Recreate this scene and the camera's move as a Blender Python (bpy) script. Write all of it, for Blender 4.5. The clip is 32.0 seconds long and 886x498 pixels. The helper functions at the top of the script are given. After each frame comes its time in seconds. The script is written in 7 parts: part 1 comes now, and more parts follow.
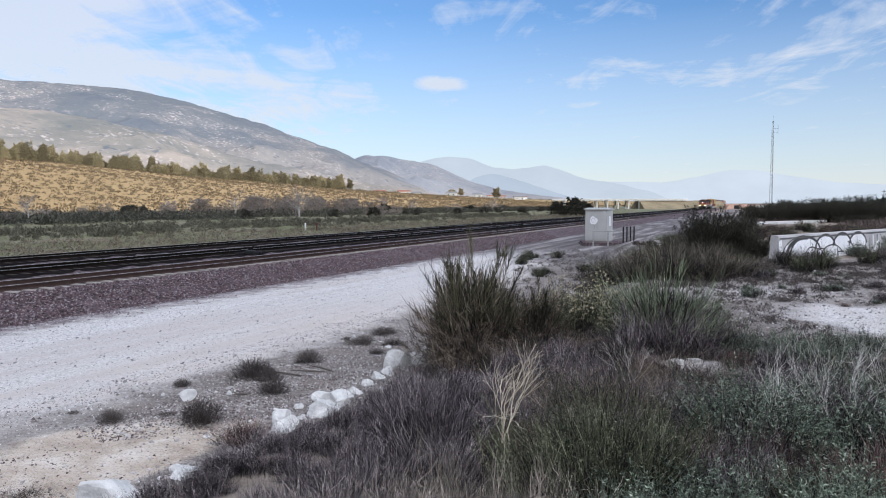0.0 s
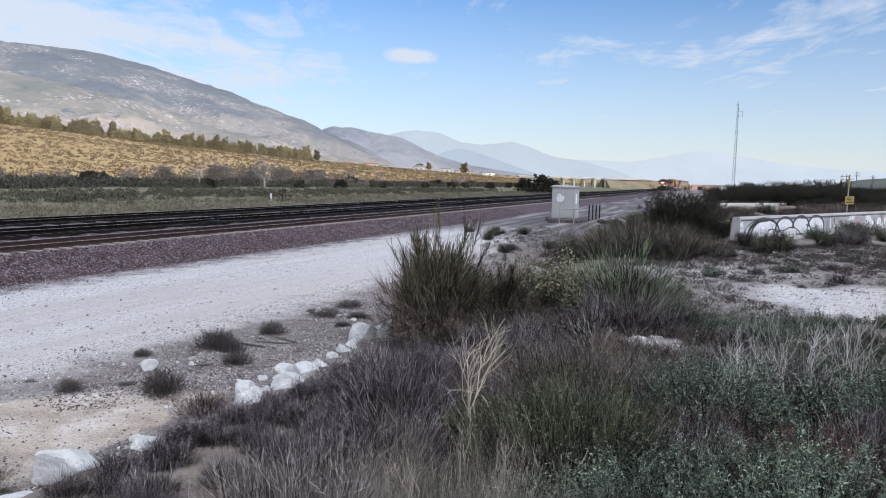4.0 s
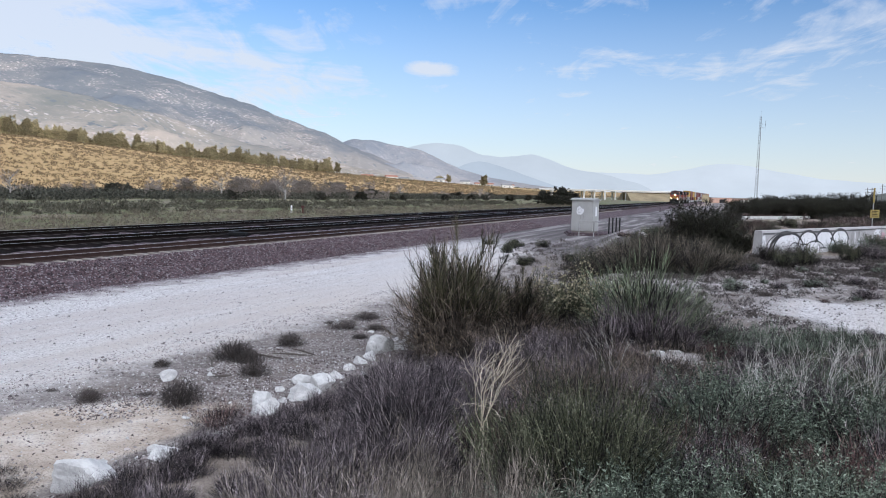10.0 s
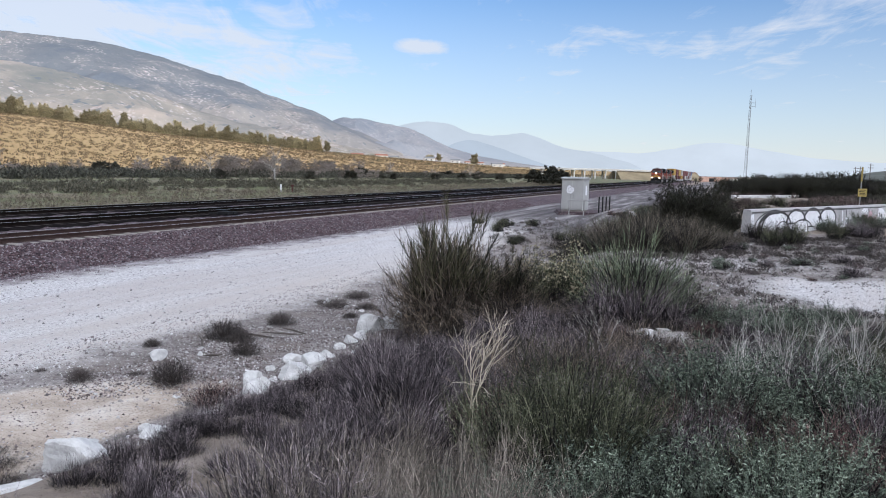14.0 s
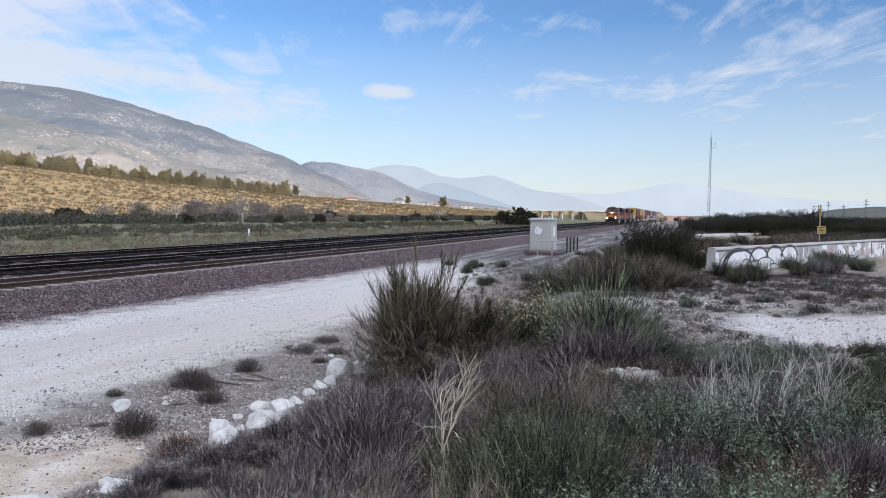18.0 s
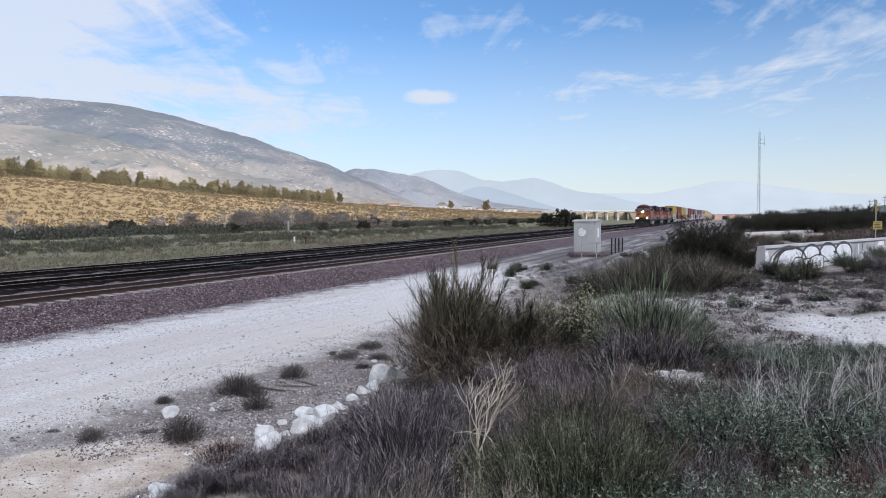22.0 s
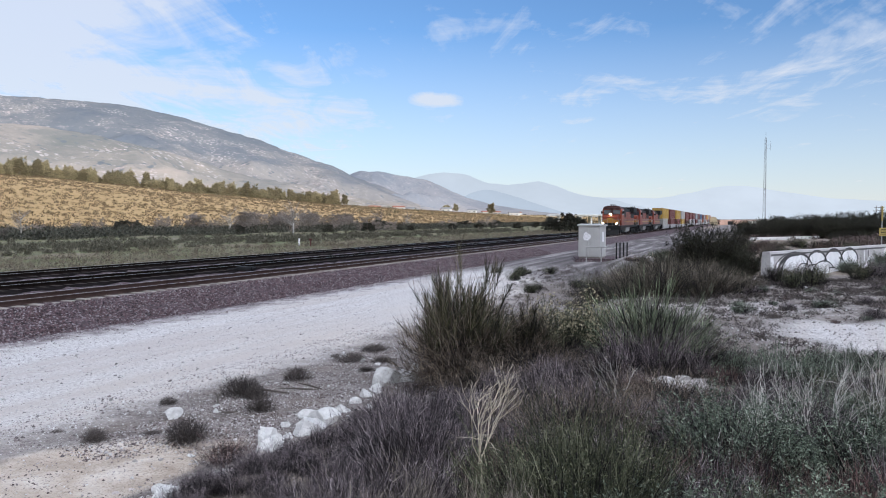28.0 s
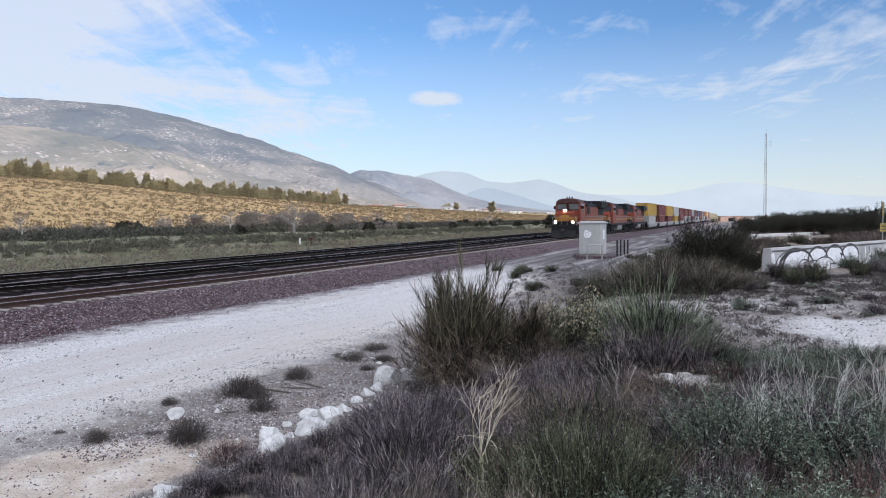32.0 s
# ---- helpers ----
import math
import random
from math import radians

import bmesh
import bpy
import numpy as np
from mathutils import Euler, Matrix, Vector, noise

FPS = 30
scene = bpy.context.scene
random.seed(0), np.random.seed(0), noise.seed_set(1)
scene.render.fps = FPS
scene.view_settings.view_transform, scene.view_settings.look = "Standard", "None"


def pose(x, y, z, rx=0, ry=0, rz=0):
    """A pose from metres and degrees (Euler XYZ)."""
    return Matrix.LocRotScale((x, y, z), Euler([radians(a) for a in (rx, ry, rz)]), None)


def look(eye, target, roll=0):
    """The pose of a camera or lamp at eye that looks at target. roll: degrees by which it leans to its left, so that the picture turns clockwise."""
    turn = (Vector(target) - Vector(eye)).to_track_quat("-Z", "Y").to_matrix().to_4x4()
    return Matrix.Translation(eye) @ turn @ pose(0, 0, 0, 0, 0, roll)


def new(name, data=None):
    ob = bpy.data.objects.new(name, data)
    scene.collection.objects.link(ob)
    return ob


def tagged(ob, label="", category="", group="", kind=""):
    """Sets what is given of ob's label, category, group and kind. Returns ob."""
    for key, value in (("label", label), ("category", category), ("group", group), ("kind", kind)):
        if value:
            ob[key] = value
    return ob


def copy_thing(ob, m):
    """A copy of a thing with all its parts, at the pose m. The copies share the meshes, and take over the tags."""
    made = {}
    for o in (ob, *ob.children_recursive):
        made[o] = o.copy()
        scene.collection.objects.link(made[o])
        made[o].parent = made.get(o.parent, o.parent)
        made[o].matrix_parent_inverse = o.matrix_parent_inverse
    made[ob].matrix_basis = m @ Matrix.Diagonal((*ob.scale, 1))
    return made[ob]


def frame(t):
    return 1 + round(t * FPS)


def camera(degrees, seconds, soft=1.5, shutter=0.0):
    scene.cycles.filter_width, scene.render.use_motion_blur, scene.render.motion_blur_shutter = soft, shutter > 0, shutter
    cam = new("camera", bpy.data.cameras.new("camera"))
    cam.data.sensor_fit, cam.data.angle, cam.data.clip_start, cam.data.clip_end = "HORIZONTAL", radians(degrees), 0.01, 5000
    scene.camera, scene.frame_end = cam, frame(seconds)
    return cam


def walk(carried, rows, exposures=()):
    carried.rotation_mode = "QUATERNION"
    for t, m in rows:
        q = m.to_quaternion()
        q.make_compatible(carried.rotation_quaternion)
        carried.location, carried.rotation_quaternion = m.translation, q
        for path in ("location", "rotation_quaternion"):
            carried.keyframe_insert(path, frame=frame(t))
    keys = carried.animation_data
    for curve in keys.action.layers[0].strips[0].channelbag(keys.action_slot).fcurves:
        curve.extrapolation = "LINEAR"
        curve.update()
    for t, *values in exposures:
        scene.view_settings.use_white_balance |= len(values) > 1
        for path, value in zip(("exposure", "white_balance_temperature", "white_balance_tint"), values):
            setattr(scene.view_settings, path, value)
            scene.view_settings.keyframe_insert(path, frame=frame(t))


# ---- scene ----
cam = camera(62.3, 32.0, soft=1.0)
PATH = [
    (0, pose(0.000, 0.000, 3.450, 86.383, 0.000, 0.000)),
    (0.5, pose(0.002, 0.004, 3.450, 86.191, -0.161, -0.212)),
    (1, pose(-0.000, -0.014, 3.454, 85.911, -0.372, -0.576)),
    (1.5, pose(-0.001, 0.003, 3.450, 85.691, -0.593, -0.950)),
    (2, pose(-0.009, 0.023, 3.445, 85.449, -0.873, -1.221)),
    (2.5, pose(-0.019, 0.010, 3.446, 85.062, -1.109, -1.588)),
    (3, pose(-0.033, 0.047, 3.439, 84.727, -1.278, -2.098)),
    (3.5, pose(-0.033, 0.042, 3.439, 84.556, -1.344, -2.538)),
    (4, pose(-0.022, 0.034, 3.441, 84.416, -1.454, -2.525)),
    (4.5, pose(-0.002, 0.013, 3.448, 84.101, -1.636, -2.166)),
    (6.5, pose(-0.000, 0.030, 3.445, 83.459, -1.934, -1.403)),
    (7, pose(0.008, 0.008, 3.456, 83.675, -1.649, -1.286)),
    (7.5, pose(0.009, 0.040, 3.446, 83.967, -1.307, -1.188)),
    (8, pose(0.007, 0.032, 3.450, 84.464, -1.132, -1.083)),
    (8.5, pose(0.010, 0.000, 3.460, 85.041, -1.222, -1.027)),
    (9, pose(0.014, 0.021, 3.455, 85.384, -1.390, -1.040)),
    (9.5, pose(0.015, -0.005, 3.456, 85.419, -1.550, -1.029)),
    (10, pose(0.017, 0.029, 3.449, 85.334, -1.552, -0.979)),
    (10.5, pose(0.012, 0.025, 3.449, 85.182, -1.537, -0.958)),
    (11, pose(0.014, 0.018, 3.454, 84.981, -1.476, -0.921)),
    (11.5, pose(0.013, 0.041, 3.443, 84.855, -1.341, -0.995)),
    (12, pose(0.020, 0.030, 3.449, 84.717, -1.248, -1.134)),
    (12.5, pose(0.024, 0.012, 3.456, 84.492, -1.229, -1.407)),
    (13, pose(0.019, 0.021, 3.451, 84.193, -1.343, -1.591)),
    (13.5, pose(0.020, 0.016, 3.454, 83.881, -1.550, -1.728)),
    (15.5, pose(0.021, 0.043, 3.446, 83.592, -1.362, -1.977)),
    (16, pose(0.024, 0.043, 3.453, 84.218, -0.974, -2.311)),
    (16.5, pose(0.021, 0.020, 3.452, 85.139, -0.852, -2.920)),
    (17, pose(0.020, 0.042, 3.446, 85.994, -0.958, -3.673)),
    (17.5, pose(0.027, 0.026, 3.452, 86.621, -1.026, -4.113)),
    (18, pose(0.032, 0.022, 3.455, 87.060, -0.908, -4.156)),
    (18.5, pose(0.031, 0.020, 3.457, 87.366, -0.769, -4.057)),
    (19, pose(0.041, 0.026, 3.457, 87.475, -0.710, -4.029)),
    (19.5, pose(0.045, 0.048, 3.454, 87.727, -0.603, -4.019)),
    (20, pose(0.034, 0.013, 3.467, 88.287, -0.412, -3.620)),
    (20.5, pose(0.024, 0.045, 3.459, 88.763, -0.387, -2.896)),
    (21, pose(0.082, 0.038, 3.462, 88.740, -0.491, -1.830)),
    (21.5, pose(0.108, 0.050, 3.458, 88.226, -0.150, -1.224)),
    (22, pose(0.116, 0.027, 3.458, 87.371, 0.396, -0.773)),
    (22.5, pose(0.122, 0.043, 3.459, 86.747, 0.633, -0.489)),
    (23, pose(0.113, 0.032, 3.462, 86.594, 0.483, -0.412)),
    (23.5, pose(0.112, 0.054, 3.454, 86.633, 0.419, -0.494)),
    (24, pose(0.126, 0.063, 3.463, 86.539, 0.565, -0.710)),
    (24.5, pose(0.128, 0.035, 3.465, 86.294, 0.667, -0.756)),
    (26.5, pose(0.116, 0.021, 3.469, 86.368, 0.448, -0.508)),
    (27, pose(0.120, 0.028, 3.468, 86.804, 0.219, -0.496)),
    (27.5, pose(0.117, 0.032, 3.465, 87.281, 0.058, -0.490)),
    (28, pose(0.121, 0.008, 3.477, 87.599, -0.046, -0.396)),
    (28.5, pose(0.124, 0.016, 3.469, 87.774, 0.085, -0.266)),
    (29, pose(0.128, 0.026, 3.470, 87.895, 0.270, -0.210)),
    (29.5, pose(0.129, 0.030, 3.471, 87.961, 0.342, -0.219)),
    (30, pose(0.127, 0.038, 3.469, 87.894, 0.345, -0.307)),
    (30.5, pose(0.126, 0.041, 3.467, 87.740, 0.311, -0.322)),
    (31, pose(0.122, 0.028, 3.472, 87.663, 0.357, -0.306)),
    (31.5, pose(0.125, 0.025, 3.470, 87.644, 0.306, -0.261)),
    (32, pose(0.128, 0.020, 3.473, 87.491, 0.344, -0.355)),
]
walk(cam, PATH, exposures=[(0.0, 0.0, 6050, 12), (32.0, 0.0, 6050, 12)])

# ---- world and sun: a low sun from behind on the right, its light cut off from the foreground by an unseen ridge added there ----
SUN_WAY = Vector((0.62, -0.76, 0.0)).normalized()
SUN_ELEV = radians(17.0)
world = bpy.data.worlds.new("sky")
scene.world = world
world.use_nodes = True
wn, wl = world.node_tree.nodes, world.node_tree.links
sky = wn.new("ShaderNodeTexSky")
sky.sky_type, sky.sun_disc = "NISHITA", False
sky.sun_elevation, sky.sun_rotation = SUN_ELEV, math.atan2(SUN_WAY.x, SUN_WAY.y)
sky.air_density, sky.dust_density, sky.ozone_density, sky.altitude = 1.0, 0.15, 4.2, 600
wn["Background"].inputs["Strength"].default_value = 0.15
wl.new(sky.outputs[0], wn["Background"].inputs["Color"])
sun = new("sun", bpy.data.lights.new("sun", "SUN"))
sun.data.energy, sun.data.angle, sun.data.color = 5.0, radians(0.55), (1.0, 0.86, 0.68)
to_sun = SUN_WAY * math.cos(SUN_ELEV) + Vector((0, 0, math.sin(SUN_ELEV)))
sun.matrix_world = look(to_sun * 100, (0, 0, 0))

# ---- materials ----
def mat(name, rough=0.8, metal=0.0):
    m = bpy.data.materials.new(name)
    m.use_nodes = True
    b = m.node_tree.nodes["Principled BSDF"]
    b.inputs["Roughness"].default_value, b.inputs["Metallic"].default_value = rough, metal
    return m, m.node_tree.nodes, m.node_tree.links, b


def noise_node(n, l, scale, detail=6, coords="Object", rough=0.6, stretch=None):
    c = n.new("ShaderNodeTexCoord")
    t = n.new("ShaderNodeTexNoise")
    t.inputs["Scale"].default_value, t.inputs["Detail"].default_value = scale, detail
    t.inputs["Roughness"].default_value = rough
    if stretch:
        mp = n.new("ShaderNodeMapping")
        mp.inputs["Scale"].default_value = stretch
        l.new(c.outputs[coords], mp.inputs[0])
        l.new(mp.outputs[0], t.inputs["Vector"])
    else:
        l.new(c.outputs[coords], t.inputs["Vector"])
    return t.outputs["Fac"]


def ramp(n, l, fac, stops):
    r = n.new("ShaderNodeValToRGB")
    e = r.color_ramp.elements
    while len(e) < len(stops):
        e.new(0.5)
    for k, (p, c) in zip(e, stops):
        k.position, k.color = p, (*c, 1.0)
    l.new(fac, r.inputs[0])
    return r.outputs[0]


def blend(n, l, fac, a, b, kind="MIX"):
    m = n.new("ShaderNodeMix")
    m.data_type, m.blend_type = "RGBA", kind
    for v, s in ((fac, m.inputs[0]), (a, m.inputs[6]), (b, m.inputs[7])):
        if hasattr(v, "is_linked"):
            l.new(v, s)
        else:
            s.default_value = v if isinstance(v, (int, float)) else (*v, 1.0)
    return m.outputs[2]


def calc(n, l, op, a, b=0.0, clamp=False):
    m = n.new("ShaderNodeMath")
    m.operation, m.use_clamp = op, clamp
    for v, s in ((a, m.inputs[0]), (b, m.inputs[1])):
        if hasattr(v, "is_linked"):
            l.new(v, s)
        else:
            s.default_value = v
    return m.outputs[0]


def bump(n, l, b, height, strength=0.4, distance=0.02):
    k = n.new("ShaderNodeBump")
    k.inputs["Strength"].default_value, k.inputs["Distance"].default_value = strength, distance
    l.new(height, k.inputs["Height"])
    l.new(k.outputs[0], b.inputs["Normal"])


def plain(name, color, rough=0.8, metal=0.0, vary=0.25, scale=3.0, grain=40.0, relief=0.15, spread=0.0, shine=0.5):
    """A surface of one colour with stains and grain; spread: how far alike pieces differ."""
    m, n, l, b = mat(name, rough, metal)
    b.inputs["Specular IOR Level"].default_value = shine
    big, fine = noise_node(n, l, scale), noise_node(n, l, grain, 4)
    f = calc(n, l, "ADD", calc(n, l, "MULTIPLY", big, 0.7), calc(n, l, "MULTIPLY", fine, 0.3))
    lo, hi = [c * (1 - vary) for c in color], [min(1, c * (1 + vary)) for c in color]
    col = ramp(n, l, f, [(0.3, lo), (0.7, hi)])
    if spread:
        o = n.new("ShaderNodeObjectInfo")
        g = n.new("ShaderNodeHueSaturation")
        g.inputs["Saturation"].default_value = 1.0
        l.new(calc(n, l, "ADD", calc(n, l, "MULTIPLY", o.outputs["Random"], 2 * spread), 1 - spread), g.inputs["Value"])
        l.new(col, g.inputs["Color"])
        col = g.outputs[0]
    l.new(col, b.inputs["Base Color"])
    if relief:
        bump(n, l, b, fine, relief, 0.02)
    return m


def leafy(name, colors, rough=0.75, spread=0.35, translucent=0.0):
    """Foliage: each leaf or stem takes its own shade, each spray and each bush its own."""
    m, n, l, b = mat(name, rough)
    g = n.new("ShaderNodeNewGeometry")
    o = n.new("ShaderNodeObjectInfo")
    k = len(colors) - 1
    col = ramp(n, l, g.outputs["Random Per Island"], [(i / max(k, 1), c) for i, c in enumerate(colors)])
    h = n.new("ShaderNodeHueSaturation")
    tone = n.new("ShaderNodeAttribute")
    tone.attribute_name = "tone"
    each = calc(n, l, "ADD", calc(n, l, "MULTIPLY", o.outputs["Random"], 2 * spread), 1 - spread)
    l.new(calc(n, l, "MULTIPLY", each, calc(n, l, "ADD", calc(n, l, "MULTIPLY", tone.outputs["Fac"], 1.3), 0.35)), h.inputs["Value"])
    l.new(col, h.inputs["Color"])
    l.new(h.outputs[0], b.inputs["Base Color"])
    b.inputs["Specular IOR Level"].default_value = 0.2
    return m


def glow(name, color, strength):
    m, n, l, b = mat(name, 0.3)
    b.inputs["Base Color"].default_value = (*color, 1)
    b.inputs["Emission Color"].default_value = (*color, 1)
    b.inputs["Emission Strength"].default_value = strength
    return m


def glassy(name, color=(0.02, 0.025, 0.03)):
    m, n, l, b = mat(name, 0.08)
    b.inputs["Base Color"].default_value = (*color, 1)
    b.inputs["Specular IOR Level"].default_value = 0.8
    return m

# ---- shaping helpers ----
def box(bm, x0, x1, y0, y1, z0, z1, bev=0.0, seg=1):
    vs = [bm.verts.new((x, y, z)) for z in (z0, z1) for y in (y0, y1) for x in (x0, x1)]
    fs = [bm.faces.new([vs[i] for i in q]) for q in ((0, 2, 3, 1), (4, 5, 7, 6), (0, 1, 5, 4), (2, 6, 7, 3), (0, 4, 6, 2), (1, 3, 7, 5))]
    if bev:
        es = list({e for f in fs for e in f.edges})
        bmesh.ops.bevel(bm, geom=es, offset=bev, segments=seg, affect="EDGES", profile=0.5)
    return bm


def rod(bm, a, b, r, n=6, r2=None):
    """A round bar from a to b, tapering to r2, with closed ends."""
    a, b = Vector(a), Vector(b)
    q = (b - a).to_track_quat("Z", "Y")
    r2 = r if r2 is None else r2
    rings = []
    for p, k in ((a, r), (b, r2)):
        rings.append([bm.verts.new(p + q @ Vector((k * math.cos(6.2832 * i / n), k * math.sin(6.2832 * i / n), 0))) for i in range(n)])
    for i in range(n):
        bm.faces.new((rings[0][i], rings[0][(i + 1) % n], rings[1][(i + 1) % n], rings[1][i]))
    bm.faces.new(rings[0][::-1])
    bm.faces.new(rings[1])
    return bm


def slab(bm, outline, axis, a, b):
    """A flat outline pushed from a to b along an axis. The outline's two numbers are the other two axes in order."""
    def put(p, k):
        c = list(p)
        c.insert(axis, k)
        return bm.verts.new(c)
    lo, hi = [put(p, a) for p in outline], [put(p, b) for p in outline]
    n = len(outline)
    bm.faces.new(lo)
    bm.faces.new(hi[::-1])
    for i in range(n):
        bm.faces.new((lo[i], hi[i], hi[(i + 1) % n], lo[(i + 1) % n]))
    bmesh.ops.recalc_face_normals(bm, faces=bm.faces[:])
    return bm


def finish(name, bm, material, smooth_faces=False):
    me = bpy.data.meshes.new(name)
    bm.to_mesh(me)
    bm.free()
    me.materials.append(material)
    if smooth_faces:
        me.polygons.foreach_set("use_smooth", [True] * len(me.polygons))
    return me


def part(name, bm, material, parent=None, label="", at=None, smooth_faces=False):
    """One mesh object under a thing or under a part."""
    me = bm if isinstance(bm, bpy.types.Mesh) else finish(name, bm, material, smooth_faces)
    ob = new(name, me)
    ob.parent = parent
    if at is not None:
        ob.matrix_basis = at
    if label:
        ob["label"] = label
    return ob


def thing(name, label, category, group="", at=None, data=None, kind=""):
    ob = new(name, data)
    if at is not None:
        ob.matrix_basis = at
    return tagged(ob, label, category, group, kind)


def raw(name, verts, faces, material, smooth_faces=False):
    me = bpy.data.meshes.new(name)
    me.from_pydata(verts, [], faces)
    me.materials.append(material)
    if smooth_faces:
        me.polygons.foreach_set("use_smooth", [True] * len(me.polygons))
    me.update()
    return me


def B():
    return bmesh.new()

# ---- the line of the railway and the lie of the land ----
RAIL_TOP = 0.75


def track_x(y):
    """Where the nearest track's centre line runs."""
    y = np.asarray(y, float)
    yc = np.maximum(y, -20.0)
    base = 0.41 * yc - 3.6 * np.exp(-(yc - 30.0) / 60.0) - 20.76
    return base + np.minimum(y + 20.0, 0.0) * 0.548


def track_slope(y):
    return 0.41 + 0.06 * math.exp(-(max(y, -20.0) - 30.0) / 60.0)


TY = np.arange(-60.0, 1500.0, 0.5)
TX = track_x(TY)
TS = np.concatenate([[0], np.cumsum(np.hypot(np.diff(TX), np.diff(TY)))])
TS -= np.interp(20.0, TY, TS)


def grade(y):
    """The line falls away gently past the cabinet."""
    return -0.0027 * np.clip(np.asarray(y, float) - 85.0, 0.0, 320.0)


def on_track(s, off=0.0, z=0.0):
    """The pose at s metres along the nearest track, off metres to its right, with local y pointing up the line."""
    y = float(np.interp(s, TS, TY))
    x, a = float(track_x(y)), math.atan(track_slope(y))
    return pose(x + off * math.cos(a), y - off * math.sin(a), z + float(grade(y)), 0, 0, -math.degrees(a))


def smooth(a, b, x):
    t = np.clip((x - a) / (b - a), 0, 1)
    return t * t * (3 - 2 * t)


def wobble(x, y, s, seed=0.0):
    """A cheap smooth noise of -1 to 1 over the plan, s metres across."""
    k = 6.283 / s
    return (np.sin(k * (x + 0.6 * y) + seed) + np.sin(k * 1.37 * (y - 0.45 * x) + 2.1 * seed + 1.3)
            + 0.6 * np.sin(k * 2.3 * (x * 0.8 - y * 0.7) + seed * 3.3) + 0.5 * np.sin(k * 3.1 * (x * 0.3 + y) + 0.7 * seed)) / 3.1


def beside(x, y):
    """Metres to the right of the nearest track."""
    return (x - track_x(y)) * 0.905


def upland(y):
    return 0.5 + 1.3 * np.exp(-(np.maximum(y, 0.0) / 8.0) ** 2) + 0.0 * y


def land(x, y):
    x, y = np.asarray(x, float), np.asarray(y, float)
    w = beside(x, y)
    # bank from the service road up to where the brush grows
    foot = 17.7 + 0.3 * wobble(x, y, 9.0, 1.0) - 6.5 * smooth(20.0, 60.0, y)
    up = upland(y)
    z = up * smooth(foot, foot + 2.2, w) + 0.12 * wobble(x, y, 5.0, 4.0) * smooth(foot + 1, foot + 3, w)
    z = z + 0.035 * wobble(x, y, 2.2, 2.0) * smooth(11.0, 14.0, w)
    # wheel tracks in the service road
    z = z - 0.05 * np.exp(-((w - 7.2) / 0.35) ** 2) - 0.05 * np.exp(-((w - 9.1) / 0.35) ** 2)
    z = np.where(w < 3.2, -0.25, z)
    # field beyond the tracks, creek bank, golden hill
    far = -w
    field = -0.1 + 0.25 * wobble(x, y, 40.0, 3.0) * smooth(16, 40, far)
    z = np.where(far > 15.0, field, z) + grade(y)
    ridge = 10.0 + 18.0 * np.exp(-np.maximum(y - 456, -300) / 400.0)
    hill = ridge * smooth(120.0, 400.0, far) ** 0.9 * (1 + 0.05 * wobble(x, y, 160.0, 5.0))
    hill = hill + np.maximum(far - 400, 0) * 0.012
    z = z + np.where(far > 0, hill, 0.0)
    # low rise beyond the wall on the right
    d = np.hypot(x, y)
    z = z + 1.2 * smooth(45.0, 90.0, w) * smooth(40, 80, d) * np.exp(-np.maximum(y - 150, 0) / 300)
    # an unseen ridge added behind, that keeps the sun off the railway
    ax, ay = SHADE_RIDGE_A
    bx, by = SHADE_RIDGE_B
    lx, ly = bx - ax, by - ay
    ln = math.hypot(lx, ly)
    along = ((x - ax) * lx + (y - ay) * ly) / ln
    off = ((x - ax) * ly - (y - ay) * lx) / ln
    z = z + 150.0 * np.exp(-(off / 95.0) ** 2) * smooth(-250, -20, along) * (1 - smooth(ln - 10, ln + 150, along)) * (1 + 0.05 * wobble(x, y, 90.0, 7.0))
    return z


SHADE_RIDGE_A, SHADE_RIDGE_B = (40.0, -555.0), (480.0, 66.0)


def spread_lines(lo, hi, core, count):
    """Grid lines that lie close together round zero and far apart at the ends."""
    a, b = math.asinh(lo / core), math.asinh(hi / core)
    return core * np.sinh(np.linspace(a, b, count))


def sheet(name, xs, ys, height, material, smooth_faces=True):
    gx, gy = np.meshgrid(xs, ys)
    v = np.stack([gx, gy, height(gx, gy)], -1).reshape(-1, 3)
    nx, ny = len(xs), len(ys)
    i = (np.arange(ny - 1)[:, None] * nx + np.arange(nx - 1)[None]).reshape(-1)
    f = np.stack([i, i + 1, i + 1 + nx, i + nx], -1)
    me = bpy.data.meshes.new(name)
    me.from_pydata(v.tolist(), [], f.tolist())
    me.polygons.foreach_set("use_smooth", [smooth_faces] * len(f))
    me.materials.append(material)
    me.update()
    return new(name, me), v


def mask(me, name, values):
    a = me.attributes.new(name, "FLOAT", "POINT")
    a.data.foreach_set("value", np.asarray(values, np.float32))


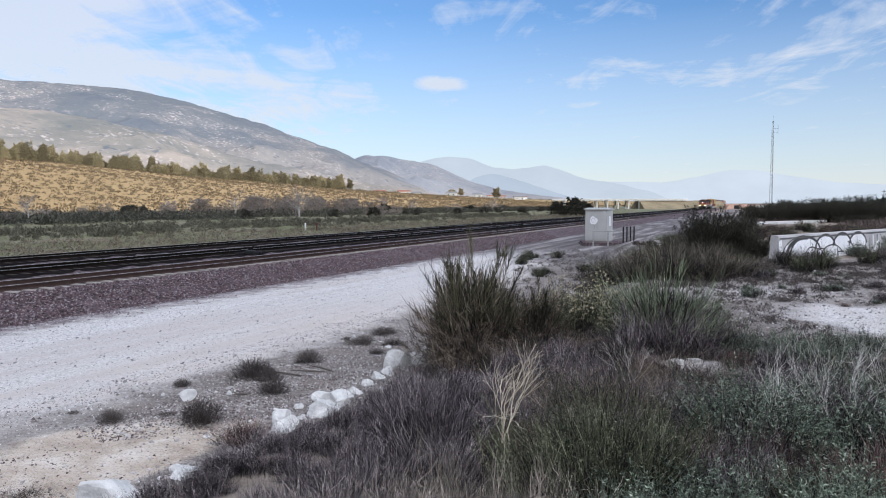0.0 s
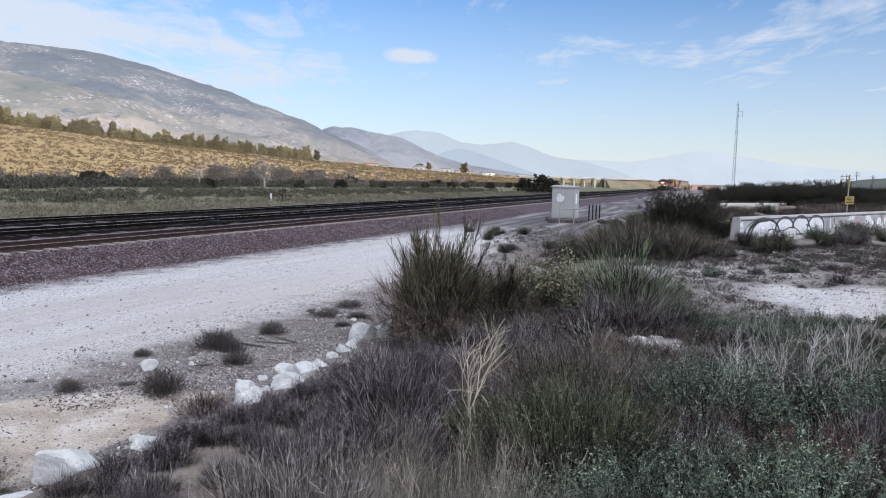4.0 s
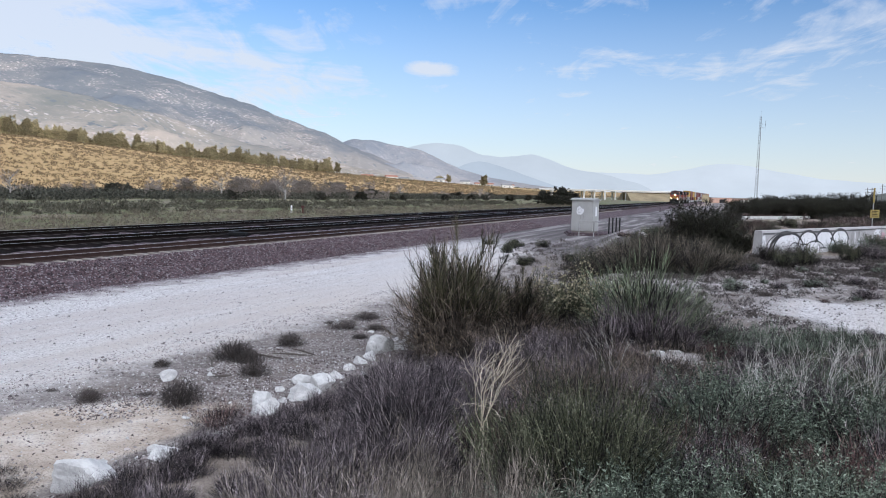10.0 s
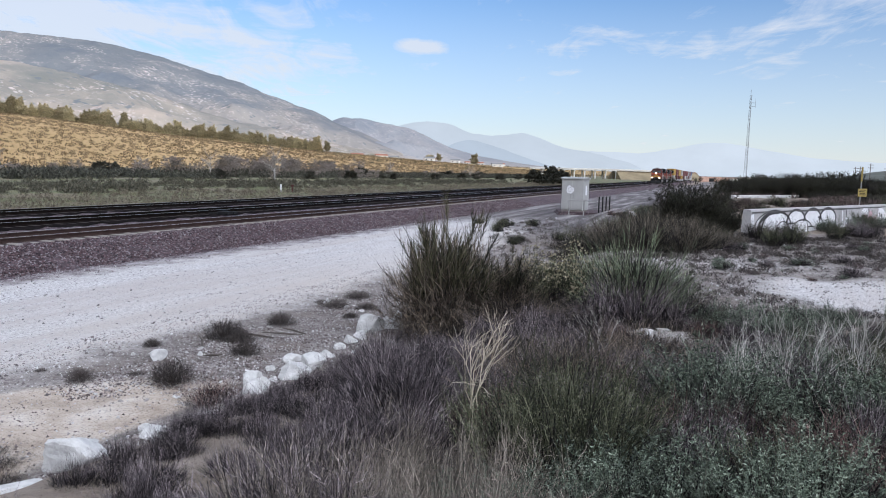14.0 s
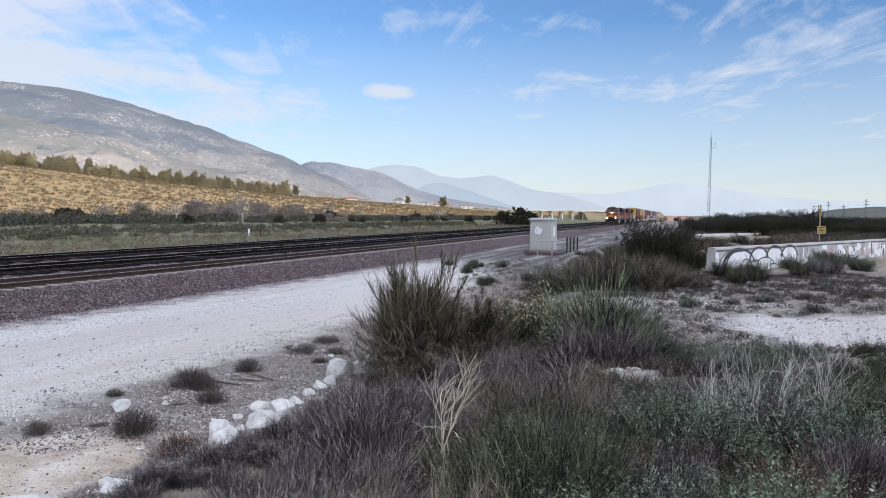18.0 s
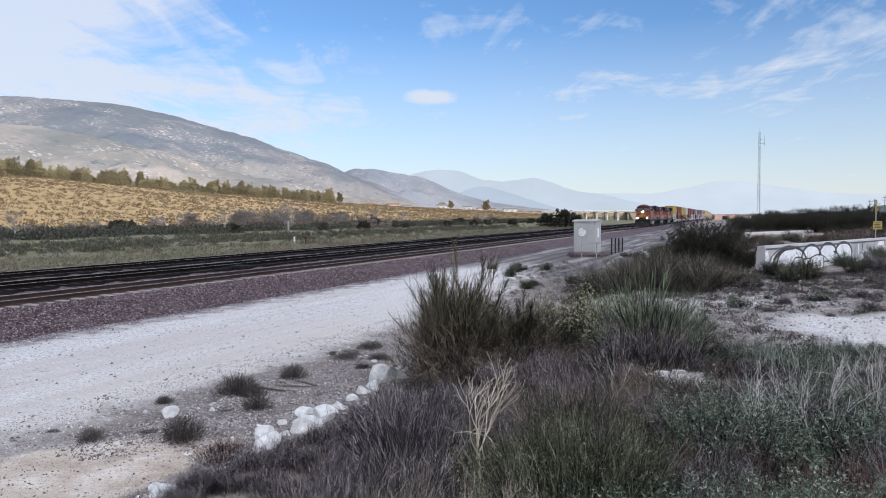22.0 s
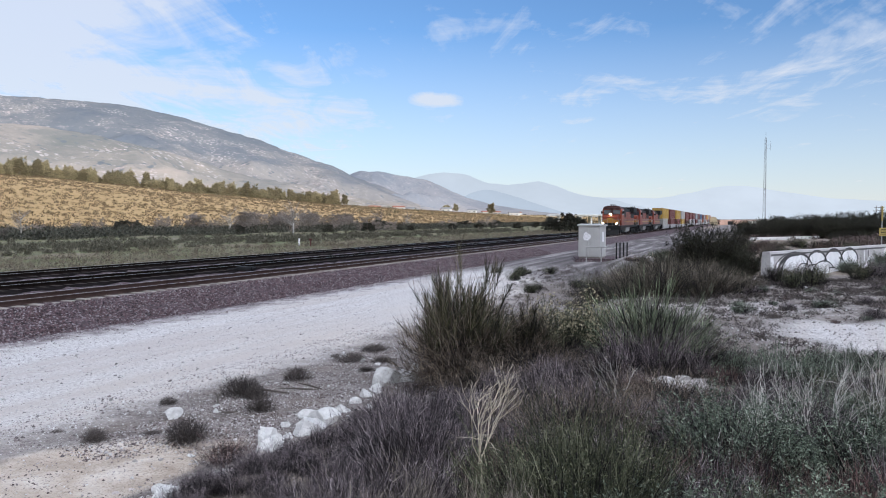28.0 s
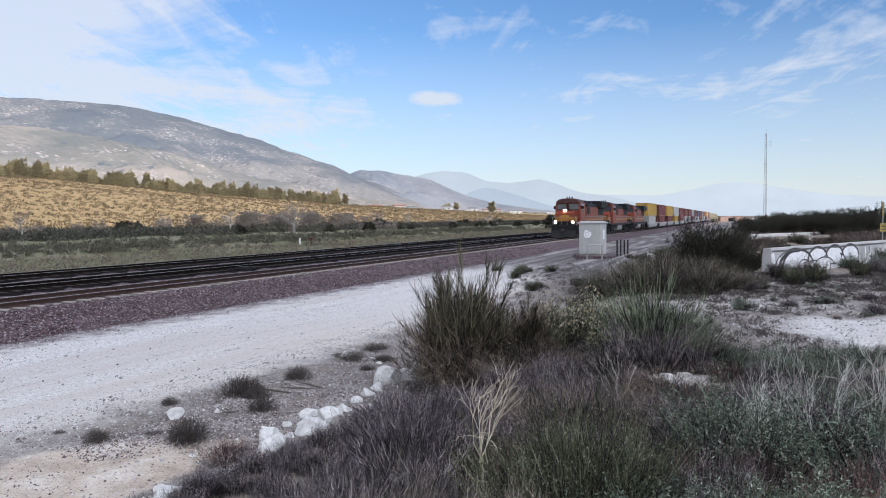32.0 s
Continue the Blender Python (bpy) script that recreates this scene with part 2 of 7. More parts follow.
def ground_material():
    m, n, l, b = mat("earth", 0.95)

    def at(name):
        a = n.new("ShaderNodeAttribute")
        a.attribute_name = name
        return a.outputs["Fac"]
    big, mid, fine = noise_node(n, l, 0.12), noise_node(n, l, 1.3, 8), noise_node(n, l, 14.0, 6)
    tc = n.new("ShaderNodeTexCoord")
    dirt = ramp(n, l, mid, [(0.3, (0.20, 0.16, 0.13)), (0.7, (0.36, 0.30, 0.25))])
    gravel = ramp(n, l, fine, [(0.32, (0.42, 0.405, 0.40)), (0.5, (0.70, 0.68, 0.68)), (0.7, (0.86, 0.845, 0.84))])
    def cells(scale):
        v = n.new("ShaderNodeTexVoronoi")
        v.inputs["Scale"].default_value = scale
        l.new(tc.outputs["Object"], v.inputs["Vector"])
        c = n.new("ShaderNodeSeparateColor")
        l.new(v.outputs["Color"], c.inputs[0])
        return c.outputs[0], v.outputs["Distance"]
    chip, chip_d = cells(17.0)
    grit, grit_d = cells(48.0)
    stones = blend(n, l, 0.5, ramp(n, l, chip, [(0.0, (0.16, 0.14, 0.145)), (0.35, (0.42, 0.39, 0.38)), (0.7, (0.62, 0.59, 0.57)), (1.0, (0.95, 0.94, 0.92))]),
                   ramp(n, l, grit, [(0.0, (0.14, 0.12, 0.125)), (0.45, (0.45, 0.42, 0.41)), (1.0, (0.92, 0.90, 0.88))]))
    speck = ramp(n, l, grit, [(0.0, (0.30, 0.285, 0.285)), (0.22, (0.80, 0.785, 0.785)), (0.6, (1, 1, 1))])
    gravel = blend(n, l, 0.8, gravel, speck, "MULTIPLY")
    gravel = blend(n, l, ramp(n, l, chip, [(0.0, (0.85, 0.85, 0.85)), (0.13, (0, 0, 0))]), gravel, (0.24, 0.215, 0.215))
    sx = n.new("ShaderNodeSeparateXYZ")
    l.new(tc.outputs["Object"], sx.inputs[0])
    lane = n.new("ShaderNodeCombineXYZ")
    l.new(at("beside"), lane.inputs[0])
    l.new(calc(n, l, "MULTIPLY", sx.outputs[1], 0.07), lane.inputs[1])
    ruts = n.new("ShaderNodeTexNoise")
    ruts.inputs["Scale"].default_value, ruts.inputs["Detail"].default_value = 1.1, 7
    l.new(lane.outputs[0], ruts.inputs["Vector"])
    gravel = blend(n, l, ramp(n, l, ruts.outputs["Fac"], [(0.44, (0, 0, 0)), (0.64, (0.75, 0.75, 0.75))]), gravel, (0.50, 0.445, 0.42))
    verge = calc(n, l, "MULTIPLY", calc(n, l, "MULTIPLY", calc(n, l, "SUBTRACT", at("beside"), 8.5), 0.22, True), calc(n, l, "SUBTRACT", 19.0, at("beside"), True))
    gravel = blend(n, l, calc(n, l, "MULTIPLY", verge, ramp(n, l, big, [(0.35, (0.1, 0.1, 0.1)), (0.65, (0.75, 0.75, 0.75))])), gravel, (0.60, 0.52, 0.44))
    gravel = blend(n, l, calc(n, l, "MULTIPLY", mid, 0.55), gravel, (0.56, 0.50, 0.46))
    spill = calc(n, l, "MULTIPLY", calc(n, l, "ADD", calc(n, l, "SUBTRACT", 5.7, at("beside")), calc(n, l, "MULTIPLY", calc(n, l, "SUBTRACT", mid, 0.5), 4.5)), 0.75, True)
    gravel = blend(n, l, calc(n, l, "MULTIPLY", spill, ramp(n, l, chip, [(0.45, (1.0, 1.0, 1.0)), (0.9, (0.62, 0.62, 0.62))])), gravel, blend(n, l, grit, (0.075, 0.056, 0.062), (0.20, 0.155, 0.165)))
    grass = ramp(n, l, mid, [(0.3, (0.085, 0.092, 0.050)), (0.55, (0.150, 0.168, 0.085)), (0.75, (0.27, 0.245, 0.165))])
    grass = blend(n, l, ramp(n, l, big, [(0.4, (0, 0, 0)), (0.6, (1, 1, 1))]), grass, (0.205, 0.175, 0.128))
    gold = ramp(n, l, mid, [(0.3, (0.33, 0.215, 0.095)), (0.7, (0.54, 0.385, 0.20))])
    sand = ramp(n, l, mid, [(0.3, (0.38, 0.30, 0.235)), (0.5, (0.56, 0.47, 0.39)), (0.7, (0.74, 0.67, 0.60))])
    sand = blend(n, l, 0.55, sand, speck, "MULTIPLY")

    def edge(name, soft=0.5):
        return calc(n, l, "MULTIPLY", calc(n, l, "SUBTRACT", calc(n, l, "ADD", at(name), calc(n, l, "MULTIPLY", mid, soft)), 0.5 * soft + 0.3), 2.5, True)
    # Ground under the brush is painted near black for shade between the stems.
    brush_shade = ramp(n, l, mid, [(0.3, (0.010, 0.0085, 0.008)), (0.7, (0.035, 0.029, 0.027))])
    col = blend(n, l, edge("brush_shade"), dirt, brush_shade)
    rubble = blend(n, l, 0.85, ramp(n, l, mid, [(0.3, (0.25, 0.22, 0.205)), (0.7, (0.52, 0.48, 0.455))]), stones, "MULTIPLY")
    rubble = blend(n, l, ramp(n, l, noise_node(n, l, 0.6, 7, rough=0.7), [(0.50, (0, 0, 0)), (0.66, (0.7, 0.7, 0.7))]), rubble, (0.22, 0.18, 0.155))
    col = blend(n, l, edge("rubble"), col, rubble)
    col = blend(n, l, calc(n, l, "MULTIPLY", edge("apron"), 0.85), col, blend(n, l, 0.6, ramp(n, l, ruts.outputs["Fac"], [(0.40, (0.13, 0.115, 0.12)), (0.52, (0.22, 0.20, 0.205)), (0.66, (0.50, 0.47, 0.46))]), stones, "MULTIPLY"))
    col = blend(n, l, edge("sand"), col, sand)
    col = blend(n, l, edge("gravel"), col, gravel)
    col = blend(n, l, edge("grass"), col, grass)
    col = blend(n, l, edge("gold"), col, gold)
    l.new(col, b.inputs["Base Color"])
    h = calc(n, l, "ADD", fine, calc(n, l, "ADD", calc(n, l, "MULTIPLY", chip_d, -0.6), calc(n, l, "MULTIPLY", grit_d, -0.3)))
    b.inputs["Specular IOR Level"].default_value = 0.15
    bump(n, l, b, h, 0.9, 0.035)
    return m


def build_ground():
    xs = spread_lines(-4600, 4600, 7.0, 470)
    ys = np.concatenate([spread_lines(-900, 4700, 9.0, 560)])
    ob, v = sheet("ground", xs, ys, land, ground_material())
    x, y = v[:, 0], v[:, 1]
    w = beside(x, y)
    slab = np.exp(-(((x - 13.6) / 4.7) ** 4 + ((y - 17.9) / 3.6) ** 4))
    slab2 = np.exp(-(((x - 10.0) / 5.0) ** 2 + ((y - 24.0) / 3.5) ** 2)) * 0.55 + np.exp(-(((x - 4.2) / 1.0) ** 2 + ((y - 12.6) / 0.8) ** 2))
    road = smooth(2.5, 3.0, w) * (1 - smooth(11.5, 15.0, w + 0.8 * wobble(x, y, 7.0, 9.0) + 4.5 * smooth(28.0, 55.0, y)))
    road = road * (1 - 0.9 * smooth(36.0, 62.0, y))
    mask(ob.data, "gravel", np.maximum(road, np.maximum(slab, slab2)))
    mask(ob.data, "sand", smooth(13.4, 14.8, w + 0.5 * wobble(x, y, 1.7, 5.0)) * (1 - smooth(16.2, 17.0, w)) * np.exp(-(np.maximum(y - 10.3, 0) / 1.1) ** 2) * 1.3)
    mask(ob.data, "apron", smooth(34, 48, y) * (1 - smooth(260, 340, y)) * smooth(2.5, 4.0, w) * (1 - smooth(13.0, 18.0, w + wobble(x, y, 9.0, 3.0))))
    mask(ob.data, "beside", w)
    mask(ob.data, "rubble", smooth(10.0, 12.0, w) * (1 - smooth(18.0, 19.5, w - 3.0 * smooth(14, 20, y))) * smooth(-10, 0, y) + smooth(19, 21, w) * smooth(12.5, 15.0, y) * (1 - smooth(34, 42, y)) + smooth(3.0, 5.0, w) * (1 - smooth(17, 23, w)) * smooth(36, 46, y) * (1 - smooth(170, 230, y)))
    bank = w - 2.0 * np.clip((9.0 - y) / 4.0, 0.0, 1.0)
    mask(ob.data, "brush_shade", smooth(18.6, 19.6, bank) * (1 - smooth(12.5, 15.5, y + 1.8 * smooth(4.5, 7.0, x) + 0.9 * wobble(x, y, 4.0, 2.0))) * smooth(-30, -5, y))
    mask(ob.data, "grass", smooth(13.0, 16.0, -w) * (1 - smooth(95, 125, -w)) )
    mask(ob.data, "gold", smooth(100, 130, -w))
    tagged(ob, "pale gravel, dry grass and golden hillside", "ground", kind="structure")
    return ob


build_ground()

# ---- mountains and sky in the distance ----
EYE = (0.0, 0.0, 3.45)


def ridged(x, y, s, seed, octaves=6):
    """Ridges and gullies of about 0 to 1 on a slope, s metres across."""
    total, amp, norm = 0.0, 1.0, 0.0
    for o in range(octaves):
        k = 1.9 ** o / s
        v = noise.noise((x * k + seed * 7.1, y * k * 0.7 + seed, seed * 3.7))
        total += amp * (1 - abs(v) * 2.2)
        norm += amp
        amp *= 0.5
    return total / norm


def range_sheet(name, label, azimuths, elevations, near, crest, relief, material, seed, columns=220, rows=70, rough=260.0):
    """A mountain side that rises from near to its crest and falls away behind; its skyline follows short lists of angles."""
    verts, faces = [], []
    az = np.linspace(azimuths[0], azimuths[-1], columns)
    el = np.interp(az, azimuths, elevations)
    el = np.convolve(np.pad(el, 3, mode="edge"), np.ones(7) / 7, "valid")
    jag = np.array([noise.fractal((a * 0.9, seed * 5.0, 0.3), 1.0, 2.0, 5) for a in az])
    el = el + 0.07 * jag * np.clip(el / 2.0, 0, 1)
    for j in range(rows):
        t = j / (rows - 1) * 1.25
        r = near + (crest - near) * t
        for a, e in zip(az, el):
            top = crest * math.tan(radians(e))
            p = min(t, 1.0)
            z = top * (0.18 * p + 0.82 * p ** 1.55) if t <= 1 else top * (1 - (t - 1) * 2.2)
            g = ridged(r * math.sin(radians(a)), r * math.cos(radians(a)), rough, seed)
            k = relief * min(1.0, max(0.0, e - 0.4) / 3.0)
            z += k * (g - 0.55) * math.sin(min(p, 0.97) * math.pi) ** 0.8 + k * 0.06 * (g - 0.5) * p
            verts.append((r * math.sin(radians(a)), r * math.cos(radians(a)), EYE[2] + z - 6.0 * (1 - p) ** 4))
    for j in range(rows - 1):
        for i in range(columns - 1):
            k = j * columns + i
            faces.append((k, k + 1, k + 1 + columns, k + columns))
    ob = new(name, raw(name, verts, faces, material, True))
    return tagged(ob, label, "mountain", kind="structure")


def scrub_rock(haze=0.0, bare=0.0):
    """Dry slopes with bare rock; haze: how much grey-blue haze is mixed into the colour; bare: how much dry grass shows
    between the scrub.
    """
    m, n, l, b = mat("chaparral slope", 0.95)
    big, mid, fine = noise_node(n, l, 0.0035, 8), noise_node(n, l, 0.016, 8, rough=0.7), noise_node(n, l, 0.06, 5, rough=0.7)
    col = ramp(n, l, big, [(0.38, (0.145, 0.165, 0.19)), (0.48, (0.205, 0.215, 0.22)), (0.60, (0.36, 0.325, 0.29))])
    col = blend(n, l, ramp(n, l, mid, [(0.42, (0, 0, 0)), (0.6, (0.85, 0.85, 0.85))]), col, (0.215, 0.22, 0.22))
    if bare:
        col = blend(n, l, bare, col, ramp(n, l, noise_node(n, l, 0.009, 7), [(0.38, (0.25, 0.255, 0.225)), (0.5, (0.36, 0.33, 0.285)), (0.62, (0.50, 0.42, 0.345))]))
    tcz, sz = n.new("ShaderNodeTexCoord"), n.new("ShaderNodeSeparateXYZ")
    l.new(tcz.outputs["Object"], sz.inputs[0])
    low = calc(n, l, "MULTIPLY", calc(n, l, "SUBTRACT", calc(n, l, "ADD", -10.0, calc(n, l, "MULTIPLY", big, 130.0)), sz.outputs[2]), 0.022, True)
    foot = calc(n, l, "MULTIPLY", calc(n, l, "SUBTRACT", calc(n, l, "ADD", -20.0, calc(n, l, "MULTIPLY", big, 440.0)), sz.outputs[2]), 0.010, True)
    col = blend(n, l, calc(n, l, "MULTIPLY", foot, 0.5), col, (0.46, 0.38, 0.30))
    fields = ramp(n, l, noise_node(n, l, 0.012, 3, stretch=(1, 1, 6)), [(0.4, (0.50, 0.36, 0.22)), (0.6, (0.62, 0.48, 0.32))])
    col = blend(n, l, calc(n, l, "MULTIPLY", low, 0.85), col, fields)
    if bare:
        col = blend(n, l, 0.5, col, ramp(n, l, noise_node(n, l, 0.006, 6), [(0.4, (0.13, 0.14, 0.115)), (0.5, (0.26, 0.235, 0.19)), (0.62, (0.58, 0.44, 0.34))]))
    rocks = calc(n, l, "MULTIPLY", ramp(n, l, fine, [(0.56, (0, 0, 0)), (0.64, (1, 1, 1))]), ramp(n, l, big, [(0.42, (0, 0, 0)), (0.58, (0.9, 0.9, 0.9))]))
    col = blend(n, l, rocks, col, (0.70, 0.56, 0.50))
    def dots(scale, size, where, lo, hi):
        v = n.new("ShaderNodeTexVoronoi")
        v.inputs["Scale"].default_value = scale
        l.new(tcz.outputs["Object"], v.inputs["Vector"])
        spot = ramp(n, l, v.outputs["Distance"], [(size, (1, 1, 1)), (size + 0.1, (0, 0, 0))])
        return calc(n, l, "MULTIPLY", spot, ramp(n, l, where, [(lo, (0, 0, 0)), (hi, (1, 1, 1))]))
    clump = noise_node(n, l, 0.007, 4, rough=0.65)
    col = blend(n, l, dots(0.085, 0.24, clump, 0.52, 0.64), col, (0.78, 0.68, 0.63))
    col = blend(n, l, dots(0.06, 0.28, mid, 0.48, 0.60), col, (0.17, 0.185, 0.19))
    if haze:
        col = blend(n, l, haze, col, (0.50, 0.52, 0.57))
    l.new(col, b.inputs["Base Color"])
    bump(n, l, b, fine, 0.4, 6.0)
    return m


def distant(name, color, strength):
    """The far ranges: a plain glowing backdrop with haze painted into its colour."""
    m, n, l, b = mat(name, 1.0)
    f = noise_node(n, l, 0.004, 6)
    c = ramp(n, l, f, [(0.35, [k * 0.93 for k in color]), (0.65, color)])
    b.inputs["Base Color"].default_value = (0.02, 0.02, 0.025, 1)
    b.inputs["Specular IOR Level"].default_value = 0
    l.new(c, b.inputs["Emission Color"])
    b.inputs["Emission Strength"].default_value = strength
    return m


def angle(px, py):
    """Bearing and height in degrees of a skyline point, from a picture held level at 0 s."""
    return math.degrees(math.atan((px - 784) / 1297.0)), math.degrees(math.atan((359 - py) / math.hypot(1297.0, px - 784)))


def build_distance():
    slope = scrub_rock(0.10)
    range_sheet("foothill", "pale dry foothill with rock patches below a mountain", (-46, -34, -30.0, -27.5, -25.6, -23.4, -21.2, -18.2, -14.1, -9.5, -5.2, -1.0),
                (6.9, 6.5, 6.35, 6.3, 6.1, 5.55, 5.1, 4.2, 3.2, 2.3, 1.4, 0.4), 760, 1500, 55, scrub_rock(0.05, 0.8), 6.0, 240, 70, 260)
    # The low hill's shade is put into its dark scrub colour.
    range_sheet("hill", "low scrubby hill behind utility poles", (27, 30.5, 32.0, 33.5, 35.0, 40.0, 46.0), (-0.4, 0.2, 0.55, 0.7, 0.8, 0.9, 0.4), 700, 1000, 8, plain("shade-dark scrub slope", (0.085, 0.088, 0.070), 0.95, 0, 0.4, 0.03, 0.3, 0.3), 8.0, 80, 20, 120)
    range_sheet("mountain", "broad bare mountain with rock outcrops and chaparral", (-44, -31.2, -29.0, -25.8, -22.6, -19.3, -16.5, -13.2, -9.8, -7.2, -4.5, -1.5, 1.0),
                (9.2, 8.36, 8.3, 8.12, 7.98, 7.3, 6.7, 5.75, 4.5, 3.6, 2.6, 1.2, 0.3), 1150, 2600, 85, slope, 1.0, 330, 110, 420)
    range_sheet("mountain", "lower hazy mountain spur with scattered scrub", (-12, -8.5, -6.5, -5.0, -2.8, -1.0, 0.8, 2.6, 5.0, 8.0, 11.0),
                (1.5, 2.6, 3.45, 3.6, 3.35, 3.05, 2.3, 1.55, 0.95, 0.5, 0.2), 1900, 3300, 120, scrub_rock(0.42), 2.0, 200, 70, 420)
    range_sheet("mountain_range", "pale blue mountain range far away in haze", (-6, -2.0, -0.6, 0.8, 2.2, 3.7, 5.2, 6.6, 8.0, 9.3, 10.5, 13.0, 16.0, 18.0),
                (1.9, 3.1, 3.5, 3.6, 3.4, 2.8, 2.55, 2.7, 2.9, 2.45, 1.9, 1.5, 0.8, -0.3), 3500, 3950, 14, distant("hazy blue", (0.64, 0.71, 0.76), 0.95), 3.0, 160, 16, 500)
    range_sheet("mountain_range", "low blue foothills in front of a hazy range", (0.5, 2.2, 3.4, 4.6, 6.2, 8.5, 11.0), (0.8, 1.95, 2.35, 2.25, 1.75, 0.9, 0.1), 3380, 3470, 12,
                distant("hazed foothill blue", (0.55, 0.63, 0.70), 0.93), 5.0, 120, 14, 400)
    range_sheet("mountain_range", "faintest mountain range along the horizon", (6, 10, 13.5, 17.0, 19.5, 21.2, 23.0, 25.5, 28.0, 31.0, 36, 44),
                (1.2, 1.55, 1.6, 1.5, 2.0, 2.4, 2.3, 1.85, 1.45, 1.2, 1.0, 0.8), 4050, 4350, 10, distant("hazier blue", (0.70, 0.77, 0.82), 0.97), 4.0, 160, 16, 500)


def build_clouds():
    """A thin sheet of high cloud all over the sky, see-through between its streaks."""
    m = bpy.data.materials.new("high cloud")
    m.use_nodes = True
    n, l = m.node_tree.nodes, m.node_tree.links
    n.remove(n["Principled BSDF"])
    tc = n.new("ShaderNodeTexCoord")
    sep = n.new("ShaderNodeSeparateXYZ")
    l.new(tc.outputs["Object"], sep.inputs[0])
    zz = calc(n, l, "ADD", calc(n, l, "MAXIMUM", sep.outputs[2], 0.0), 420.0)
    px, py = calc(n, l, "DIVIDE", sep.outputs[0], zz), calc(n, l, "DIVIDE", sep.outputs[1], zz)
    cmb = n.new("ShaderNodeCombineXYZ")
    l.new(px, cmb.inputs[0])
    l.new(py, cmb.inputs[1])

    def streak(rot, sx, sy, scale, detail, off):
        mp = n.new("ShaderNodeMapping")
        mp.inputs["Rotation"].default_value, mp.inputs["Scale"].default_value = (0, 0, radians(rot)), (sx, sy, 1)
        mp.inputs["Location"].default_value = (off, off * 0.37, 0)
        l.new(cmb.outputs[0], mp.inputs[0])
        t = n.new("ShaderNodeTexNoise")
        t.inputs["Scale"].default_value, t.inputs["Detail"].default_value = scale, detail
        t.inputs["Roughness"].default_value, t.inputs["Distortion"].default_value = 0.64, 0.9
        l.new(mp.outputs[0], t.inputs["Vector"])
        return t.outputs["Fac"]
    veil, wisp = streak(18, 0.6, 0.8, 1.1, 6, 3.1), streak(34, 1.6, 0.6, 2.3, 10, 1.7)
    left = calc(n, l, "MULTIPLY", calc(n, l, "SUBTRACT", -0.35, px, False), 0.20)
    f = calc(n, l, "ADD", calc(n, l, "MULTIPLY", veil, 0.75), calc(n, l, "MULTIPLY", wisp, 0.55))
    f = calc(n, l, "ADD", f, calc(n, l, "MINIMUM", calc(n, l, "MAXIMUM", left, -0.012), 0.22))
    lens = calc(n, l, "ADD", calc(n, l, "POWER", calc(n, l, "MULTIPLY", px, 5.2), 2.0), calc(n, l, "POWER", calc(n, l, "MULTIPLY", calc(n, l, "SUBTRACT", py, 3.98), 5.0), 2.0))
    f = calc(n, l, "ADD", f, calc(n, l, "MULTIPLY", calc(n, l, "SUBTRACT", 1.0, lens, True), 0.2))
    # Cloud thickens overhead and behind, out of view, added to light the foreground.
    f = calc(n, l, "ADD", f, calc(n, l, "MULTIPLY", calc(n, l, "SUBTRACT", 1.5, py), 0.16, True))
    f = calc(n, l, "MULTIPLY", calc(n, l, "SUBTRACT", f, 0.61), 4.4, True)
    low = calc(n, l, "MULTIPLY", calc(n, l, "SUBTRACT", 1150.0, sep.outputs[2]), 0.00066, True)
    f = calc(n, l, "MAXIMUM", calc(n, l, "MULTIPLY", f, 0.85), low)
    nrm = n.new("ShaderNodeVectorMath")
    nrm.operation = "DOT_PRODUCT"
    l.new(tc.outputs["Object"], nrm.inputs[0])
    nrm.inputs[1].default_value = [c / 4700.0 for c in to_sun]
    # Unseen cloud towards the sun glows brighter, added to lift the foreground.
    near_sun = calc(n, l, "POWER", calc(n, l, "MAXIMUM", nrm.outputs["Value"], 0.0), 2.0)
    bright = calc(n, l, "ADD", calc(n, l, "MULTIPLY", near_sun, 4.5), 0.88)
    em, tr, mx = n.new("ShaderNodeEmission"), n.new("ShaderNodeBsdfTransparent"), n.new("ShaderNodeMixShader")
    l.new(blend(n, l, ramp(n, l, calc(n, l, "MULTIPLY", sep.outputs[2], 1 / 1100.0, True), [(0.0, (0.75, 0.75, 0.75)), (1.0, (0, 0, 0))]), (0.86, 0.90, 0.96), (0.94, 0.92, 0.84)), em.inputs["Color"])
    l.new(bright, em.inputs["Strength"])
    l.new(f, mx.inputs[0])
    l.new(tr.outputs[0], mx.inputs[1])
    l.new(em.outputs[0], mx.inputs[2])
    l.new(mx.outputs[0], n["Material Output"].inputs["Surface"])
    verts, faces = [], []
    na, ne, rad = 120, 40, 4700.0
    for j in range(ne + 1):
        e = radians(-0.5 + 90.0 * j / ne)
        for i in range(na + 1):
            a = radians(-180 + 360.0 * i / na)
            verts.append((rad * math.sin(a) * math.cos(e), rad * math.cos(a) * math.cos(e), rad * math.sin(e)))
    for j in range(ne):
        for i in range(na):
            k = j * (na + 1) + i
            faces.append((k, k + na + 1, k + na + 2, k + 1))
    ob = new("backdrop", raw("backdrop", verts, faces, m, True))
    tagged(ob, "thin streaky white cloud in a pale blue sky", "sky", kind="structure")


build_distance()
build_clouds()

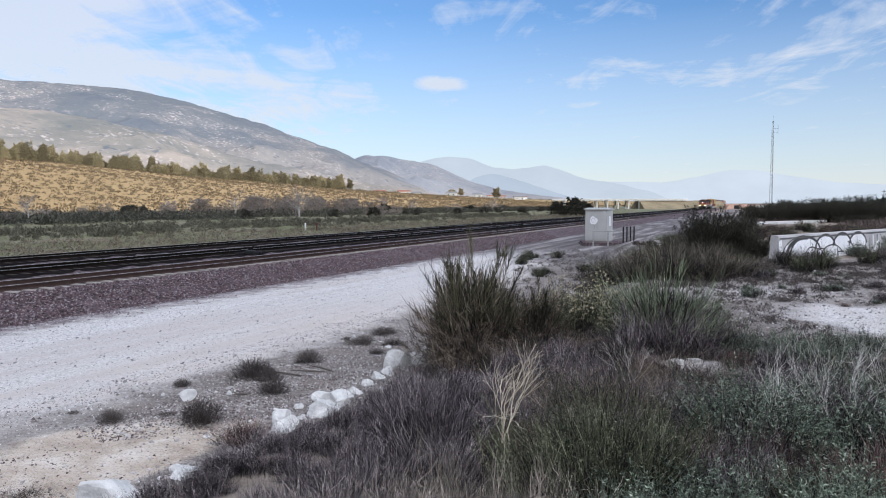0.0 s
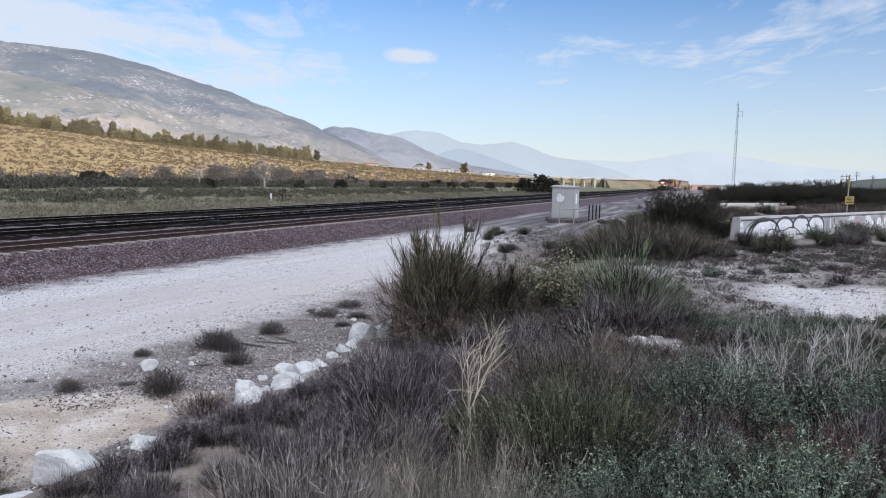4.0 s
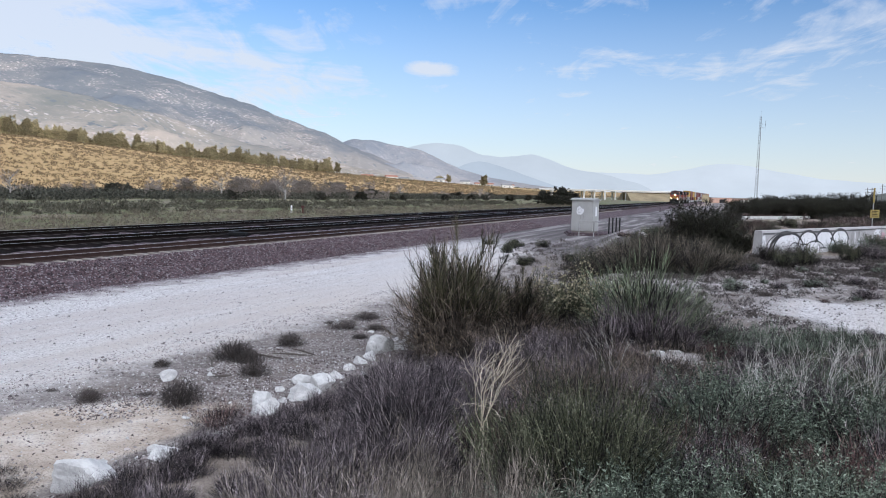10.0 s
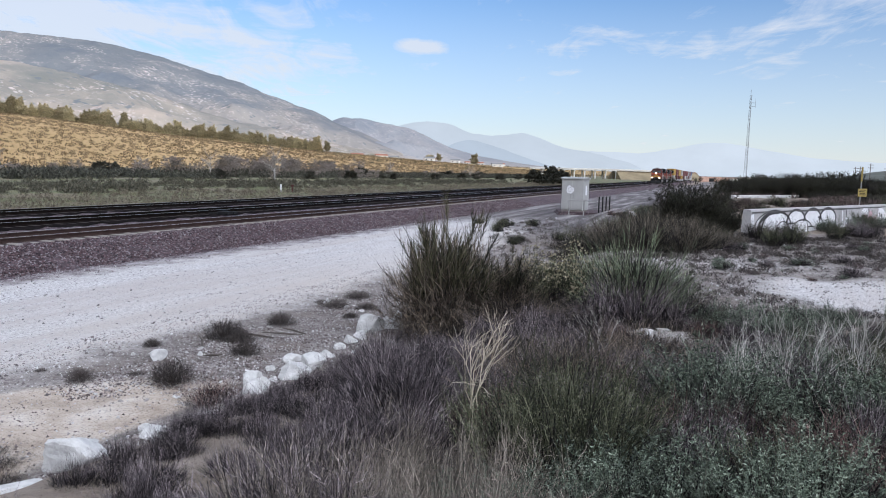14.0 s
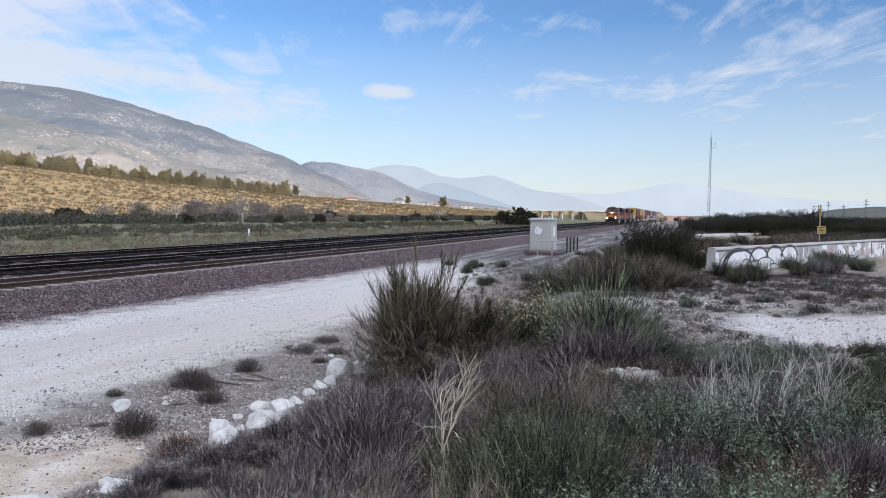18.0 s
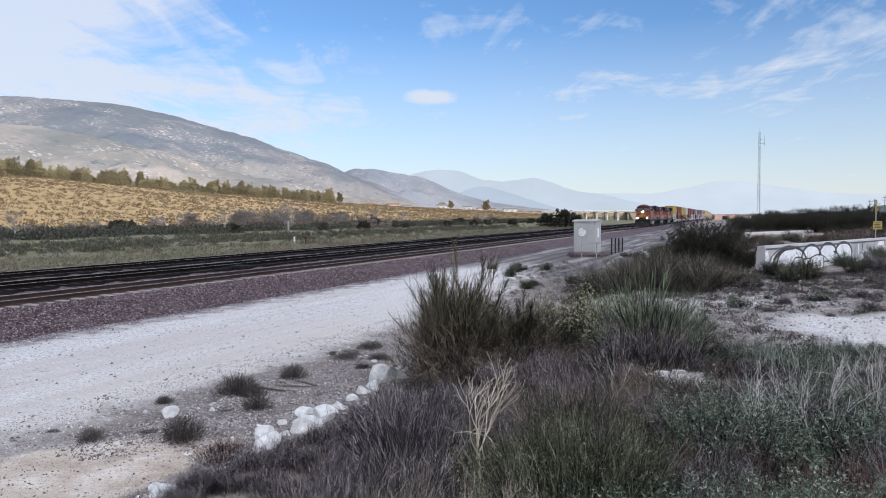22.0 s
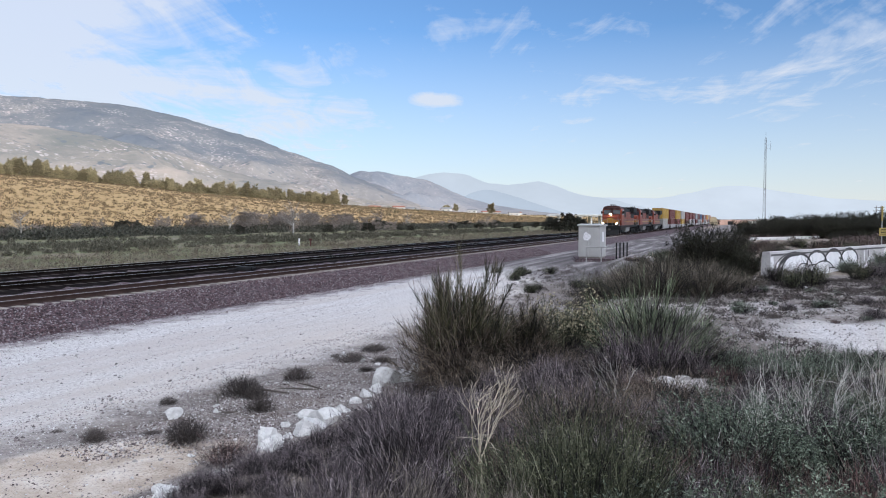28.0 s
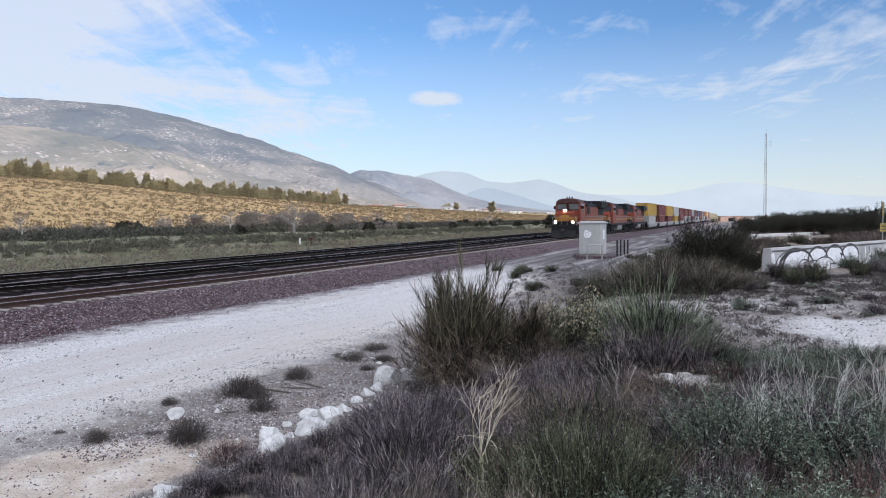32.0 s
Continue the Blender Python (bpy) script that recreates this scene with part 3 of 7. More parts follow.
# ---- ballast and tracks ----
def along_line(name, profile, y0, y1, step, material, smooth_faces=False, rough=0.0):
    """A strip that follows the nearest track; profile: metres to its right and height."""
    ys = np.arange(y0, y1 + step, step)
    verts, faces, k = [], [], len(profile)
    for y in ys:
        a = math.atan(track_slope(y))
        for o, z in profile:
            j = rough * noise.noise((o * 1.7, y * 1.3, 0.0)) if rough else 0.0
            verts.append((float(track_x(y)) + o * math.cos(a), y - o * math.sin(a), z + j + float(grade(y))))
    for i in range(len(ys) - 1):
        for j in range(k - 1):
            q = i * k + j
            faces.append((q, q + k, q + k + 1, q + 1))
    return raw(name, verts, faces, material, smooth_faces)


def ballast_material():
    m, n, l, b = mat("red-grey ballast", 0.9)
    b.inputs["Specular IOR Level"].default_value = 0.15
    v = n.new("ShaderNodeTexVoronoi")
    v.inputs["Scale"].default_value = 13.0
    tc = n.new("ShaderNodeTexCoord")
    l.new(tc.outputs["Object"], v.inputs["Vector"])
    sp = n.new("ShaderNodeSeparateColor")
    l.new(v.outputs["Color"], sp.inputs[0])
    col = ramp(n, l, sp.outputs[0], [(0.0, (0.045, 0.037, 0.041)), (0.5, (0.108, 0.073, 0.080)), (0.85, (0.165, 0.100, 0.105)), (1.0, (0.32, 0.29, 0.30))])
    col = blend(n, l, calc(n, l, "MULTIPLY", noise_node(n, l, 0.5), 0.6), col, (0.085, 0.072, 0.078))
    l.new(col, b.inputs["Base Color"])
    bump(n, l, b, calc(n, l, "MULTIPLY", v.outputs["Distance"], -1.0), 1.0, 0.05)
    return m


BALLAST = ballast_material()
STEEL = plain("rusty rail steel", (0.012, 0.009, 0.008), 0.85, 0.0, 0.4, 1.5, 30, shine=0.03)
RUST = plain("brown rail rust", (0.052, 0.033, 0.029), 0.85, 0.0, 0.4, 1.5, 30, shine=0.1)
POLISH = plain("polished rail head", (0.55, 0.54, 0.53), 0.3, 1.0, 0.15, 2, 30)
CONCRETE = plain("weathered concrete", (0.27, 0.24, 0.215), 0.9, 0, 0.3, 1.2, 25, 0.3, shine=0.2)
TRACKS = (0.0, -5.4, -11.0)


def build_railway():
    prof = [(5.2, -0.12), (3.9, 0.03), (3.2, 0.22), (2.4, 0.46), (1.9, 0.545), (1.0, 0.55), (-0.5, 0.55), (-1.6, 0.54), (-2.7, 0.42), (-3.8, 0.54), (-5.4, 0.55),
            (-7.0, 0.54), (-8.2, 0.45), (-9.4, 0.54), (-11.0, 0.55), (-12.9, 0.53), (-14.6, 0.1), (-16.0, -0.3)]
    dense = []
    for (a, za), (b, zb) in zip(prof, prof[1:]):
        dense += [(a + (b - a) * i / 4, za + (zb - za) * i / 4) for i in range(4)]
    dense.append(prof[-1])
    bed = new("ballast_bed", along_line("ballast_bed", dense, -60, 260, 0.4, BALLAST, True, 0.05))
    tagged(bed, "purple-grey crushed stone ballast under three tracks", "ballast", kind="structure")
    bed2 = new("ballast_bed", along_line("ballast_bed", prof, 260.2, 1400, 6, BALLAST, True))
    tagged(bed2, "distant crushed stone ballast under three tracks", "ballast", kind="structure")
    head = 0.037
    rail_prof = [(-0.075, 0.0), (-0.075, 0.015), (-0.012, 0.04), (-0.012, 0.125), (-head, 0.135), (-head, 0.165), (-0.028, 0.176), (0.028, 0.176), (head, 0.165), (head, 0.135), (0.012, 0.125), (0.012, 0.04), (0.075, 0.015), (0.075, 0.0)]
    base = RAIL_TOP - 0.176
    tie = B()
    box(tie, -1.3, 1.3, -0.13, 0.13, 0.0, 0.2, 0.02)
    tie_me = finish("tie", tie, CONCRETE)
    dark_tie = tie_me.copy()
    dark_tie.materials[0] = plain("creosoted sleeper", (0.045, 0.036, 0.032), 0.9, 0, 0.3, 1.5, 20, 0.4, shine=0.1)
    # Near-black strips laid over the ballast of each track.
    dark_strip = plain("near-black ballast", (0.014, 0.012, 0.012), 0.95, 0, 0.6, 1.2, 14, 0.6, shine=0.0)
    for k, off in enumerate(TRACKS):
        g = new("ballast_strip", along_line("ballast_strip", [(off + 2.45, 0.38), (off + 1.6, 0.572), (off, 0.575), (off - 1.6, 0.572), (off - 2.2, 0.40)] if k else [(off + 0.6, 0.5), (off + 0.5, 0.562), (off - 0.5, 0.562), (off - 0.6, 0.5)], -60, 1400, 4.0, dark_strip))
        tagged(g, "near-black ballast strip along a track", "ballast", kind="structure")
        track = thing("railway_track", ("straight railway track with rusty rails on concrete sleepers", "middle railway track with dark rails", "far railway track with dark rails")[k], "railway track", "parallel tracks", kind="")
        for side in (-0.7525, 0.7525):
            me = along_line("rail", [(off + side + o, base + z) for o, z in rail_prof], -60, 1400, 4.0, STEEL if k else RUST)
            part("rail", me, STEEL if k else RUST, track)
            top = along_line("rail_head", [(off + side - 0.03, RAIL_TOP - 0.003), (off + side - 0.026, RAIL_TOP + 0.003), (off + side + 0.026, RAIL_TOP + 0.003), (off + side + 0.03, RAIL_TOP - 0.003)], -60, 1400, 4.0, POLISH)
            part("rail_head", top, POLISH, track, "worn shiny running surface")
        count = 230 if k == 0 else 120
        for i in range(count):
            part("tie", tie_me if k == 0 else dark_tie, None, track, at=on_track(-12.0 + 0.61 * i, off, base - 0.2 + 0.004 * ((i * 7) % 5)))


build_railway()

# ---- the train ----
SPEED, SLOWING = 10.3, 0.0656
HEAD_AT = 375.0
ORANGE = plain("orange locomotive paint", (0.175, 0.024, 0.006), 0.42, 0, 0.3, 0.8, 14, 0.05)
PINKED = plain("faded orange paint", (0.19, 0.031, 0.013), 0.5, 0, 0.25, 0.8, 14, 0.05)
BLACK = plain("grimy black paint", (0.012, 0.0115, 0.012), 0.6, 0, 0.4, 1.0, 12, 0.1, shine=0.2)
SOOTRED = plain("sooty red paint", (0.055, 0.014, 0.009), 0.55, 0, 0.4, 0.8, 14, 0.1)
AMBER = plain("orange-yellow nose paint", (0.30, 0.125, 0.015), 0.45, 0, 0.35, 1.6, 16, 0.05)
YELLOW = plain("yellow stripe paint", (0.36, 0.20, 0.02), 0.45, 0, 0.2, 2, 20, 0.05)
GREY = plain("dusty grey paint", (0.26, 0.255, 0.25), 0.6, 0, 0.25, 1.0, 16, 0.08)
WHEEL = plain("wheel steel", (0.09, 0.075, 0.065), 0.5, 0.7, 0.3, 3, 30)
GLASS = glassy("cab glass", (0.05, 0.06, 0.07))
LAMP = glow("lit headlight", (1.0, 0.68, 0.34), 45.0)
VEHICLES = []
SIZE = 1.08


def wheelset(parent, y, r=0.53):
    bm = B()
    for s in (-1, 1):
        rod(bm, (s * 0.68, y, r), (s * 0.80, y, r), r, 20)
        rod(bm, (s * 0.66, y, r), (s * 0.685, y, r), r + 0.03, 20)
    rod(bm, (-0.7, y, r), (0.7, y, r), 0.09, 8)
    return part("wheelset", bm, WHEEL, parent)


def truck(parent, y, axles, base, name="truck"):
    """A bogie: two side frames with bolsters, springs and its wheelsets."""
    bm = B()
    for s in (-1, 1):
        box(bm, s * 1.05 - 0.1, s * 1.05 + 0.1, y - base / 2 - 0.5, y + base / 2 + 0.5, 0.62, 0.86, 0.03)
        for i in range(axles):
            a = y - base / 2 + base * i / (axles - 1)
            box(bm, s * 1.05 - 0.13, s * 1.05 + 0.13, a - 0.24, a + 0.24, 0.36, 0.7, 0.04)
        for i in range(axles - 1):
            a = y - base / 2 + base * (i + 0.5) / (axles - 1)
            rod(bm, (s * 1.1, a - 0.2, 0.45), (s * 1.1, a - 0.2, 0.8), 0.1, 8)
            rod(bm, (s * 1.1, a + 0.2, 0.45), (s * 1.1, a + 0.2, 0.8), 0.1, 8)
    box(bm, -1.0, 1.0, y - 0.4, y + 0.4, 0.6, 0.95, 0.05)
    t = part(name, bm, BLACK, parent)
    for i in range(axles):
        wheelset(t, y - base / 2 + base * i / (axles - 1))
    return t


def locomotive(lead):
    paint = ORANGE if lead else PINKED
    t = thing("locomotive", "orange and black diesel locomotive with lit headlights" if lead else "faded orange and black diesel locomotive running behind another", "locomotive", "locomotives of the train")
    bm = B()
    box(bm, -1.5, 1.5, 0.9, 21.3, 1.2, 1.52, 0.03)
    part("deck", bm, BLACK, t)
    bm = B()
    slab(bm, [(-1.28, 0.62), (-1.05, 0.38), (1.05, 0.38), (1.28, 0.62), (1.28, 1.2), (-1.28, 1.2)], 1, 8.6, 13.0)
    part("fuel_tank", bm, GREY, t, "pale dusty fuel tank")
    for y in (4.2, 17.6):
        truck(t, y, 3, 3.7)
    # cab with sloping roof edges
    bm = B()
    slab(bm, [(-1.52, 1.53), (-1.52, 3.85), (-1.40, 4.2), (-1.12, 4.47), (-0.6, 4.62), (0.6, 4.62), (1.12, 4.47), (1.40, 4.2), (1.52, 3.85), (1.52, 1.53)], 1, 2.75, 5.5)
    cab = part("cab", bm, paint, t)
    bm = B()
    slab(bm, [(-1.42, 4.22), (-1.14, 4.51), (-0.62, 4.67), (0.62, 4.67), (1.14, 4.51), (1.42, 4.22), (1.30, 4.18), (-1.30, 4.18)], 1, 2.5, 5.55)
    part("cab_roof", bm, SOOTRED, cab, "soot-darkened cab roof")
    for s in (-1, 1):
        bm = B()
        box(bm, min(s * 0.16, s * 1.3), max(s * 0.16, s * 1.3), 2.70, 2.76, 3.33, 4.02, 0.02)
        part("windshield", bm, GLASS, cab, "dark windshield pane")
        bm = B()
        box(bm, min(s * 1.50, s * 1.535), max(s * 1.50, s * 1.535), 3.4, 4.7, 3.2, 4.0, 0.01)
        part("side_window", bm, GLASS, cab)
        bm = B()
        box(bm, min(s * 0.5, s * 1.1), max(s * 0.5, s * 1.1), 2.7, 2.76, 4.14, 4.36, 0.01)
        part("number_board", bm, BLACK, cab)
    # short nose, sloping forward
    bm = B()
    slab(bm, [(1.15, 1.53), (1.15, 2.9), (1.45, 3.15), (2.76, 3.28), (2.76, 1.53)], 0, -1.12, 1.12)
    nose = part("nose", bm, paint, t)
    bm = B()
    box(bm, -1.14, 1.14, 1.13, 2.74, 1.98, 2.42, 0.01)
    part("stripe", bm, AMBER, nose, "broad orange-yellow band round the nose")
    bm = B()
    slab(bm, [(-0.62, 2.55), (-0.3, 2.42), (0.3, 2.42), (0.62, 2.55), (0.3, 2.72), (-0.3, 2.72)], 1, 1.12, 1.16)
    part("emblem", bm, YELLOW, nose, "plain yellow emblem")
    bm = B()
    box(bm, -0.26, 0.26, 1.3, 1.6, 3.12, 3.42, 0.05)
    head = part("headlight_housing", bm, BLACK, nose)
    if lead:
        for s in (-1, 1):
            bm = B()
            rod(bm, (s * 0.11, 1.27, 3.27), (s * 0.11, 1.31, 3.27), 0.11, 14)
            part("headlight", bm, LAMP, head, "glowing headlight")
    for s in (-1, 1):
        bm = B()
        rod(bm, (s * 1.05, 0.86, 1.86), (s * 1.05, 1.05, 1.86), 0.21, 12)
        d = part("ditch_light_housing", bm, BLACK, t)
        if lead:
            bm = B()
            rod(bm, (s * 1.05, 0.84, 1.86), (s * 1.05, 0.865, 1.86), 0.14, 14)
            part("ditch_light", bm, LAMP, d, "glowing ditch light")
    bm = B()
    box(bm, -1.16, 1.16, 1.12, 2.7, 1.54, 1.95, 0.02)
    part("nose_base", bm, BLACK, nose, "black lower nose")
    bm = B()
    box(bm, -1.28, 1.28, 2.72, 2.78, 3.24, 3.36, 0.01)
    box(bm, -0.1, 0.1, 2.69, 2.78, 3.3, 4.1, 0.01)
    part("window_frame", bm, BLACK, cab)
    for s in (-1, 1):
        bm = B()
        rod(bm, (s * 0.35, 0.86, 1.5), (s * 0.35, 0.86, 2.45), 0.02, 6)
        rod(bm, (s * 1.4, 0.86, 1.5), (s * 1.4, 0.86, 2.45), 0.02, 6)
        rod(bm, (s * 0.35, 0.86, 2.45), (s * 1.4, 0.86, 2.45), 0.02, 6)
        part("end_rail", bm, GREY, t)
        bm = B()
        box(bm, min(s * 1.53, s * 1.85), max(s * 1.53, s * 1.85), 3.2, 3.26, 3.4, 3.8, 0.01)
        part("mirror", bm, BLACK, cab)
    bm = B()
    for k in range(3):
        rod(bm, (-0.3 + 0.3 * k, 4.0, 4.66), (-0.3 + 0.3 * k, 3.5, 4.86), 0.05, 8, 0.1)
    part("horn", bm, GREY, cab)
    # pilot, plough, coupler, steps
    bm = B()
    slab(bm, [(-1.5, 0.95), (-1.5, 1.5), (1.5, 1.5), (1.5, 0.95)], 1, 0.8, 0.92)
    slab(bm, [(0.25, 0.12), (0.85, 0.95), (0.95, 0.95), (0.45, 0.12)], 0, -1.4, 1.4)
    part("plough", bm, BLACK, t)
    for y, d in ((0.8, -1), (21.4, 1)):
        bm = B()
        box(bm, -0.13, 0.13, min(y, y + 0.8 * d), max(y, y + 0.8 * d), 0.78, 1.05, 0.04)
        part("coupler", bm, WHEEL, t)
    for s in (-1, 1):
        for y in (1.0, 20.6):
            bm = B()
            for k in range(4):
                box(bm, min(s * 1.2, s * 1.55), max(s * 1.2, s * 1.55), y, y + 0.55, 0.42 + 0.27 * k, 0.46 + 0.27 * k)
            box(bm, min(s * 1.2, s * 1.55), max(s * 1.2, s * 1.55), y - 0.03, y, 0.4, 1.5)
            box(bm, min(s * 1.2, s * 1.55), max(s * 1.2, s * 1.55), y + 0.55, y + 0.58, 0.4, 1.5)
            part("steps", bm, BLACK, t)
    # long hood in sections
    bm = B()
    slab(bm, [(-0.98, 1.53), (-0.98, 3.75), (-0.8, 4.2), (0.8, 4.2), (0.98, 3.75), (0.98, 1.53)], 1, 5.5, 20.2)
    hood = part("long_hood", bm, paint, t)
    bm = B()
    slab(bm, [(-1.0, 3.72), (-0.82, 4.22), (0.82, 4.22), (1.0, 3.72)], 1, 5.52, 16.2)
    part("hood_roof", bm, BLACK, hood, "soot-black hood roof")
    bm = B()
    slab(bm, [(-1.0, 3.5), (-1.52, 3.72), (-1.52, 4.42), (-1.3, 4.6), (1.3, 4.6), (1.52, 4.42), (1.52, 3.72), (1.0, 3.5)], 1, 16.0, 20.1)
    part("radiator", bm, BLACK, hood, "black overhanging radiator wings")
    bm = B()
    slab(bm, [(-1.05, 3.7), (-1.35, 3.9), (-1.35, 4.4), (-1.1, 4.5), (1.1, 4.5), (1.35, 4.4), (1.35, 3.9), (1.05, 3.7)], 1, 5.9, 8.4)
    part("brake_grid", bm, BLACK, hood, "black dynamic brake housing")
    bm = B()
    box(bm, -0.3, 0.3, 11.5, 12.6, 4.2, 4.52, 0.04)
    box(bm, -0.55, 0.55, 13.2, 14.6, 4.2, 4.4, 0.04)
    part("exhaust_stack", bm, BLACK, hood)
    for s in (-1, 1):
        bm = B()
        box(bm, min(s * 0.97, s * 0.992), max(s * 0.97, s * 0.992), 5.6, 20.1, 2.02, 2.2)
        part("stripe", bm, YELLOW, hood)
        for k in range(11):
            bm = B()
            y = 6.2 + 1.25 * k
            box(bm, min(s * 0.97, s * 1.0), max(s * 0.97, s * 1.0), y, y + 1.05, 2.3, 3.5, 0.01)
            part("hood_door", bm, paint, hood)
        bm = B()
        box(bm, min(s * 0.97, s * 1.01), max(s * 0.97, s * 1.01), 8.8, 10.6, 2.8, 3.7, 0.01)
        box(bm, min(s * 0.97, s * 1.01), max(s * 0.97, s * 1.01), 6.0, 8.3, 2.5, 3.72, 0.01)
        box(bm, min(s * 0.97, s * 1.01), max(s * 0.97, s * 1.01), 16.2, 20.0, 2.7, 3.6, 0.01)
        part("grille", bm, BLACK, hood)
        bm = B()
        for k in range(13):
            y = 6.0 + 1.2 * k
            rod(bm, (s * 1.45, y, 1.5), (s * 1.45, y, 2.5), 0.022, 6)
        rod(bm, (s * 1.45, 6.0, 2.5), (s * 1.45, 20.4, 2.5), 0.022, 6)
        rod(bm, (s * 1.45, 20.4, 2.5), (s * 1.5, 21.1, 1.4), 0.022, 6)
        rod(bm, (s * 1.45, 2.6, 2.5), (s * 1.45, 1.0, 2.4), 0.022, 6)
        rod(bm, (s * 1.45, 1.0, 2.4), (s * 1.45, 1.0, 1.2), 0.022, 6)
        part("handrail", bm, GREY, t, "pale handrail along the walkway")
    return t


BOX_COLOURS = {"yellow": (0.36, 0.215, 0.03), "red": (0.115, 0.022, 0.020), "white": (0.33, 0.315, 0.30), "grey": (0.22, 0.22, 0.225), "orange": (0.27, 0.075, 0.03), "blue": (0.05, 0.08, 0.15)}
BOX_PAINT = {k: plain(k + " container paint", c, 0.5, 0, 0.2, 0.7, 9, 0.05) for k, c in BOX_COLOURS.items()}


def container(parent, y0, length, z0, height, colour):
    """A corrugated steel box with corner posts and rails."""
    bm = B()
    w, k = 1.18, int(length / 0.42)
    line = []
    for i in range(k):
        y = y0 + 0.12 + (length - 0.24) * i / k
        s = (length - 0.24) / k
        line += [(w, y), (w, y + 0.3 * s), (w - 0.05, y + 0.5 * s), (w - 0.05, y + 0.8 * s)]
    outline = line + [(-x, y) for x, y in reversed(line)]
    slab(bm, outline, 2, z0 + 0.1, z0 + height - 0.06)
    body = part("container", bm, BOX_PAINT[colour], parent, colour + " steel container")
    bm = B()
    for x in (-1.22, 1.10):
        for y in (y0, y0 + length - 0.12):
            box(bm, x, x + 0.12, y, y + 0.12, z0, z0 + height, 0.01)
        for z in (z0, z0 + height - 0.1):
            box(bm, x, x + 0.12, y0 + 0.12, y0 + length - 0.12, z, z + 0.1)
    for y in (y0, y0 + length - 0.1):
        for z in (z0, z0 + height - 0.1):
            box(bm, -1.1, 1.1, y, y + 0.1, z, z + 0.1)
    part("corner_frame", bm, BOX_PAINT[colour], body)
    bm = B()
    box(bm, -1.1, 1.1, y0 + 0.03, y0 + 0.08, z0 + 0.1, z0 + height - 0.1)
    d = part("end_wall", bm, BOX_PAINT[colour], body)
    for x in (-0.75, -0.25, 0.25, 0.75):
        bm = B()
        rod(bm, (x, y0, z0 + 0.15), (x, y0, z0 + height - 0.15), 0.025, 6)
        part("lock_rod", bm, GREY, body)
    return body


def container_car(low, top):
    t = thing("container_car", "well wagon carrying a %s container on a %s one" % (top, low), "rail car", "container cars of the train")
    bm = B()
    for s in (-1, 1):
        box(bm, min(s * 1.25, s * 1.42), max(s * 1.25, s * 1.42), 3.0, 18.0, 0.42, 1.25, 0.03)
    box(bm, -1.25, 1.25, 3.0, 18.0, 0.30, 0.42)
    for y0, y1 in ((0.6, 3.0), (18.0, 20.4)):
        box(bm, -1.35, 1.35, y0, y1, 0.98, 1.22, 0.04)
    part("well", bm, GREY, t)
    for y in (1.7, 19.3):
        truck(t, y, 2, 1.78)
    for y, d in ((0.6, -1), (20.4, 1)):
        bm = B()
        box(bm, -0.12, 0.12, min(y, y + 0.5 * d), max(y, y + 0.5 * d), 0.8, 1.04, 0.03)
        part("coupler", bm, WHEEL, t)
    container(t, 4.4, 12.2, 0.40, 2.35, low)
    container(t, 2.4, 16.15, 2.77, 2.55, top)
    return t


def build_train():
    s = 0.0
    for i in range(3):
        VEHICLES.append((locomotive(i == 0), s, 21.9 * SIZE))
        s += 22.2 * SIZE
    loads = (("white", "yellow"), ("red", "red"), ("red", "yellow"), ("yellow", "white"), ("red", "red"), ("white", "red"), ("grey", "red"), ("red", "grey"),
             ("grey", "red"), ("white", "blue"), ("orange", "red"), ("grey", "grey"), ("white", "orange"), ("red", "yellow"), ("grey", "white"), ("orange", "orange"))
    for low, top in loads:
        VEHICLES.append((container_car(low, top), s, 20.9 * SIZE))
        s += 21.0 * SIZE


build_train()

# ---- plants ----
def ribbons(rng, count, radius, height, lean, width, segs=3, droop=0.15, base_z=0.0, kink=0.05, least=0.55):
    """Thin stems that rise from a patch and lean outwards: points along each stem, as an array (count, segs + 1, 3)."""
    a = rng.uniform(0, 2 * math.pi, count)
    r = radius * np.sqrt(rng.uniform(0, 1, count))
    p0 = np.stack([r * np.cos(a), r * np.sin(a), np.full(count, base_z)], -1)
    h = height * rng.uniform(least, 1.05, count)
    out = lean * (0.35 + 0.9 * r / max(radius, 1e-6)) * rng.uniform(0.4, 1.3, count)
    out = np.minimum(out, 1.0)
    b = a + rng.normal(0, 0.5, count)
    pts = []
    for i in range(segs + 1):
        t = i / segs
        k = (t + droop * t * t) * out * h
        pts.append(p0 + np.stack([k * np.cos(b), k * np.sin(b), h * (t - droop * 0.5 * t * t)], -1)
                   + (rng.normal(0, kink, (count, 3)) * h[:, None] * (i > 0)))
    return np.stack(pts, 1)


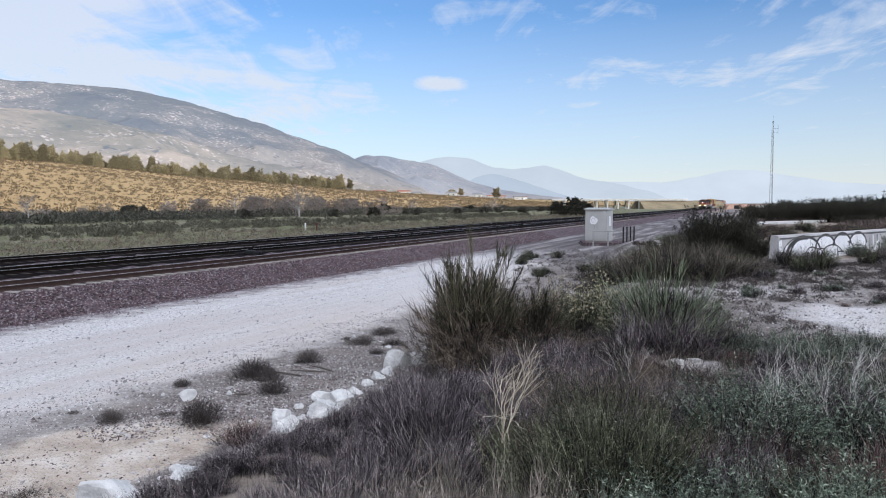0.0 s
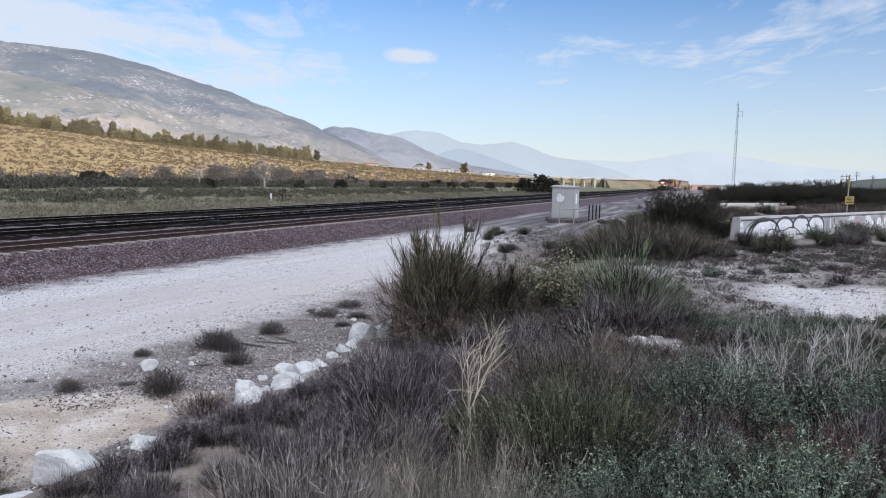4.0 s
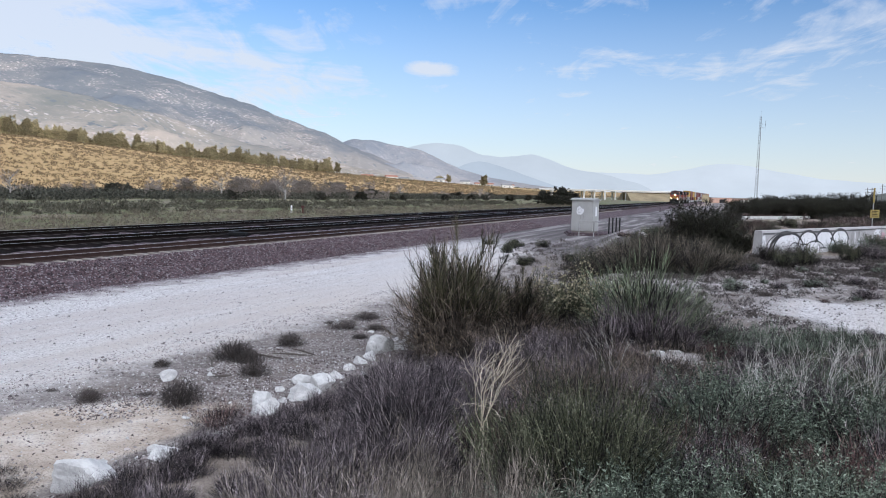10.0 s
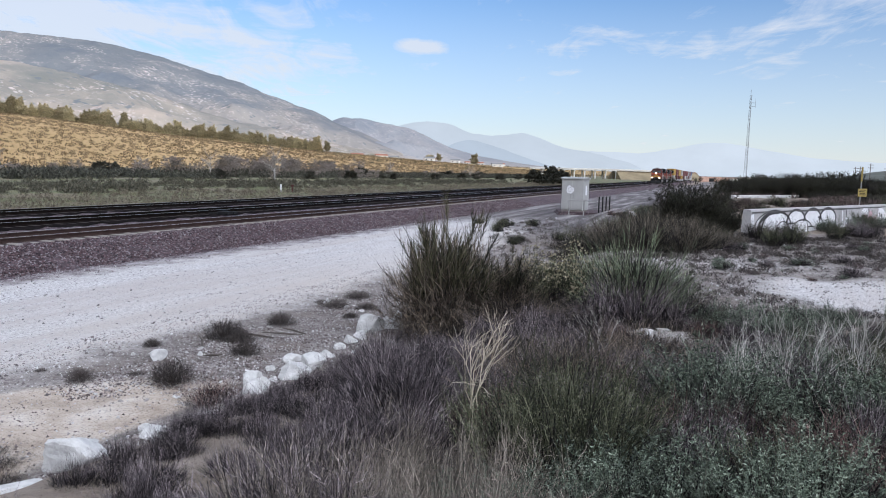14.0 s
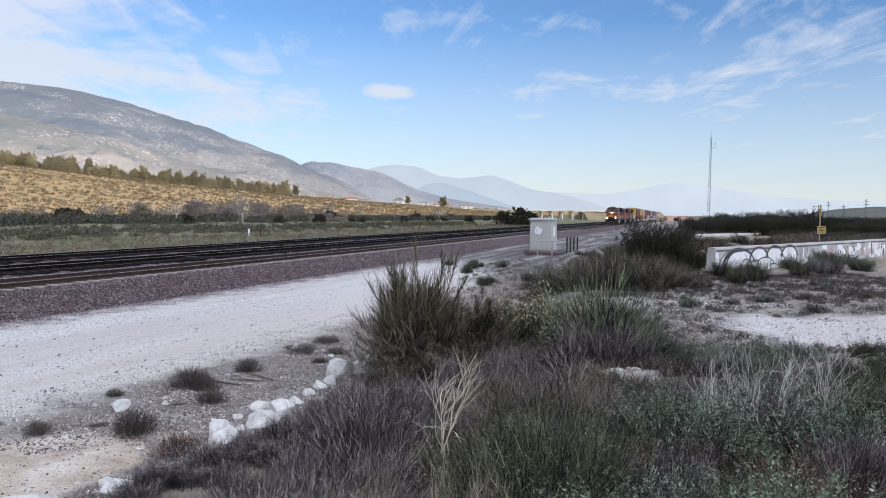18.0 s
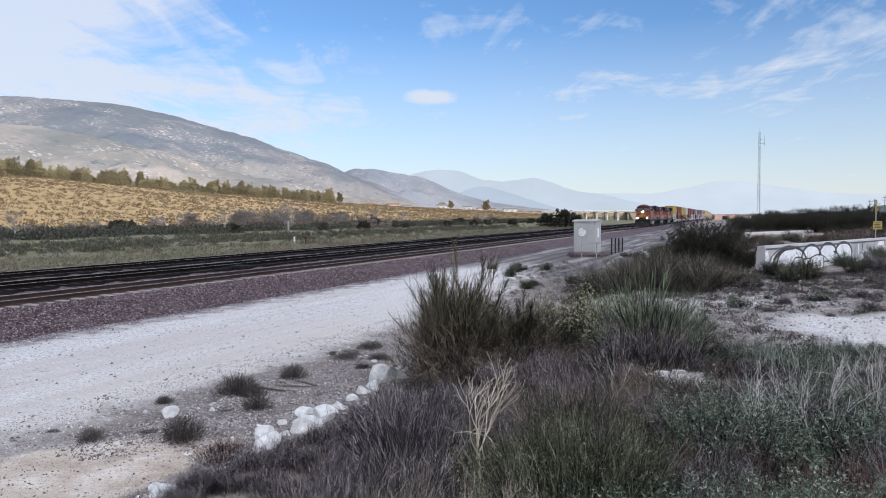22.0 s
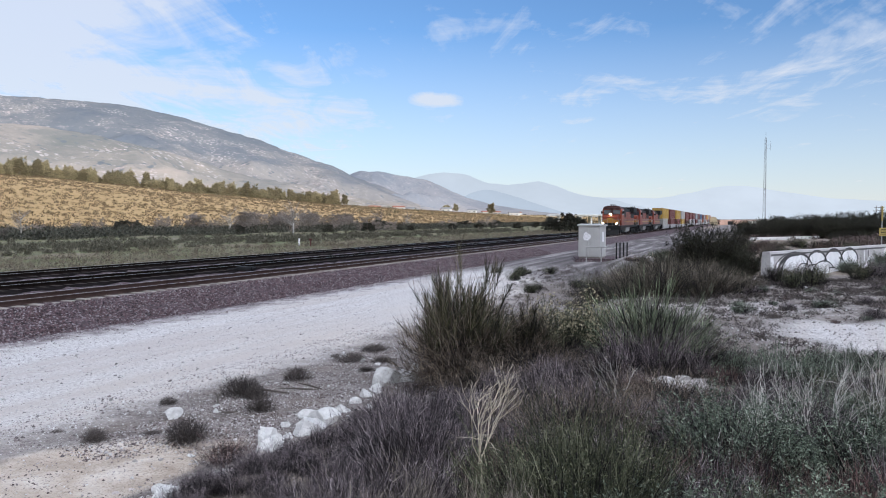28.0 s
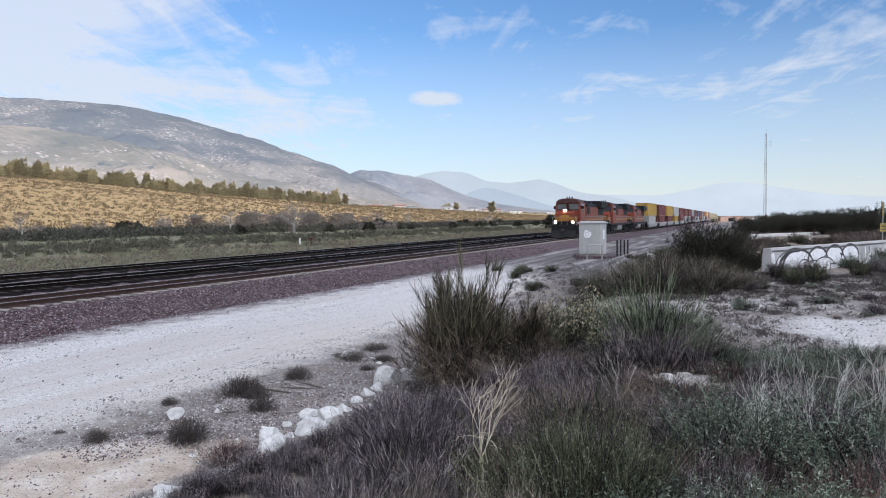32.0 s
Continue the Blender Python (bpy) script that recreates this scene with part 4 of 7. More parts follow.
def sprays(rng, groups, per, radius, height, lean, fan=0.13, segs=4, bend=0.15, least=0.55, patch=0.35):
    """Stems in bundles, each bundle leaning its own way: the lines of the stems, and each one's shade."""
    a, u = rng.uniform(0, 6.283, groups), np.sqrt(rng.uniform(0, 1, groups))
    h = height * rng.uniform(least, 1.08, groups) * (1 - 0.22 * u)
    tilt = lean * u * rng.uniform(0.75, 1.2, groups)
    q = np.repeat(np.arange(groups), per)
    m = len(q)
    p0 = np.stack([radius * patch * u * np.cos(a), radius * patch * u * np.sin(a), np.zeros(groups)], -1)[q] + rng.normal(0, 0.03, (m, 3)) * np.array([1, 1, 0])
    d = np.stack([np.sin(tilt) * np.cos(a), np.sin(tilt) * np.sin(a), np.cos(tilt)], -1)[q] + rng.normal(0, fan, (m, 3))
    d /= np.linalg.norm(d, axis=1, keepdims=True)
    ln = (h[q] * rng.uniform(0.7, 1.06, m))[:, None]
    side = rng.normal(0, 0.05, (m, 3))
    pts = [p0 + d * ln * t + (np.array([0, 0, bend]) * (t * t - t) + side * t * t) * ln + rng.normal(0, 0.012, (m, 3)) * ln * (i > 0) for i, t in enumerate(np.linspace(0, 1, segs + 1))]
    return np.stack(pts, 1), rng.uniform(0.0, 1.0, groups)[q]


def strips(pts, width, rng, taper=0.25, tone=None):
    """Turns stem lines into narrow tapered ribbons."""
    n, k, _ = pts.shape
    side = rng.normal(0, 1, (n, 3))
    side[:, 2] *= 0.2
    side /= np.linalg.norm(side, axis=1, keepdims=True)
    w = width * rng.uniform(0.6, 1.3, n)[:, None, None] * (1 - (1 - taper) * np.linspace(0, 1, k))[None, :, None] * 0.5
    v = np.stack([pts - side[:, None] * w, pts + side[:, None] * w], 2).reshape(-1, 3)
    i = (np.arange(n)[:, None] * (2 * k) + 2 * np.arange(k - 1)[None]).reshape(-1)
    return v, np.stack([i, i + 1, i + 3, i + 2], -1), np.full(len(v), 0.5) if tone is None else np.repeat(tone, 2 * k)


def picked(pts, count, lo, hi, rng):
    """Places along the stems: which stem, and where."""
    n, k, _ = pts.shape
    q = rng.integers(0, n, count)
    t = rng.uniform(lo, hi, count) * (k - 1)
    i = np.minimum(t.astype(int), k - 2)
    f = (t - i)[:, None]
    return q, pts[q, i] * (1 - f) + pts[q, i + 1] * f


def twigs(pts, per, length, rng, width, spread=0.7, segs=2, lo=0.35, tone=None):
    """Side shoots from the upper part of each stem; with the stems' shades given, the shoots' own too."""
    q, p = picked(pts, len(pts) * per, lo, 0.98, rng)
    d = pts[q, -1] - pts[q, 0]
    d /= np.linalg.norm(d, axis=1, keepdims=True)
    d = d + rng.normal(0, spread, d.shape)
    d /= np.linalg.norm(d, axis=1, keepdims=True)
    ln = length * rng.uniform(0.4, 1.2, len(p))[:, None]
    made = np.stack([p + d * ln * (j / segs) + rng.normal(0, 0.06, d.shape) * ln * (j > 0) for j in range(segs + 1)], 1)
    return made if tone is None else (made, tone[q])


def leaves(pts, per, size, rng, lo=0.3, aspect=0.45, tone=None):
    """Small leaf blades set along the stems."""
    m = len(pts) * per
    q, p = picked(pts, m, lo, 1.0, rng)
    u = rng.normal(0, 1, (m, 3))
    u[:, 2] = np.abs(u[:, 2]) * 0.8
    u /= np.linalg.norm(u, axis=1, keepdims=True)
    s = np.cross(u, rng.normal(0, 1, (m, 3)))
    s /= np.linalg.norm(s, axis=1, keepdims=True)
    ln = size * rng.uniform(0.6, 1.4, m)[:, None]
    v = np.stack([p, p + u * ln * 0.5 + s * ln * aspect * 0.5, p + u * ln, p + u * ln * 0.5 - s * ln * aspect * 0.5], 1).reshape(-1, 3)
    j = 4 * np.arange(m)
    return v, np.stack([j, j + 1, j + 2, j + 3], -1), np.full(len(v), 0.5) if tone is None else np.repeat(tone[q], 4)


def tubes(pts, r0, r1):
    """Three-sided tapering branches along lines."""
    n, k, _ = pts.shape
    d = pts[:, -1] - pts[:, 0]
    d /= np.linalg.norm(d, axis=1, keepdims=True)
    a = np.cross(d, np.array([0.31, 0.87, 0.22]))
    a /= np.linalg.norm(a, axis=1, keepdims=True)
    b = np.cross(d, a)
    r = (np.asarray(r0)[:, None] + (np.asarray(r1) - np.asarray(r0))[:, None] * np.linspace(0, 1, k)[None])[..., None]
    ring = [pts + r * (math.cos(g) * a[:, None] + math.sin(g) * b[:, None]) for g in (0, 2.0944, 4.1888)]
    v = np.stack(ring, 2).reshape(-1, 3)
    o = (np.arange(n)[:, None] * 3 * k + 3 * np.arange(k - 1)[None]).reshape(-1)
    return v, np.concatenate([np.stack([o + i, o + (i + 1) % 3, o + 3 + (i + 1) % 3, o + 3 + i], -1) for i in range(3)]), np.full(len(v), 0.5)


def forked(rng, trunks, height, lean, thick, levels=5, spread=0.42):
    """A dead plant that forks again and again into a fan of bare twigs."""
    todo = []
    for _ in range(trunks):
        d = np.array([rng.normal(0, lean), rng.normal(0, lean), 1.0])
        todo.append((rng.normal(0, 0.03, 3) * np.array([1, 1, 0]), d / np.linalg.norm(d), height * rng.uniform(0.26, 0.36), thick * rng.uniform(0.7, 1.1), levels))
    lines, r0, r1 = [], [], []
    while todo:
        p, d, ln, r, lv = todo.pop()
        mid = p + d * ln * 0.5 + rng.normal(0, 0.05, 3) * ln
        e = p + d * ln + rng.normal(0, 0.04, 3) * ln
        lines.append([p, mid, e])
        r0.append(r)
        r1.append(r * 0.72)
        if lv <= 1:
            continue
        for j in range(2 if rng.uniform() < 0.75 else 3):
            g = d + rng.normal(0, spread, 3) + np.array([0, 0, 0.10])
            todo.append((e if j < 2 else mid, g / np.linalg.norm(g), ln * rng.uniform(0.6, 0.92), r * (0.70 if j < 2 else 0.5), lv - 1 if j < 2 else lv - 2))
    return tubes(np.array(lines), np.array(r0), np.array(r1))


def dome(rng, count, radius, height, length, up=0.6, wild=0.3, hollow=0.5, segs=2, base=0.0):
    """Shoots that fill a low dome and point outwards and up."""
    c = rng.normal(0, 1, (count, 3))
    c /= np.linalg.norm(c, axis=1, keepdims=True)
    c[:, 2] = np.abs(c[:, 2])
    lump = 1 + 0.16 * np.sin(3 * np.arctan2(c[:, 1], c[:, 0]) + 1.0) * (1 - c[:, 2]) + 0.10 * np.sin(7 * np.arctan2(c[:, 1], c[:, 0]) + 4 * c[:, 2])
    c *= (rng.uniform(0, 1, count) ** hollow * lump)[:, None]
    p = c * np.array([radius, radius, height]) + np.array([0, 0, base])
    d = c * np.array([1, 1, 0.9]) + np.array([0, 0, up]) + rng.normal(0, wild, (count, 3))
    d /= np.linalg.norm(d, axis=1, keepdims=True)
    ln = length * rng.uniform(0.5, 1.15, count)[:, None]
    return np.stack([p + d * ln * (i / segs) + rng.normal(0, 0.05, d.shape) * ln * (i > 0) for i in range(segs + 1)], 1)


def joined(name, pieces, material):
    """One mesh of several pieces; material: one, or one for each piece."""
    mats = material if isinstance(material, (list, tuple)) else [material] * len(pieces)
    vs, fs, ids, tones, o = [], [], [], [], 0
    uniq = list(dict.fromkeys(mats))
    for (v, f, *tone), m in zip(pieces, mats):
        vs.append(v)
        fs.append(f + o)
        tones.append(tone[0] if tone else np.full(len(v), 0.5))
        ids.append(np.full(len(f), uniq.index(m)))
        o += len(v)
    v, f, ids = np.concatenate(vs), np.concatenate(fs), np.concatenate(ids)
    me = bpy.data.meshes.new(name)
    me.vertices.add(len(v))
    me.vertices.foreach_set("co", v.astype(np.float32).ravel())
    me.loops.add(f.size)
    me.loops.foreach_set("vertex_index", f.astype(np.int32).ravel())
    me.polygons.add(len(f))
    me.polygons.foreach_set("loop_start", np.arange(0, f.size, f.shape[1], dtype=np.int32))
    me.polygons.foreach_set("material_index", ids.astype(np.int32))
    for m in uniq:
        me.materials.append(m)
    mask(me, "tone", np.concatenate(tones))
    me.update()
    return me


LAVENDER = leafy("grey dry stems", [(0.012, 0.010, 0.0115), (0.046, 0.036, 0.041), (0.150, 0.119, 0.129), (0.48, 0.415, 0.41)])
# Old wood taken near black, so the bushes' inner shade is in its colour.
SHADEWOOD = leafy("shade-dark old wood", [(0.006, 0.005, 0.0055), (0.014, 0.0115, 0.012), (0.035, 0.029, 0.029)])
SAGE = leafy("grey-green sage leaves", [(0.031, 0.040, 0.030), (0.096, 0.118, 0.085), (0.265, 0.30, 0.23)])
OLIVE = leafy("olive broom shoots", [(0.018, 0.020, 0.012), (0.044, 0.049, 0.027), (0.088, 0.092, 0.054), (0.19, 0.185, 0.125)])
BROOM = leafy("brown-green broom shoots", [(0.012, 0.013, 0.007), (0.030, 0.031, 0.016), (0.064, 0.062, 0.034), (0.16, 0.142, 0.088)])
BRANCH = leafy("brown twigs", [(0.035, 0.026, 0.023), (0.075, 0.056, 0.048), (0.16, 0.125, 0.105)])
TANTWIG = leafy("tan dry twigs", [(0.034, 0.027, 0.022), (0.092, 0.072, 0.057), (0.27, 0.215, 0.165)])
BLEACHED = leafy("bleached dead twigs", [(0.44, 0.40, 0.36), (0.62, 0.58, 0.53), (0.80, 0.77, 0.72)], spread=0.1)
CREAM = leafy("cream dead twigs", [(0.52, 0.43, 0.32), (0.72, 0.62, 0.48), (0.86, 0.77, 0.63)], spread=0.1)
RUSSET = leafy("russet dry stems", [(0.045, 0.026, 0.025), (0.11, 0.064, 0.058), (0.25, 0.165, 0.145)])
STRAW = leafy("straw blades", [(0.10, 0.085, 0.070), (0.22, 0.185, 0.155), (0.42, 0.36, 0.30)])
DARKLEAF = leafy("dark shrub leaves", [(0.018, 0.019, 0.013), (0.037, 0.037, 0.024), (0.074, 0.070, 0.046)])
TUMBLE = leafy("dark wiry twigs", [(0.040, 0.033, 0.031), (0.078, 0.064, 0.059), (0.165, 0.14, 0.126)])
GREENSHOOT = leafy("fresh grey-green shoots", [(0.034, 0.046, 0.028), (0.082, 0.102, 0.061), (0.160, 0.186, 0.115), (0.28, 0.305, 0.205)])
BROWNSHOOT = leafy("grey-brown fine shoots", [(0.030, 0.025, 0.020), (0.066, 0.056, 0.043), (0.122, 0.104, 0.080), (0.23, 0.20, 0.155)], spread=0.2)
SEEDHEAD = leafy("pale yellow seed heads", [(0.24, 0.205, 0.13), (0.42, 0.37, 0.25)], spread=0.15)


def lavender_bush(seed):
    r = np.random.default_rng(seed)
    s, tone = sprays(r, 26, 9, 0.5, 0.76, 0.62, 0.11)
    t, tt = twigs(s, 6, 0.14, r, 0.004, 0.5, 2, 0.4, tone)
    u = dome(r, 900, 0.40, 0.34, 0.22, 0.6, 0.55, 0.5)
    return [strips(s, 0.0048, r, 0.25, tone), strips(t, 0.0034, r, 0.25, tt), strips(u, 0.008, r)], [LAVENDER, LAVENDER, SHADEWOOD], ["crown", "crown", "woody_base"]


def sage_bush(seed):
    """Upright leafy shoots with small grey-green leaves all along them."""
    r = np.random.default_rng(seed)
    s, tone = sprays(r, 20, 4, 0.5, 0.78, 0.72, 0.15, 5, 0.1)
    t, tt = twigs(s, 5, 0.21, r, 0.004, 0.38, 2, 0.3, tone)
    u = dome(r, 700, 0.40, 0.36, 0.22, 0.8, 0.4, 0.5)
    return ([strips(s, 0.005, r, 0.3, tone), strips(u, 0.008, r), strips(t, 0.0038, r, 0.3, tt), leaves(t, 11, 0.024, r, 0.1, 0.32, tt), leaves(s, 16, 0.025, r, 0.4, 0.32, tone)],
            [BRANCH, SHADEWOOD, SAGE, SAGE, SAGE], ["woody_base", "woody_base", "foliage", "foliage", "foliage"])


def olive_bush(seed):
    r = np.random.default_rng(seed)
    s, tone = sprays(r, 24, 6, 0.5, 0.88, 0.52, 0.10, 4, 0.12)
    t, tt = twigs(s, 6, 0.22, r, 0.004, 0.26, 2, 0.3, tone)
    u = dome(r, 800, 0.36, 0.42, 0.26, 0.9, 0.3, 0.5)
    return [strips(s, 0.005, r, 0.25, tone), strips(t, 0.0042, r, 0.25, tt), strips(u, 0.008, r), leaves(t, 6, 0.018, r, 0.2, 0.28, tt)], [OLIVE, OLIVE, SHADEWOOD, OLIVE], ["crown", "crown", "woody_base", "foliage"]


def russet_bush(seed):
    r = np.random.default_rng(seed)
    s, tone = sprays(r, 24, 7, 0.5, 0.7, 0.62, 0.12)
    t, tt = twigs(s, 5, 0.17, r, 0.004, 0.5, 2, 0.35, tone)
    u = dome(r, 700, 0.38, 0.34, 0.22, 0.8, 0.4, 0.5)
    return [strips(s, 0.0045, r, 0.25, tone), strips(t, 0.0036, r, 0.25, tt), strips(u, 0.007, r)], [RUSSET, RUSSET, SHADEWOOD], ["crown", "crown", "woody_base"]


def mound_bush(seed, shoot, width=0.0058):
    """A rounded mound of fine shoots that all point up and out from one foot."""
    r = np.random.default_rng(seed)
    s, tone = sprays(r, 46, 9, 0.5, 0.78, 1.05, 0.10, 4, -0.12, 0.78, 0.5)
    t, tt = twigs(s, 5, 0.15, r, 0.004, 0.22, 2, 0.45, tone)
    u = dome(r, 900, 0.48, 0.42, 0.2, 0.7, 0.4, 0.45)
    return [strips(s, width, r, 0.3, tone), strips(t, width * 0.75, r, 0.3, tt), strips(u, 0.010, r)], [shoot, shoot, SHADEWOOD], ["crown", "crown", "woody_base"]


def green_mound(seed):
    return mound_bush(seed, GREENSHOOT)


def brown_mound(seed):
    return mound_bush(seed, BROWNSHOOT)


def bleached_bush(seed):
    """A dead plant: a tight base that forks into a lacy upright fan."""
    r = np.random.default_rng(seed)
    fan = forked(r, 6, 0.58, 0.26, 0.0042, 5, 0.33)
    stem = np.stack([np.array([[0.02, 0.01, 0.0], [-0.03, 0.02, 0.0], [0.04, -0.02, 0.0]]), r.normal(0, 0.012, (3, 3)) + np.array([0, 0, 0.25]), np.array([[0.0, 0.0, 0.52]] * 3)], 1)
    return [tubes(stem, np.full(3, 0.0052), np.full(3, 0.004)), (fan[0] + np.array([0, 0, 0.47]), fan[1], fan[2])], [CREAM, CREAM], ["stem", "crown"]


def branch_bush(seed):
    """A dead plant of a few stout forked branches."""
    r = np.random.default_rng(seed)
    return [forked(r, 3, 1.05, 0.24, 0.0048, 5, 0.33)], [BLEACHED], ["crown"]


def broom_bush(seed):
    """Limbs that fan out from one foot, each ending in a brush of fine shoots: green above, dry and tan low down."""
    r = np.random.default_rng(seed)
    n = 320
    a, el = r.uniform(0, 6.283, n), np.arcsin(r.uniform(0.06, 1.0, n))
    reach = r.uniform(0.62, 1.0, n) * (1 + 0.12 * np.sin(3 * a + seed)) * (1 + 0.1 * np.sin(9 * el + 2 * a))
    d = np.stack([np.cos(el) * np.cos(a) * 1.12, np.cos(el) * np.sin(a) * 1.12, np.sin(el) * 1.22], -1) * reach[:, None]
    ts = np.linspace(0, 1, 6)
    foot = r.normal(0, 0.07, (n, 1, 3)) * np.array([1, 1, 0])
    s = foot + d[:, None] * ts[None, :, None] + np.array([0, 0, 0.20]) * (ts * (1 - ts))[None, :, None] + r.normal(0, 0.02, (n, 6, 3)) * ts[None, :, None]
    tone = r.uniform(0, 1, n)
    high = np.sin(el) + r.normal(0, 0.10, n) > 0.66
    up, uptone, low, lowtone = s[high], tone[high], s[~high], tone[~high]
    g, gt = twigs(up, 34, 0.19, r, 0.006, 0.45, 2, 0.50, uptone)
    g2, gt2 = twigs(up, 24, 0.14, r, 0.006, 0.45, 2, 0.75, uptone)
    b, bt = twigs(low, 32, 0.24, r, 0.006, 0.45, 3, 0.35, lowtone)
    b2, bt2 = twigs(up, 18, 0.30, r, 0.006, 0.5, 3, 0.2, uptone)
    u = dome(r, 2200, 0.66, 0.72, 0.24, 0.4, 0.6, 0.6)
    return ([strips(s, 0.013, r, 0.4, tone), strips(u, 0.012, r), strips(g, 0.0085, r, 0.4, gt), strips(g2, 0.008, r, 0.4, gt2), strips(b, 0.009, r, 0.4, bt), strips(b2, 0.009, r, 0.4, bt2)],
            [TANTWIG, SHADEWOOD, BROOM, BROOM, TANTWIG, TANTWIG], ["woody_base", "woody_base", "crown", "crown", "dry_skirt", "dry_skirt"])


def tangle_bush(seed):
    """A heap of curved tan twigs."""
    r = np.random.default_rng(seed)
    s = ribbons(r, 110, 0.28, 0.72, 0.95, 0.01, 6, 0.5, 0.0, 0.045)
    tone = r.uniform(0, 1, len(s))
    t, tt = twigs(s, 7, 0.30, r, 0.006, 0.5, 3, 0.2, tone)
    u = dome(r, 700, 0.5, 0.42, 0.3, 0.2, 0.7, 0.6)
    return [strips(s, 0.007, r, 0.3, tone), strips(t, 0.005, r, 0.3, tt), strips(u, 0.010, r)], [TANTWIG, TANTWIG, SHADEWOOD], ["woody_base", "crown", "woody_base"]


def straw_tuft(seed):
    """Pale dry grass: fine blades that lean and cross."""
    r = np.random.default_rng(seed)
    s, tone = sprays(r, 16, 16, 0.5, 0.62, 0.7, 0.16, 4, 0.1, 0.5, 0.6)
    t, tt = twigs(s, 1, 0.10, r, 0.003, 0.4, 2, 0.6, tone)
    return [strips(s, 0.0034, r, 0.3, tone), strips(t, 0.0026, r, 0.3, tt)], [STRAW, STRAW], ["crown", "crown"]


def tumble_bush(seed):
    r = np.random.default_rng(seed)
    s = ribbons(r, 40, 0.12, 0.40, 0.9, 0.006, 3, 0.2)
    t = dome(r, 2200, 0.36, 0.32, 0.14, 0.4, 0.5, 0.45)
    return [strips(s, 0.007, r), strips(t, 0.006, r, 0.5)], [TUMBLE, TUMBLE], ["woody_base", "crown"]


def dark_bush(seed):
    """A big dark shrub: limbs, wiry twigs and small leaves."""
    r = np.random.default_rng(seed)
    s = ribbons(r, 70, 0.55, 2.3, 0.62, 0.04, 4, 0.1, 0.0, 0.06)
    t = twigs(s, 9, 0.62, r, 0.012, 0.6, 2, 0.15)
    u = twigs(t, 4, 0.30, r, 0.008, 0.55)
    s, t, u = [q[(q[:, -1, 2] < 2.35) & (np.hypot(q[:, -1, 0], q[:, -1, 1]) < 1.75)] for q in (s, t, u)]
    return ([strips(s, 0.045, r), strips(t, 0.014, r), strips(u, 0.011, r), leaves(u, 20, 0.044, r, 0.1, 0.32), leaves(t, 20, 0.046, r, 0.2, 0.32)],
            [SHADEWOOD, TUMBLE, SHADEWOOD, DARKLEAF, DARKLEAF], ["woody_base", "crown", "crown", "foliage", "foliage"])


def flower_bush(seed):
    r = np.random.default_rng(seed)
    s, tone = sprays(r, 34, 7, 0.5, 0.80, 0.85, 0.10, 4, 0.0, 0.75, 0.5)
    t, tt = twigs(s, 6, 0.17, r, 0.004, 0.25, 2, 0.4, tone)
    u = dome(r, 700, 0.40, 0.40, 0.2, 0.7, 0.4, 0.45)
    return [strips(s, 0.006, r, 0.3, tone), strips(u, 0.010, r), strips(t, 0.005, r, 0.3, tt), leaves(t, 1, 0.024, r, 0.95, 0.9)], [OLIVE, SHADEWOOD, OLIVE, SEEDHEAD], ["woody_base", "woody_base", "crown", "seed_head"]


KINDS = {}


def kind(name, maker, count):
    KINDS[name] = []
    for seed in range(1, count + 1):
        pieces, mats, names = maker(seed * 13 + len(name))
        made = []
        for label in dict.fromkeys(names):
            pick = [i for i, k in enumerate(names) if k == label]
            made.append((label, joined(label, [pieces[i] for i in pick], [mats[i] for i in pick])))
        KINDS[name].append(made)


for _name, _maker, _count in (("lavender_shrub", lavender_bush, 5), ("sage_shrub", sage_bush, 5), ("olive_shrub", olive_bush, 4), ("russet_shrub", russet_bush, 3),
                              ("dead_shrub", bleached_bush, 4), ("broom_shrub", broom_bush, 2), ("tangle_shrub", tangle_bush, 3), ("bare_shrub", branch_bush, 4), ("tumble_shrub", tumble_bush, 4), ("dark_shrub", dark_bush, 4), ("flowering_shrub", flower_bush, 2), ("green_shrub", green_mound, 2), ("grass_tuft", straw_tuft, 3), ("brown_shrub", brown_mound, 3)):
    kind(_name, _maker, _count)

SHRUB_LABEL = {"lavender_shrub": "grey leafless shrub of thin dry stems", "sage_shrub": "grey-green sage shrub with small leaves",
               "olive_shrub": "olive-green shrub of upright thin shoots", "russet_shrub": "rust-brown dried shrub of thin stems",
               "dead_shrub": "bleached dead shrub with bare forked twigs", "broom_shrub": "tall olive broom bush with dry brown skirts",
               "bare_shrub": "bleached dead shrub of stout forked branches", "tangle_shrub": "heap of curved tan dry twigs beside a bush", "tumble_shrub": "low dark wiry shrub on pale gravel", "dark_shrub": "dense dark green bush with small leaves",
               "grass_tuft": "tuft of pale dry straw-grey grass", "green_shrub": "rounded grey-green shrub of fine upright shoots", "brown_shrub": "rounded grey-brown shrub of fine dry shoots",
               "flowering_shrub": "olive shrub with pale yellow seed heads"}
SHRUB_GROUP = {"grass_tuft": "dry grass tufts", "tumble_shrub": "low shrubs on the gravel", "dark_shrub": "dark bushes"}


